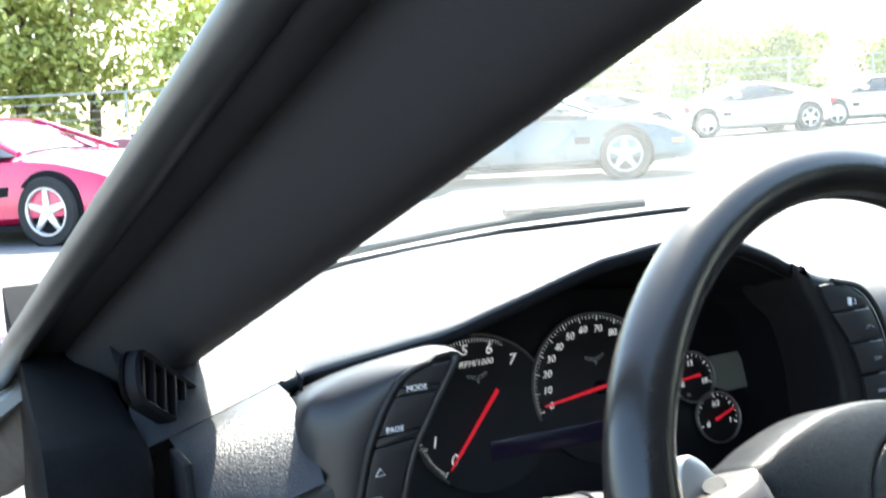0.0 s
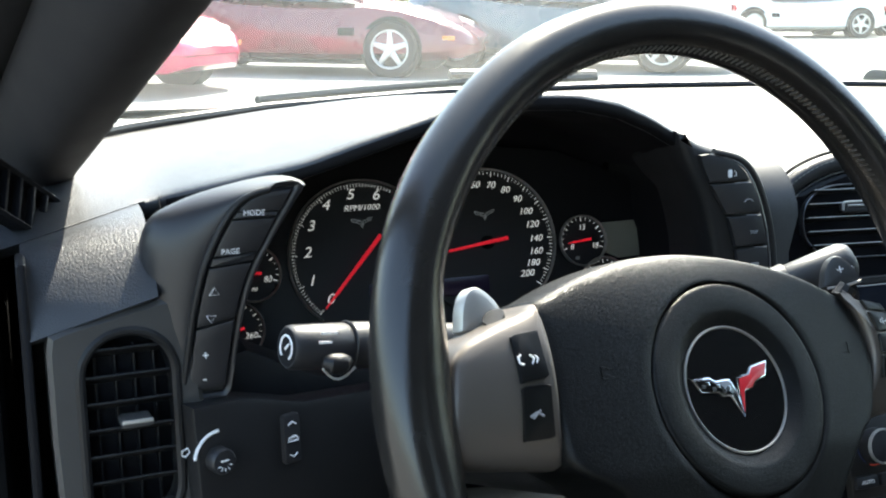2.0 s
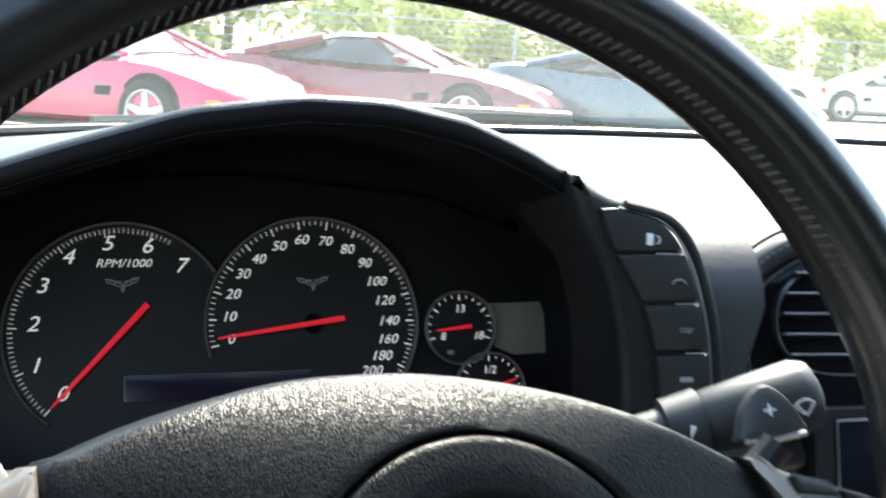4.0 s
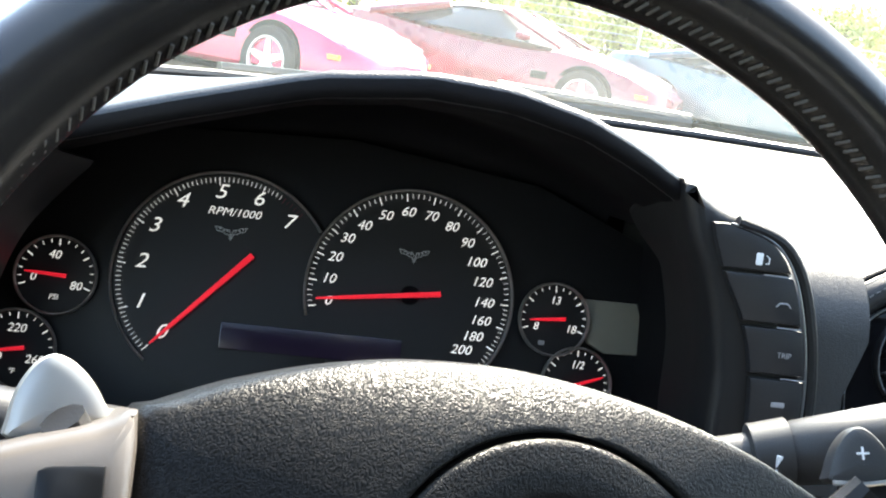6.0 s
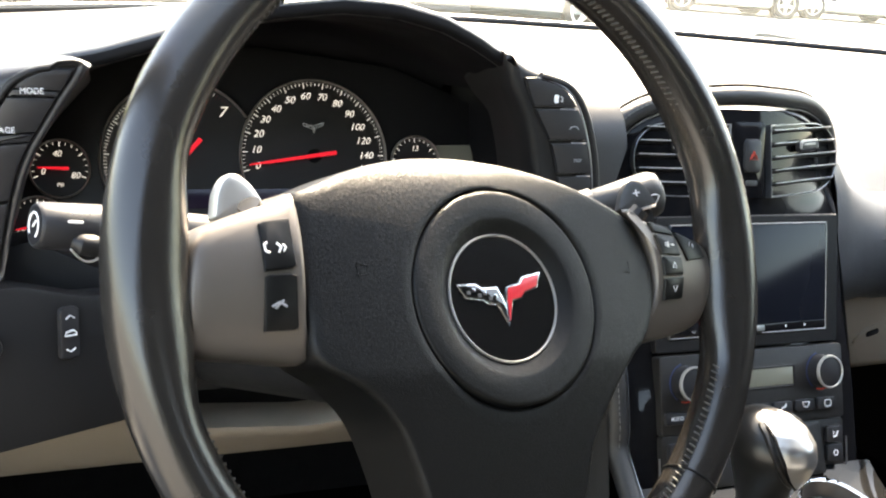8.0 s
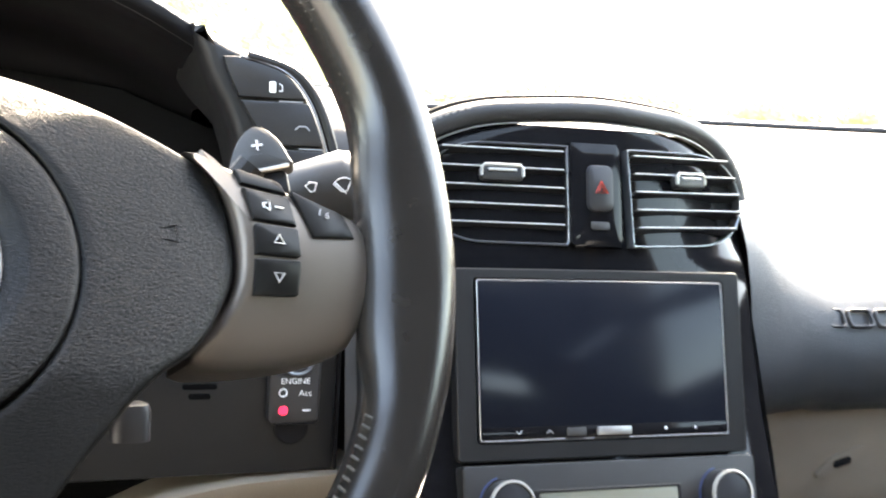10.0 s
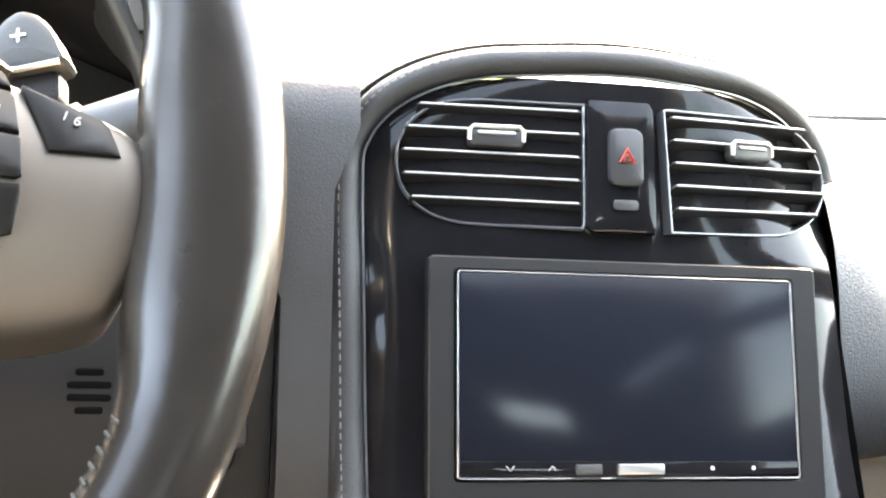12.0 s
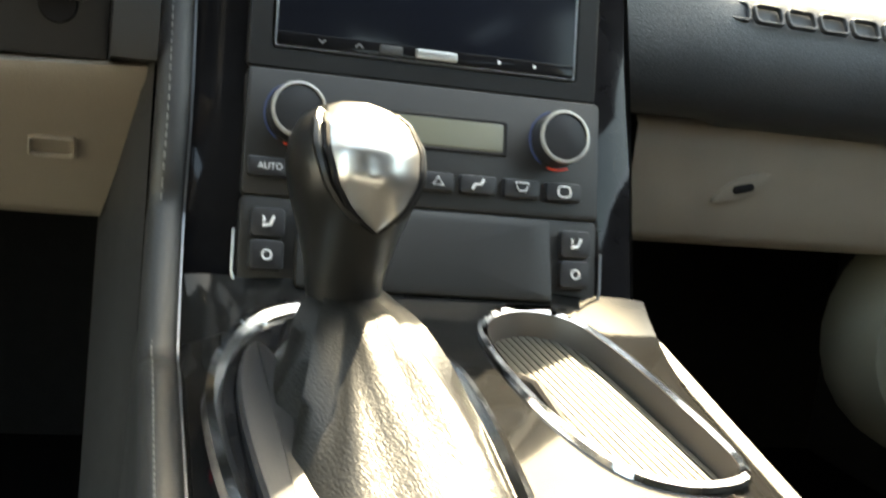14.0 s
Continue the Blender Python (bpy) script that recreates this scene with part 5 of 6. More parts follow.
def on_stalk(k, s, w, h):
    p = tip + d * s + back * 0.0130 + upv * k
    M = Matrix.Translation(p) @ Matrix(((d.x, upv.x, 0), (d.y, upv.y, 0), (d.z, upv.z, 0))).to_4x4()
    z = Vector(d).cross(upv)
    M = Matrix(((d.x, upv.x, z.x, p.x), (d.y, upv.y, z.y, p.y), (d.z, upv.z, z.z, p.z), (0, 0, 0, 1)))
    part("mark", plate(M, rrect(w, h, 0.0003, 1), 0.0003, 0.0001), PRINT, ls)
for k, s, w, h in ((0.005, 0.020, 0.010, 0.0014), (0.0, 0.018, 0.008, 0.0014), (-0.004, 0.022, 0.010, 0.0012), (0.004, 0.050, 0.004, 0.004), (-0.003, 0.052, 0.010, 0.0016), (0.003, 0.076, 0.006, 0.003), (-0.003, 0.076, 0.005, 0.003)):
    on_stalk(k, s, w, h)

tip = Vector((-0.1975, -0.1175, 0.7750))
root = Vector((-0.335, -0.092, 0.735))
d = (root - tip).normalized()
side = d.cross(Vector((0, 0, 1))).normalized()
upv = side.cross(d)
rs = part("stalk", loft(bmesh.new(), [[tip + d * s + side * w * math.cos(a) + upv * h * math.sin(a) for a in [2 * math.pi * k / 20 for k in range(20)]] for s, w, h in ((0, 0.010, 0.010), (0.002, 0.0130, 0.0145), (0.008, 0.0142, 0.0165), (0.048, 0.0125, 0.0135), (0.050, 0.0118, 0.0126), (0.0505, 0.0140, 0.0152), (0.066, 0.0132, 0.0140), (0.067, 0.0100, 0.0105), (0.13, 0.009, 0.009))]), STALKGREY, column, "grey black wiper stalk", sharp=50)
def on_wiper(pts, s, k, wd=0.0006, closed=True):
    p = tip + d * s - side * 0.0141 + upv * k
    z = -side
    M = Matrix(((-d.x, upv.x, z.x, p.x), (-d.y, upv.y, z.y, p.y), (-d.z, upv.z, z.z, p.z), (0, 0, 0, 1)))
    outline_mark(M, pts, wd, rs, PRINT, closed)
on_wiper([(-0.0042, 0.0014), (-0.0022, 0.0028), (0.0, 0.0033), (0.0022, 0.0028), (0.0042, 0.0014), (0.0012, -0.0028), (-0.0012, -0.0028)], 0.010, 0.001, 0.0004)
on_wiper([(-0.0032, 0.0018), (0.0006, -0.0040)], 0.010, 0.001, 0.0004, False)
on_wiper([(-0.0026, 0.0010), (0.0, 0.0020), (0.0026, 0.0010), (0.0009, -0.0022), (-0.0009, -0.0022)], 0.024, 0.0035, 0.0004)
part("mark", block(Matrix.Translation(tip + d * 0.058 - side * 0.0124), 0.003, 0.002, 0.010, 0.0004), PRINT, rs)
keys = thing("key_bracket", "small metal tilt lever under the column", "lever", (-0.33, -0.05, 0.63))
part("lever", tube([Vector((-0.345, -0.08, 0.685)), Vector((-0.322, -0.095, 0.676)), Vector((-0.305, -0.102, 0.668))], [0.006, 0.005, 0.005], 10), CHROME, keys)
part("grip", block(flat(-0.297, -0.102, 0.661), 0.018, 0.012, 0.018, 0.004), SOFTBLACK, keys)

# ---- centre stack ----
stack = thing("centre_stack", "glossy black centre stack surround with leather edging", "centre console", (0, 0.0, 0.5))
def bow(x, z):
    k = lerp_keys([(0.45, 0.2), (0.62, 0.6), (0.72, 1.4), (0.75, 2.4), (0.83, 2.6)], z)[0]
    return k * x * x * (1.0 if x > 0 else 0.35)


def stack_half(z):
    """Half the width of the glossy surround at a height: upright sides and a rounded arch."""
    if z < 0.758:
        return lerp_keys([(0.46, 0.131), (0.52, 0.129), (0.60, 0.128), (0.70, 0.130), (0.758, 0.131)], z)[0]
    q = min(1.0, (z - 0.758) / 0.054)
    return 0.045 + 0.086 * math.sqrt(max(0.0, 1 - q ** 2.3))


rws = []
for z in (0.455, 0.47, 0.485, 0.50, 0.52, 0.545, 0.57, 0.60, 0.63, 0.66, 0.69, 0.715, 0.73, 0.745, 0.76, 0.775, 0.785, 0.793, 0.80, 0.805, 0.809, 0.8115):
    h = stack_half(z)
    rws.append([Vector((h * u, stack_y(z) + bow(h * u, z) + 0.006 * (abs(u) ** 8), z)) for u in [k / 14 for k in range(-14, 15)]])
part("surround", sheet(rws, 0.003), PIANO, stack, "glossy black surround", sharp=50)
# leather edging that runs round the arch, with its stitches
def arch_path(grow, dy):
    """A line round the arch, grow outside the surround's edge."""
    zs = [0.525, 0.55, 0.59, 0.64, 0.70, 0.74] + [0.758 + 0.054 * q for q in (0.15, 0.3, 0.45, 0.6, 0.72, 0.82, 0.90, 0.96, 0.99)]
    left = [(-stack_half(z), z) for z in zs]
    top = [(x, 0.812 + 0.003 * (1 - (x / 0.045) ** 2)) for x in (-0.03, -0.01, 0.01, 0.03)]
    P2 = [Vector(p) for p in left + top + [(-x, z) for x, z in left[::-1]]]
    out = []
    for i, p in enumerate(P2):
        t = (P2[min(i + 1, len(P2) - 1)] - P2[max(i - 1, 0)]).normalized()
        q = p + Vector((-t.y, t.x)) * grow
        out.append(Vector((q.x, stack_y(q.y) + bow(q.x, q.y) + dy, q.y)))
    # below the stack the edge bends back along the rim of the console
    def rear(s):
        run = []
        for y in (-0.60, -0.50, -0.40, -0.30, -0.22, -0.16, -0.12, -0.095):
            lift = 0.020 * max(0.0, 1 - (-0.05 - y) / 0.06) ** 2
            run.append(Vector((s * (0.131 + 0.006 * max(0, -0.1 - y) + grow), y, 0.4925 + (y + 0.05) * math.tan(radians(12.0)) - 0.009 - dy + lift)))
        return run
    out = rear(-1) + out + rear(1)[::-1]
    return [Vector(v) for v in smooth_loop([tuple(v) for v in out], 3, False)]


wide, slim = arch_path(0.0095, 0.004), arch_path(0.0078, 0.004)
edge = [a.lerp(b, min(1.0, max(0.0, (a.z - 0.74) / 0.03))) for a, b in zip(wide, slim)]
cut = next(k for k, p in enumerate(edge) if p.x > 0.1 and p.z < 0.765)
def edge_radius(p):
    return 0.0095 if p.z < 0.74 else 0.0080 + 0.0015 * max(0.0, 1 - (p.z - 0.74) / 0.03)


part("edging", tube(edge[:cut], [edge_radius(p) for p in edge[:cut]], 12), DASHLEATHER, stack, "black stitched leather edging", sharp=80)
part("silver_line", tube(arch_path(0.0003, -0.0006)[:cut], 0.0006, 6), SILVEREDGE, stack, "thin bright edge of the surround")
part("edge_gap", tube(arch_path(0.0168, 0.006)[:cut], 0.0016, 6), LINER, stack)
bm = bmesh.new()
path = [p for p in arch_path(0.0125, -0.0055)[:cut] if p.x < -0.08]
for a, b in zip(path, path[1:]):
    l = (b - a).length
    m = max(1, int(l / 0.0045))
    for k in range(m):
        p, q = a.lerp(b, k / m), a.lerp(b, (k + 0.6) / m)
        tube([p, q], 0.00045, 4, bm=bm)
tagged(part("stitching", bm, THREAD, stack, "grey stitches along the leather edging"), kind="stuff")
side_l = sheet([[Vector((-0.1485, stack_y(z) + 0.006, z)), Vector((-0.154, stack_y(z) + 0.03, z)), Vector((-0.172, stack_y(z) + 0.16, z))] for z in (0.17, 0.30, 0.40, 0.46, 0.5, 0.54, 0.6, 0.7, 0.80)])
part("side", side_l, DASHLEATHER, stack, "leather side of the stack")
side_r = sheet([[Vector((0.1325, stack_y(z) + bow(0.131, z) + 0.008, z)), Vector((0.150, 0.16, z))] for z in (0.20, 0.40, 0.5, 0.6, 0.7, 0.79)])
part("side", side_r, PLASTIC, stack)

# vents and hazard switch
def vent_unit(side):
    name = "centre_vent"
    v = thing(name, "black centre air vent with highlight strips along its slats", "air vent", (side * 0.07, 0.03, 0.735), "centre air vents")
    yaw = -side * -12
    M = face(0.0715 if side > 0 else -0.0665, stack_y(0.768) + bow(side * 0.0705, 0.768) + 0.001, 0.768, 12, 17 if side > 0 else -6)
    w = 0.052
    k = 1.06 if side > 0 else 0.92
    o = [(-w + 0.002, -0.0325), (0.008, -0.0325)]
    for n_ in range(1, 18):
        a_ = radians(-90 + 10 * n_)
        c_, s_ = math.cos(a_), math.sin(a_)
        o.append((0.008 + 0.045 * abs(c_) ** 0.85, -0.0008 + 0.0317 * math.copysign(abs(s_) ** 0.9, s_)))
    o += [(0.008, 0.031), (-w + 0.003, 0.031)]
    o = as_many([(side * k * x, y) for x, y in o], 80)
    part("rim", frame_ring(at(M, 0, 0, 0.003), shrink(o, -0.0006), shrink(o, 0.0006), 0.012, 0.0004), SILVEREDGE, v, "thin bright rim")
    part("backing", plate(at(M, 0, 0, -0.004), o, 0.004, 0.0005), LINER, v)
    for i in range(5):
        y = -0.0225 + 0.0118 * i
        inside = [p for p in o if abs(p[1] - y) < 0.006]
        x0, x1 = min(p[0] for p in inside) + 0.002, max(p[0] for p in inside) - 0.002
        s = part("slat", block(at(M, (x0 + x1) / 2, y, 0.0005) @ Matrix.Rotation(radians(-22), 4, "X"), x1 - x0, 0.0014, 0.010, 0.0005), PLASTIC, v)
        # A pale strip stands for the thin highlight along each dark slat.
        part("edge_highlight", block(at(M, (x0 + x1) / 2, y + 0.0022, 0.0050), x1 - x0 - 0.003, 0.0009, 0.0010, 0.0003), PADDLE, s)
    part("tab", block(at(M, 0.0, 0.0105, 0.006), 0.028, 0.0095, 0.006, 0.002), SOFTBLACK, v, "satin vent tab")
    part("tab_edge", tube([M @ Vector(p) for p in ((-0.0135, 0.0085, 0.0085), (-0.0135, 0.0135, 0.0090), (-0.0115, 0.0155, 0.0092), (0.0115, 0.0155, 0.0092), (0.0135, 0.0135, 0.0090), (0.0135, 0.0085, 0.0085))], 0.0012, 8), PADDLE, v, "bright edge of the tab")
    part("tab_bar", block(at(M, 0.0, 0.0125, 0.0095), 0.019, 0.0018, 0.0012, 0.0006), PADDLE, v)
    return v


vent_unit(-1)
vent_unit(1)
hazard = thing("hazard_switch", "hazard switch with a red triangle between the vents", "switch", (0, 0.03, 0.735))
Mh = face(-0.0025, stack_y(0.768) - 0.001, 0.768, 11)
part("bridge", plate(at(Mh, 0, 0, 0.004), as_many([(-0.0175, 0.034), (-0.0185, -0.034), (0.0185, -0.034), (0.0175, 0.034)], 32), 0.012, 0.002, 0.002), PIANO, hazard, "glossy bridge between the vents")
part("button", plate(at(Mh, 0.001, 0.004, 0.0085), rrect(0.0185, 0.030, 0.005), 0.006, 0.002), SOFTBLACK, hazard, "black hazard button")
tri = lambda s: [(-s, -s * 0.75), (s, -s * 0.75), (0, s)]
outline_mark(at(Mh, 0.001, 0.004, 0.0088), tri(0.0042), 0.0006, hazard, AMBER)
outline_mark(at(Mh, 0.001, 0.0036, 0.0088), tri(0.0020), 0.0004, hazard, AMBER)
part("mark", plate(at(Mh, 0.001, -0.020, 0.0062), rrect(0.013, 0.005, 0.001, 1), 0.0004, 0.0002), GREYPLASTIC, hazard)

# screen unit
radio = thing("media_screen", "dark blank touch screen in a grey bezel", "car stereo", (0, 0.0, 0.609))
SLIM = Matrix.Diagonal((0.975, 1, 1, 1))
Mq = face(-0.001, 0.0065, 0.6655, 13) @ SLIM
part("bezel", frame_ring(at(Mq, 0, -0.0005, 0.004), rrect(0.206, 0.1171, 0.003, 15, 0, -0.0013), rrect(0.180, 0.0995, 0.002, 15, 0, 0.001), 0.010, 0.0008), PLASTIC, radio, "dark grey bezel")
part("rim", frame_ring(at(Mq, 0, 0.0005, 0.005), rrect(0.1778, 0.0985, 0.002, 15), rrect(0.1760, 0.0967, 0.0015, 15), 0.006, 0.0004), SILVEREDGE, radio, "bright screen edge")
part("glass", plate(at(Mq, 0, 0.0005, 0.0045), rrect(0.1757, 0.0964, 0.001, 2), 0.004, 0.0004), SCREEN, radio, "dark glossy screen glass")
part("key_bar", plate(at(Mq, 0, -0.0435, 0.0050), rrect(0.176, 0.0068, 0.0008, 2), 0.002, 0.0004), PIANO, radio)
part("slot_button", plate(at(Mq, 0.003, -0.0440, 0.0068), rrect(0.0245, 0.0052, 0.001, 2), 0.003, 0.0008), KNOBMETAL, radio, "bright eject button")
part("source_button", plate(at(Mq, -0.0235, -0.0440, 0.0060), rrect(0.0135, 0.0050, 0.001, 2), 0.002, 0.0006), GREYPLASTIC, radio)
for x in (-0.063, -0.042):
    outline_mark(at(Mq, x, -0.0435, 0.0052), [(-0.002, 0.001 if x < -0.05 else -0.001), (0, -0.001 if x < -0.05 else 0.001), (0.002, 0.001 if x < -0.05 else -0.001)], 0.0004, radio, DIMPRINT, False)
for x in (0.041, 0.063):
    part("mark", plate(at(Mq, x, -0.0435, 0.0052), rrect(0.0018, 0.0018, 0.0003, 1), 0.0003, 0.0001), PRINT, radio)

# climate panel
climate = thing("climate_panel", "black climate panel with two chrome ringed knobs", "climate control", (0, -0.01, 0.543))
Mc = face(-0.001, stack_y(0.576) - 0.0055, 0.576, 17) @ SLIM
part("panel", plate(Mc, rrect(0.2065, 0.0680, 0.003, 5, 0, -0.0012), 0.012, 0.0012), PANELBLACK, climate, "dark grey panel")
for s in (-1, 1):
    Mk = at(Mc, s * 0.0765, 0.009, 0)
    kn = part("knob", lathe(Mk, [(0.0150, 0.0), (0.0148, 0.010), (0.0140, 0.0122), (0.0115, 0.0130), (0.0001, 0.0134)], 36), SOFTBLACK, climate, "round black knob")
    part("knob_ring", lathe(Mk, [(0.0150, 0.0112), (0.0152, 0.0124), (0.0146, 0.0138), (0.0136, 0.0140), (0.0131, 0.0132)], 36, cap_first=False, cap_last=False), PADDLE, kn, "chrome ring")
    ring(at(Mk, 0, 0, 0.0002), 0.0168, 0.0011, 0.0003, 105, 235, BLUEPRINT, "blue_arc", climate, 20)
    ring(at(Mk, 0, 0, 0.0002), 0.0168, 0.0013, 0.0003, 250, 295, AMBER, "red_arc", climate, 12)
part("display", plate(at(Mc, -0.005, 0.0075, 0.0006), rrect(0.097, 0.0160, 0.0015, 3), 0.003, 0.0005), LCD, climate, "grey green blank display")
part("display_edge", frame_ring(at(Mc, -0.005, 0.0070, 0.0010), rrect(0.102, 0.0200, 0.002, 11), rrect(0.0972, 0.0162, 0.0015, 11), 0.003, 0.0005), PLASTIC, climate)
kx = [(-0.089, 0.024), (-0.069, 0.011), (-0.055, 0.013), (-0.0375, 0.019), (-0.0165, 0.019), (0.0045, 0.019), (0.0285, 0.022), (0.0545, 0.022), (0.0805, 0.022)]
for i, (x, w) in enumerate(kx):
    k = part("key", plate(at(Mc, x, -0.0205, 0.0035), rrect(w, 0.0105, 0.002), 0.005, 0.0012), SOFTBLACK, climate, "black key")
word("lettering", "AUTO", 0.0048, at(Mc, -0.089, -0.0205, 0.0038), PRINT, climate)
outline_mark(at(Mc, 0.0045, -0.0205, 0.0039), [(-0.003, -0.002), (0.003, -0.002), (0.0, 0.0025)], 0.0005, climate)
outline_mark(at(Mc, 0.0285, -0.0205, 0.0039), [(0.003, 0.003), (0.001, 0.0), (-0.002, 0.0), (-0.004, -0.003)], 0.0008, climate, PRINT, False)
outline_mark(at(Mc, 0.0545, -0.0200, 0.0039), [(-0.004, 0.0025), (0.004, 0.0025), (0.002, -0.002), (-0.002, -0.002)], 0.0006, climate)
outline_mark(at(Mc, 0.0805, -0.0205, 0.0039), rrect(0.0075, 0.006, 0.002, 2), 0.0006, climate)
for x in (-0.055, -0.0375, -0.0165):
    part("mark", plate(at(Mc, x, -0.0205, 0.0038), rrect(0.006, 0.0022, 0.0004, 1), 0.0003, 0.0001), DIMPRINT, climate)

# lower panel: heated seat keys and cubby door
lowpan = thing("seat_heater_panel", "black lower panel with heated seat rockers and a closed cubby", "switch panel", (0, -0.03, 0.499))
Mn = face(-0.001, stack_y(0.5205) - 0.0045, 0.5205, 16) @ SLIM
part("panel", plate(Mn, rrect(0.2065, 0.0485, 0.004, 5, 0, -0.002), 0.012, 0.0012), PANELBLACK, lowpan)
part("cubby_door", plate(at(Mn, 0, 0.0, 0.0055) @ Matrix.Rotation(radians(-9), 4, "X"), rrect(0.146, 0.0465, 0.002, 5, 0, -0.002), 0.010, 0.0012, 0.001), PANELBLACK, lowpan, "closed cubby door")
for s in (-1, 1):
    Mk = at(Mn, s * 0.0885, -0.0005, 0.0)
    part("rocker", plate(at(Mk, 0, 0.0085, 0.0050), rrect(0.0185, 0.0155, 0.003), 0.006, 0.0014), SOFTBLACK, lowpan, "heated seat rocker")
    part("rocker", plate(at(Mk, 0, -0.0085, 0.0050), rrect(0.0185, 0.0160, 0.003), 0.006, 0.0014), SOFTBLACK, lowpan)
    outline_mark(at(Mk, 0.0, -0.0085, 0.0054), circle(0.0024, 14), 0.0006, lowpan)
    outline_mark(at(Mk, 0.0, 0.0085, 0.0054), [(0.003, 0.003), (0.001, -0.0015), (-0.003, -0.0022)], 0.0009, lowpan, PRINT, False)
    outline_mark(at(Mk, -0.002, 0.0095, 0.0054), [(-0.001, 0.002), (0.0, 0.0), (-0.001, -0.001)], 0.0006, lowpan, PRINT, False)

# thin bright line round the foot of the panels
foot_line = [Mn @ Vector((x, y, 0.0005)) for x, y in ((-0.1060, 0.004), (-0.1060, -0.018), (-0.1040, -0.0255), (-0.0970, -0.0280), (0.0, -0.0285), (0.0970, -0.0280), (0.1040, -0.0255), (0.1060, -0.018), (0.1060, 0.004))]
part("foot_line", tube(foot_line, 0.0008, 6), SILVEREDGE, stack, "thin bright line round the switch panels")

# passenger side letters and glove box
crest = thing("dash_crest", "row of embossed outline bars on the passenger dash panel", "emblem", (0.345, 0.095, 0.665))
for i in range(8):
    Mb = face(0.2385 + 0.0275 * i, 0.0893 + 0.0011 * i, 0.6800, 34, 1.5)
    part("bar", frame_ring(at(Mb, 0, 0, 0.0012), rrect(0.0235, 0.0160, 0.004, 6), rrect(0.0200, 0.0122, 0.003, 6), 0.004, 0.0006), PAD, crest)
glove = thing("glove_box", "tan moulded glove box door with a recessed latch", "glove box", (0.45, 0.13, 0.505))
rws = []
for z, dy in ((0.600, 0.03), (0.600, 0.004), (0.594, -0.002), (0.57, -0.003), (0.54, 0.0), (0.515, 0.004), (0.506, 0.010), (0.504, 0.04)):
    rws.append([Vector((x + 0.02 * (z - 0.55), 0.130 + dy + 0.02 * (x - 0.2), z + 0.012 * (x - 0.2))) for x in column_xs(0.196, 0.74, 0.03)])
part("door", sheet(rws), TAN, glove, "tan moulded door", sharp=60)
Mo = face(0.288, 0.1285, 0.553, -2, 1.5, 14)
part("latch_cup", plate(at(Mo, 0, 0, 0.0006), as_many(smooth_loop([(-0.024, -0.006), (-0.004, 0.007), (0.024, 0.0085), (0.026, 0.004), (0.006, -0.007)], 4), 30), 0.003, 0.0006), TAN, glove)
part("latch", plate(at(Mo, 0.003, 0.0, 0.0022), rrect(0.018, 0.0065, 0.003), 0.003, 0.001), LINER, glove, "dark latch slot")

# ---- centre console ----
console = thing("centre_console", "glossy black centre console with stitched leather sides", "centre console", (0, -0.2, 0.2))
CS = 12.0
def con(x, y, up=0.0):
    """A place on the sloping console top, by its x and y."""
    return Vector((x, y, 0.4925 + (y + 0.05) * math.tan(radians(CS)) + up))


ys = column_xs(-0.62, -0.046, 0.02)
boot_o = smooth_loop([(-0.060, -0.070), (-0.030, -0.082), (-0.008, -0.120), (-0.002, -0.165), (-0.004, -0.24), (-0.012, -0.30), (-0.050, -0.335), (-0.095, -0.31), (-0.114, -0.24), (-0.120, -0.165), (-0.110, -0.115), (-0.090, -0.082)], 5)
cup_o = smooth_loop([(0.022, -0.085), (0.034, -0.064), (0.056, -0.056), (0.080, -0.066), (0.094, -0.10), (0.104, -0.15), (0.110, -0.20), (0.098, -0.216), (0.070, -0.218), (0.048, -0.203), (0.032, -0.165), (0.023, -0.12)], 5)


def inside(poly, x, y):
    hit = False
    for a, b in zip(poly, poly[1:] + poly[:1]):
        if (a[1] > y) != (b[1] > y) and x < a[0] + (b[0] - a[0]) * (y - a[1]) / (b[1] - a[1]):
            hit = not hit
    return hit


bm = bmesh.new()
fine = column_xs(-0.62, -0.046, 0.004)
grid = []
for k in range(-34, 35):
    u = k / 34
    grid.append([bm.verts.new(con((0.131 + 0.006 * max(0, (-0.1 - y))) * u, y, -0.012 * abs(u) ** 6 + ((0.009 + 0.009 * min(1.0, max(0.0, (abs(0.131 * u) - 0.085) / 0.046)) ** 2) * max(0, 1 - (-0.046 - y) / 0.065) ** 2))) for y in fine])
hole = shrink(cup_o if area(cup_o) > 0 else cup_o[::-1], 0.0005)
for a, b in zip(grid, grid[1:]):
    for k in range(len(fine) - 1):
        c = (a[k].co + b[k + 1].co) / 2
        if not inside(hole, c.x, c.y):
            bm.faces.new((a[k], a[k + 1], b[k + 1], b[k]))
part("top", bm, CONSOLEGLOSS, console, "glossy black top", sharp=50)
for s in (-1, 1):
    rws = []
    for dx, dz in ((0.004, -0.014), (0.012, -0.014), (0.0175, -0.018), (0.020, -0.04), (0.021, -0.10), (0.022, -0.31)):
        rws.append([con(s * (0.130 + 0.006 * max(0, (-0.1 - y)) + dx), y, dz) if dz > -0.3 else Vector((s * 0.158, y, 0.17)) for y in ys])
    part("side", sheet(rws), DASHLEATHER, console, "stitched leather side")


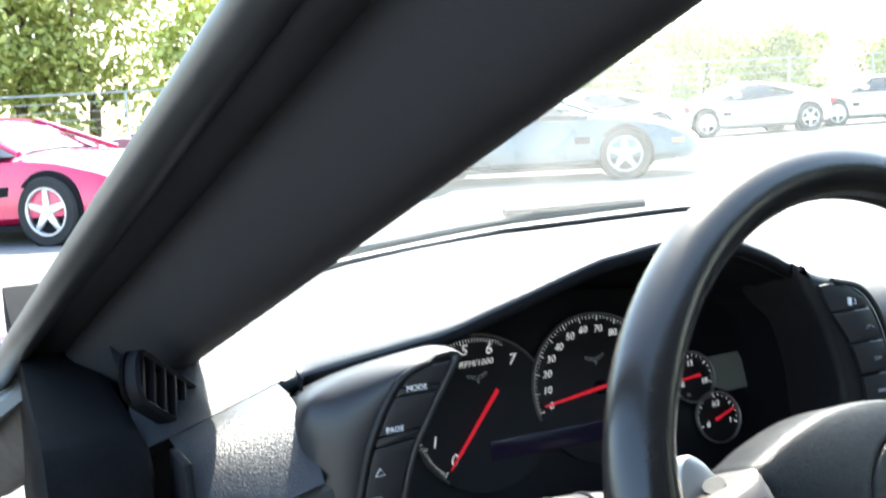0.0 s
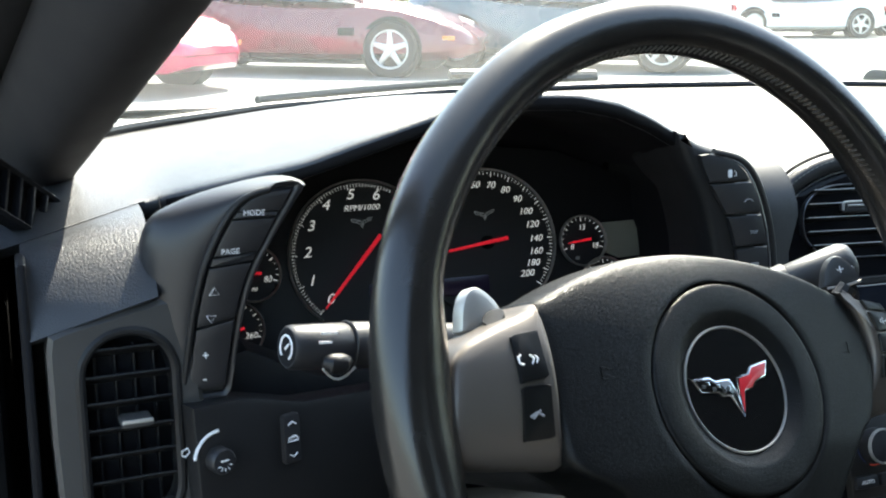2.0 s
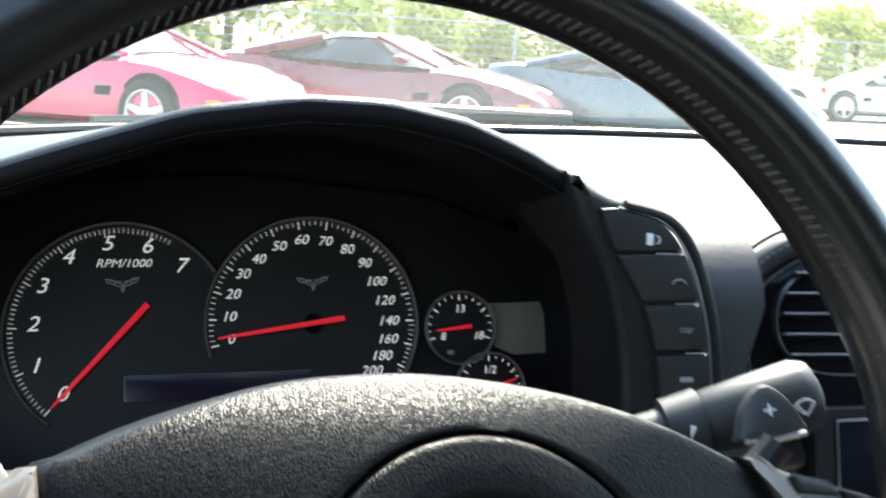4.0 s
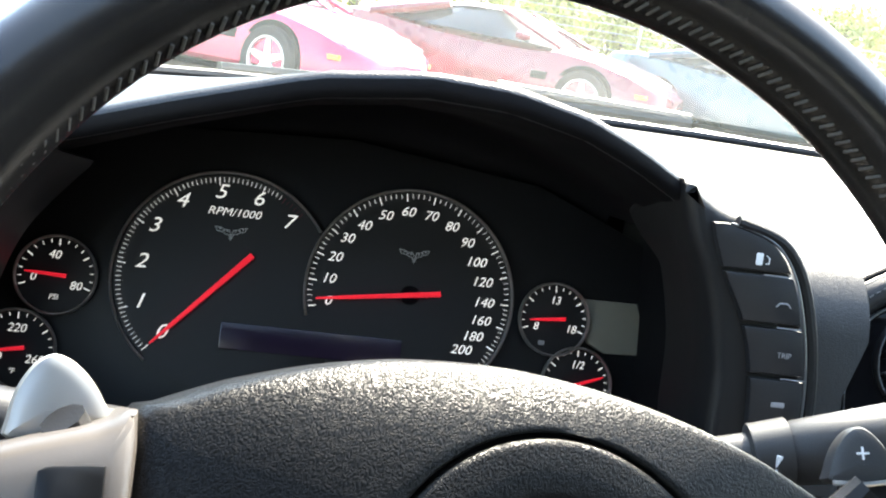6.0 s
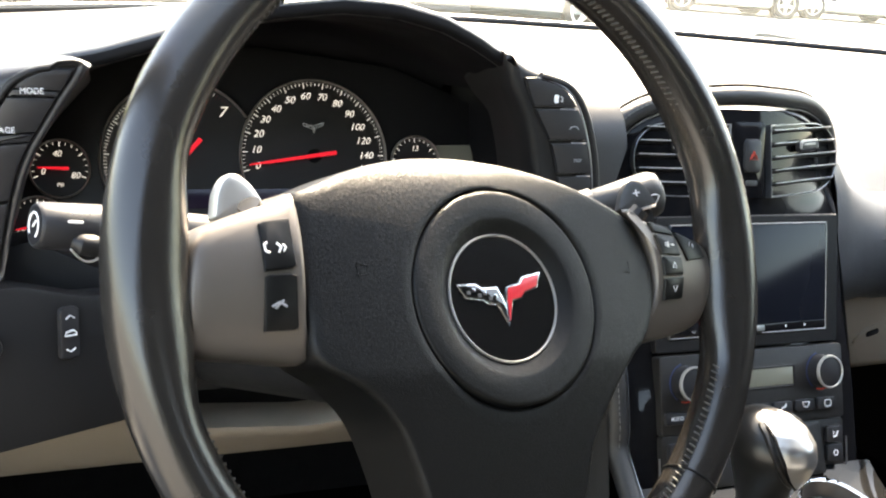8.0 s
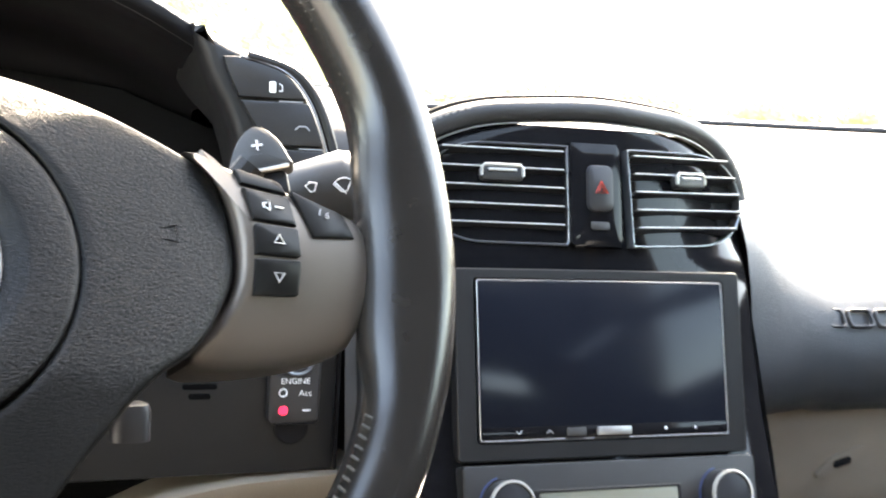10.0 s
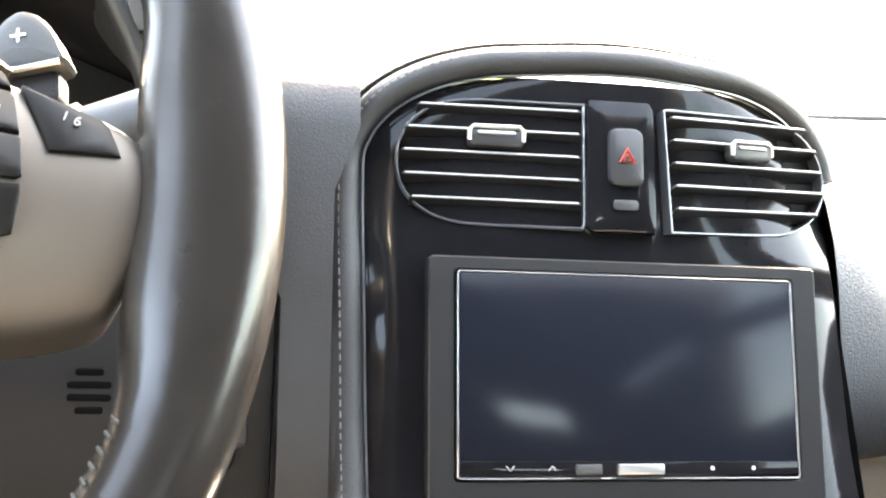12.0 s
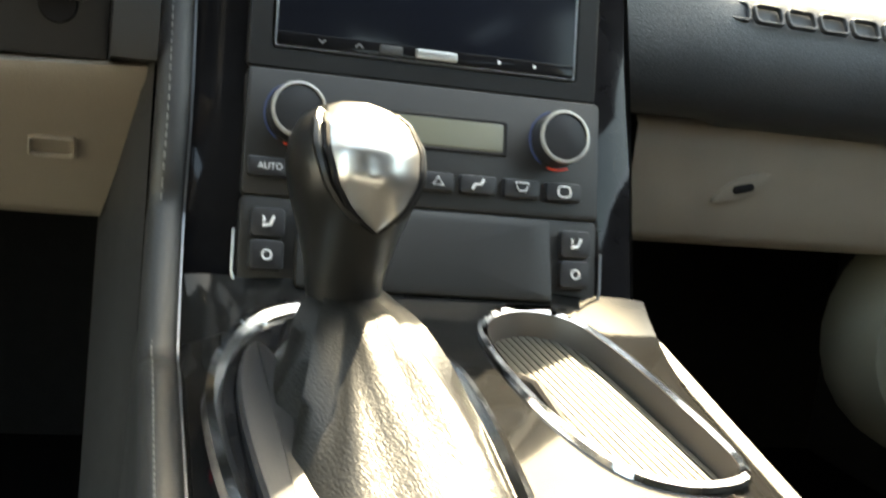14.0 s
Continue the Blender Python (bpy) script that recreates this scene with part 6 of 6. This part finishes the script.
def oval_ring(outline, w, h, name, mat, parent, label, base=0.0):
    """A raised ring of bright metal that follows an outline on the console."""
    o = outline if area(outline) > 0 else outline[::-1]
    rws_ = []
    for d_, up in ((-w / 2, base), (-w * 0.35, base + h * 0.8), (0.0, base + h), (w * 0.35, base + h * 0.6), (w / 2, base - 0.004)):
        rws_.append([con(x, y, up) for x, y in shrink(o, d_)])
    b = bmesh.new()
    vs = [[b.verts.new(p) for p in r] for r in rws_]
    m = len(o)
    for r0, r1 in zip(vs, vs[1:]):
        for k in range(m):
            b.faces.new((r0[k], r0[(k + 1) % m], r1[(k + 1) % m], r1[k]))
    return part(name, b, mat, parent, label)


tray = thing("cup_holder_tray", "oval console tray with a bright rim and sliding slatted cover", "cup holder", (0.064, -0.14, 0.47))
oval_ring(cup_o, 0.0065, 0.0035, "rim", CHROME, tray, "bright metal rim")
co = cup_o if area(cup_o) > 0 else cup_o[::-1]
DEEP = -0.011
part("wall", sheet([[con(x, y, up) for x, y in shrink(co, d_) + shrink(co, d_)[:1]] for d_, up in ((0.003, 0.002), (0.0045, -0.004), (0.005, DEEP - 0.004))]), SATIN, tray, "satin tray wall")
part("floor", sheet([[con(x, y, DEEP - 0.002) for x, y in shrink(co, 0.003)], [con(0.064 + (x - 0.064) * 0.02, -0.138 + (y + 0.138) * 0.02, DEEP - 0.002) for x, y in shrink(co, 0.003)]]), LINER, tray)
inner_cup = shrink(co, 0.0055)
for i in range(24):
    x0 = 0.004 + 0.0043 * i
    cols = []
    for dx, dz in ((-0.00205, -0.001), (-0.0017, 0.0006), (0.0, 0.0010), (0.0017, 0.0006), (0.00205, -0.001)):
        run = [y for y in (-0.056 - 0.0006 * j for j in range(280)) if inside(inner_cup, x0 + dx + (-0.056 - y) * 0.19, y)]
        if len(run) > 8:
            cols.append([con(x0 + dx + (-0.056 - y) * 0.19, y, DEEP + dz) for y in (run[0] + (run[-1] - run[0]) * j / 12 for j in range(13))])
    if len(cols) == 5:
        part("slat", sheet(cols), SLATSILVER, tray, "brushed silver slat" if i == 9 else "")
part("clip", tube([con(0.028, -0.128, 0.000), con(0.031, -0.145, 0.004), con(0.036, -0.172, 0.000)], [0.0025, 0.0038, 0.0025], 10), LINER, tray, "black spring clip")

shifter = thing("gear_shifter", "black leather gear knob with metal insert over a creased leather boot", "gear shifter", (-0.06, -0.17, 0.47))
oval_ring(boot_o, 0.010, 0.006, "boot_ring", CHROME, shifter, "bright boot ring")
bo = boot_o if area(boot_o) > 0 else boot_o[::-1]
part("gear_plate", sheet([[con(x, y, 0.001) for x, y in shrink(bo, 0.004)], [con(-0.06 + (x + 0.06) * 0.02, -0.19 + (y + 0.19) * 0.02, 0.001) for x, y in shrink(bo, 0.004)]]), PIANO, shifter, "glossy plate round the boot")
blade = [(-0.104, -0.125), (-0.096, -0.118), (-0.088, -0.14), (-0.083, -0.20), (-0.084, -0.28), (-0.098, -0.29), (-0.108, -0.22), (-0.110, -0.16)]
bl = smooth_loop(blade, 4)
bl = bl if area(bl) > 0 else bl[::-1]
part("gear_gate", loft(bmesh.new(), [[con(x, y, up) for x, y in shrink(bl, d_)] for d_, up in ((0, 0.001), (0, 0.006), (0.0015, 0.008), (0.004, 0.0085))]), SOFTBLACK, shifter, "black gear gate cover")
neck = Vector((-0.057, -0.118, 0.512))
rings = []
m = len(bo)
foot = [con(-0.052 + (x + 0.06) * 0.80, -0.196 + (y + 0.196) * 0.88, 0.001) for x, y in bo]
for s in [k / 19 for k in range(20)]:
    row = []
    for k in range(m):
        a = math.atan2(foot[k].y + 0.19, foot[k].x + 0.055)
        top = neck + Vector((0.0165 * math.cos(a), 0.0165 * math.sin(a), 0))
        p = foot[k].lerp(top, s)
        e = math.sin(math.pi * s)
        p = p + Vector((math.cos(a), math.sin(a), 0)) * e * (-0.011 + 0.0085 * math.sin(5 * a + 1.2 * s + 0.6) + 0.0035 * math.sin(9 * a - 2 * s) + 0.0012 * math.sin(17 * a + 6 * s)) + Vector((0, 0, 0.012 * e))
        row.append(p)
    rings.append(row)
part("boot", loft(bmesh.new(), rings, cap_first=False), BOOTSKIN, shifter, "creased black leather boot", sharp=80)
kc = Vector((-0.060, -0.122, 0.0))
knob_rings = []
for z, rx, ry, oy in ((0.503, 0.0165, 0.0165, 0.004), (0.507, 0.0170, 0.0170, 0.004), (0.525, 0.0190, 0.0200, 0.002), (0.543, 0.0235, 0.0265, 0.0), (0.560, 0.0285, 0.033, -0.002), (0.574, 0.0305, 0.0365, -0.003), (0.586, 0.0290, 0.0355, -0.001), (0.596, 0.0235, 0.029, 0.002), (0.602, 0.015, 0.019, 0.005), (0.6045, 0.005, 0.006, 0.007)):
    knob_rings.append([kc + Vector((-0.004 * (z - 0.5) / 0.1 + rx * math.cos(a), oy + ry * math.sin(a), 0.503 + (z - 0.503) * 0.935)) for a in [2 * math.pi * k / 32 for k in range(32)]])
part("knob", loft(bmesh.new(), knob_rings), KNOBSKIN, shifter, "polished black leather knob", sharp=70)
# the metal insert: a tongue over the top and the rear of the knob, a little to the passenger's side
KNOB = [(0.503, 0.0165, 0.0165, 0.004), (0.525, 0.0190, 0.0200, 0.002), (0.543, 0.0235, 0.0265, 0.0), (0.560, 0.0285, 0.033, -0.002), (0.574, 0.0305, 0.0365, -0.003), (0.586, 0.0290, 0.0355, -0.001), (0.596, 0.0235, 0.029, 0.002), (0.602, 0.015, 0.019, 0.005), (0.6045, 0.005, 0.006, 0.007)]
def knob_surface(u, v):
    """u across (-1..1), v from the top (0) down to the tip (1)."""
    z = lerp_keys([(0.0, 0.6044), (0.12, 0.601), (0.3, 0.594), (0.6, 0.577), (1.0, 0.549)], v)[0]
    rx, ry, oy = lerp_keys(KNOB, z)
    w = lerp_keys([(0.0, 80), (0.12, 66), (0.3, 52), (0.5, 45), (0.7, 37), (0.85, 26), (0.95, 13), (1.0, 2)], v)[0]
    a = radians(-90 + 12 + w * u)
    out = Vector((math.cos(a), math.sin(a), 0.5 if z > 0.575 else 0.0)).normalized()
    return kc + Vector((-0.004 * (z - 0.5) / 0.1 + rx * math.cos(a), oy + ry * math.sin(a), 0.503 + (z - 0.503) * 0.935)) + out * (0.0012 + 0.0016 * (1 - u * u))
bm = sheet([[knob_surface(u / 8, v / 24) for u in range(-8, 9)] for v in range(25)])
part("insert", bm, KNOBMETAL, shifter, "brushed metal insert", sharp=80)
edge = [knob_surface(-1, v / 24) for v in range(4, 25)] + [knob_surface(1, v / 24) for v in range(24, 3, -1)]
part("insert_seam", tube(edge, 0.0013, 6), LINER, shifter)
roll = [knob_surface(-1.22, v / 24) for v in range(4, 23)] + [knob_surface(1.22, v / 24) for v in range(22, 3, -1)]
part("insert_roll", tube(roll, 0.0024, 8), KNOBSKIN, shifter, "leather roll round the insert")
part("collar", lathe(flat(neck.x, neck.y, 0.498), [(0.0175, 0.0), (0.0185, 0.006), (0.0172, 0.012)], 28), SOFTBLACK, shifter)

# ---- our own bonnet and wipers ----
rws = []
for k in range(9):
    y = 0.62 + 1.25 * k / 8
    rws.append([Vector((x, y - 0.25 * (abs(x) / 0.8) ** 2, 0.80 - 0.10 * ((y - 0.62) / 1.25) ** 1.6 + 0.02 * (abs(x) / 0.7) ** 2 - (0.10 * max(0, abs(x) - 0.72) / 0.18))) for x in column_xs(-0.90, 0.90, 0.06)])
bonnet = solo("bonnet", sheet(rws, 0.01), BODY, "silver painted bonnet beyond the windscreen", "bonnet", "structure")
cowl = solo("cowl", sheet([[Vector((x, lerp_keys(BASE, x)[0] + d, z)) for x in column_xs(-0.74, 0.74, 0.04)] for d, z in ((0.0, 0.826), (0.03, 0.822), (0.10, 0.80))]), PLASTIC, "black cowl strip below the windscreen", "trim", "structure")
for x0, x1 in ((-0.50, -0.02),):
    w = thing("wiper", "black windscreen wiper parked along the glass", "wiper", ((x0 + x1) / 2, 0.55, 0.84), "windscreen wipers")
    pts = [Vector((x, lerp_keys(BASE, x)[0] + 0.028, 0.846 + 0.004 * math.sin(3 * (x - x0)))) for x in column_xs(x0, x1, 0.05)]
    part("blade", tube(pts, 0.005, 6), RUBBER, w)
    part("arm", tube([pts[-1] + Vector((0, 0.004, 0.004)), pts[len(pts) // 2] + Vector((0, 0.006, 0.010))], 0.006, 8), SOFTBLACK, w)

# ---- the car park ----
GROUND = -0.02
ground = solo("ground", sheet([[Vector((x, y, GROUND)) for x in (-400, -60, 0, 60, 400)] for y in (-400, -60, 0, 60, 400)]), ASPHALT, "weathered grey asphalt car park", "ground", "structure")


def car(name, paint, label, at_pose, plate_card=False):
    """A low two seat coupe, nose along +x, standing on its wheels at the origin."""
    c = thing(name, label, "car", (0, 0, 0), "parked cars")
    stations = [(-2.20, 0.50, 0.30, 0.86, 0.66), (-2.10, 0.62, 0.24, 0.93, 0.80), (-1.7, 0.80, 0.20, 0.97, 0.90), (-1.2, 0.90, 0.18, 0.93, 0.92), (-0.6, 0.90, 0.16, 0.86, 0.90), (0.0, 0.89, 0.16, 0.82, 0.88),
                (0.6, 0.89, 0.16, 0.82, 0.88), (1.0, 0.91, 0.17, 0.84, 0.86), (1.4, 0.92, 0.18, 0.80, 0.78), (1.8, 0.86, 0.20, 0.70, 0.68), (2.1, 0.70, 0.22, 0.56, 0.54), (2.24, 0.45, 0.28, 0.46, 0.44)]
    rings_ = []
    for x, w, z0, zs, zc in stations:
        rings_.append([Vector((x, y, z)) for y, z in ((-w * 0.85, z0), (-w, z0 + 0.1), (-w * 1.0, (z0 + zs) / 2), (-w * 0.93, zs - 0.04), (-w * 0.80, zs), (-w * 0.4, zc + 0.01), (0, zc + 0.02), (w * 0.4, zc + 0.01), (w * 0.80, zs), (w * 0.93, zs - 0.04), (w, (z0 + zs) / 2), (w, z0 + 0.1), (w * 0.85, z0))])
    part("body", loft(bmesh.new(), rings_), paint, c, sharp=40)
    roof = [(-1.55, 0.60, 0.93, 0.90), (-0.95, 0.62, 1.10, 0.90), (-0.35, 0.58, 1.225, 0.88), (0.05, 0.56, 1.225, 0.86), (0.35, 0.58, 1.13, 0.86), (0.85, 0.64, 0.89, 0.84)]
    part("cabin_glass", loft(bmesh.new(), [[Vector((x, y, z)) for y, z in ((-w - 0.16, b), (-w * 0.98, t - 0.05), (-w * 0.75, t), (0, t + 0.015), (w * 0.75, t), (w * 0.98, t - 0.05), (w + 0.16, b))] for x, w, t, b in roof]), CARGLASS, c, "dark windows", sharp=40)
    part("roof_panel", loft(bmesh.new(), [[Vector((x, y, z)) for y, z in ((-w * 1.0, t - 0.045), (-w * 0.76, t + 0.004), (0, t + 0.022), (w * 0.76, t + 0.004), (w * 1.0, t - 0.045), (0, t - 0.02))] for x, w, t in ((-0.75, 0.60, 1.15), (-0.35, 0.585, 1.226), (0.05, 0.565, 1.226), (0.12, 0.565, 1.215))]), paint, c, sharp=40)
    for s in (-1, 1):
        part("windscreen_post", tube([Vector((0.10, s * 0.56, 1.20)), Vector((0.45, s * 0.66, 1.06)), Vector((0.95, s * 0.78, 0.86))], 0.03, 8), paint, c)
        part("rear_post", tube([Vector((-0.55, s * 0.62, 1.16)), Vector((-1.0, s * 0.68, 1.05)), Vector((-1.55, s * 0.74, 0.93))], [0.05, 0.07, 0.06], 8), paint, c)
        mirror = part("mirror", loft(bmesh.new(), [[Vector((0.55 + dx, s * (0.86 + dy), 0.93 + r * 0.6 * math.sin(a))) + Vector((0, s * r * math.cos(a), 0)) for a in [2 * math.pi * k / 12 for k in range(12)]] for dx, dy, r in ((-0.08, 0.08, 0.08), (0.0, 0.08, 0.095), (0.08, 0.06, 0.05))]), paint, c)
        part("headlamp", plate(Matrix.Translation((1.86, s * 0.60, 0.665)) @ Matrix.Rotation(radians(18), 4, "Y"), rrect(0.36, 0.15, 0.06), 0.05, 0.012, 0.01), LAMPLENS, c, "clear headlamp")
        part("marker", block(Matrix.Translation((1.98, s * 0.775, 0.46)), 0.16, 0.03, 0.05, 0.01), AMBERLENS, c, "amber side marker")
        part("vent_cut", block(Matrix.Translation((0.78, s * 0.895, 0.52)), 0.20, 0.03, 0.09, 0.01), LINER, c)
        for x in (-1.36, 1.32):
            arch = part("wheel_arch", lathe(Matrix.Translation((x, s * 0.80, 0.335)) @ Matrix.Rotation(radians(90), 4, "X"), [(0.37, -0.100), (0.37, 0.100)], 28), LINER, c)
            wh = part("wheel", lathe(Matrix.Translation((x, s * 0.83, 0.325)) @ Matrix.Rotation(radians(90), 4, "X"), [(0.23, -0.12), (0.31, -0.12), (0.325, -0.09), (0.325, 0.09), (0.31, 0.12), (0.23, 0.12), (0.22, 0.0), (0.23, -0.12)], 32, cap_first=False, cap_last=False), TYRE, c, "black tyre")
            Mwh = Matrix.Translation((x, s * 0.952, 0.325)) @ (Matrix.Rotation(radians(90), 4, "X") if s < 0 else Matrix.Rotation(radians(-90), 4, "X"))
            part("rim", frame_ring(Mwh, circle(0.235, 40), circle(0.205, 40), 0.05, 0.008), ALLOY, wh, "silver alloy rim")
            for k in range(5):
                part("rim_spoke", plate(turned(at(Mwh, 0, 0, -0.012), 72 * k + 18), [(0.02, -0.045), (0.215, -0.026), (0.215, 0.026), (0.02, 0.045)], 0.03, 0.01), ALLOY, wh)
            part("hub_cap", lathe(at(Mwh, 0, 0, -0.02), [(0.05, 0), (0.045, 0.015), (0.001, 0.018)], 20), ALLOY, wh)
    part("grille", block(Matrix.Translation((2.16, 0, 0.36)), 0.08, 0.75, 0.10, 0.02), LINER, c)
    part("sill", block(Matrix.Translation((0, 0, 0.17)), 2.0, 1.72, 0.06, 0.02), LINER, c)
    for s in (-1, 1):
        for y in (0.32, 0.6):
            part("tail_lamp", lathe(Matrix.Translation((-2.19, s * y, 0.70)) @ Matrix.Rotation(radians(-90), 4, "Y"), [(0.075, -0.05), (0.075, 0.02), (0.06, 0.03), (0.001, 0.032)], 20), BADGERED, c, "round red tail lamp")
    c.matrix_basis = at_pose
    return c


def parked(x, y, heading):
    return Matrix.Translation((x, y, GROUND)) @ Matrix.Rotation(radians(heading), 4, "Z")


car("red_car", PAINT_RED, "bright red low sports coupe with silver wheels", parked(-0.58, 11.9, -42))
car("maroon_car", PAINT_MAROON, "dark red sports coupe with five spoke silver wheels", parked(2.75, 13.4, -33))
blue = car("blue_car", PAINT_BLUE, "dark teal blue sports coupe in the row of angled cars", parked(6.4, 13.3, -36))
white = car("white_car", PAINT_WHITE, "white sports coupe in a far row of parked cars", parked(12.0, 21.5, 170))
for x, y, h in ((16.6, 22.0, 170), (21.0, 22.5, 168), (26.0, 23.0, 168)):
    copy_thing(white, parked(x, y, h))

# ---- verge, fence and trees ----
solo("verge", sheet([[Vector((x, y, GROUND + 0.02 + 0.02 * (y - 30))) for x in (-60, 0, 40, 120)] for y in (30, 40, 60)]), GRASS, "dry grass verge behind the car park", "verge", "structure")
fence = thing("fence", "tall galvanised wire fence along the car park", "fence", (15, 29, GROUND))
for i in range(25):
    part("post", tube([Vector((-25 + 3.5 * i, 29, GROUND)), Vector((-25 + 3.5 * i, 29, 2.0))], 0.035, 8), FENCEMETAL, fence)
for k in range(9):
    part("wire", tube([Vector((-26, 29, 0.25 + 0.22 * k)), Vector((61, 29, 0.25 + 0.22 * k))], 0.012 if k < 8 else 0.025, 6), FENCEMETAL, fence)


def tree(x, y, h, r, seed, label):
    rng = random.Random(seed)
    t = thing("tree", label, "tree", (x, y, GROUND), "trees behind the fence")
    b = tube([Vector((x, y, GROUND)), Vector((x + rng.uniform(-0.2, 0.2), y, h * 0.3)), Vector((x + rng.uniform(-0.4, 0.4), y, h * 0.62)), Vector((x, y, h * 0.9))], [0.22, 0.17, 0.10, 0.03], 8)
    limbs = []
    for k in range(9):
        z = h * rng.uniform(0.25, 0.8)
        a = rng.uniform(0, 6.28)
        l = r * rng.uniform(0.5, 0.95)
        e = Vector((x + l * math.cos(a), y + l * math.sin(a), z + l * 0.5))
        limbs.append(e)
        tube([Vector((x, y, z)), Vector((x, y, z)).lerp(e, 0.5) + Vector((0, 0, 0.15)), e], [0.07, 0.05, 0.02], 6, bm=b)
    part("trunk", b, BARK, t)
    verts, faces = [], []
    centres = [(e, r * rng.uniform(0.3, 0.55)) for e in limbs] + [(Vector((x + rng.gauss(0, r * 0.45), y + rng.gauss(0, r * 0.45), h * rng.uniform(0.12, 1.0))), r * rng.uniform(0.3, 0.5)) for _ in range(20)]
    for c, cr in centres:
        for _ in range(170):
            p = c + Vector((rng.gauss(0, 0.5), rng.gauss(0, 0.5), rng.gauss(0, 0.42))) * cr
            s = rng.uniform(0.09, 0.19)
            u = Vector((rng.uniform(-1, 1), rng.uniform(-1, 1), rng.uniform(-1, 1))).normalized()
            w = u.cross(Vector((rng.uniform(-1, 1), rng.uniform(-1, 1), rng.uniform(-1, 1)))).normalized()
            n0 = len(verts)
            verts += [p - u * s, p + w * s * 0.5, p + u * s, p - w * s * 0.5]
            faces.append((n0, n0 + 1, n0 + 2, n0 + 3))
    me = bpy.data.meshes.new("crown")
    me.from_pydata([tuple(v) for v in verts], [], faces)
    me.materials.append(LEAF)
    ob = new("crown", me)
    ob.parent = t
    ob.matrix_parent_inverse = Matrix.Translation((-x, -y, -GROUND))
    tagged(ob, "sunlit yellow green leaves")


rng = random.Random(4)
for i in range(26):
    x = -10 + 2.6 * i + rng.uniform(-0.8, 0.8)
    near_gap = 1.0 if x < 8 else 0.6
    tree(x * (1.0 if x < 8 else 1.25), 33 + rng.uniform(-1.2, 4) + (0 if x < 8 else 8), (5.6 + rng.uniform(-1.2, 1.4)) * near_gap, 1.9 + rng.uniform(-0.4, 0.5), 10 + i, "leafy roadside tree in yellow green summer leaf")
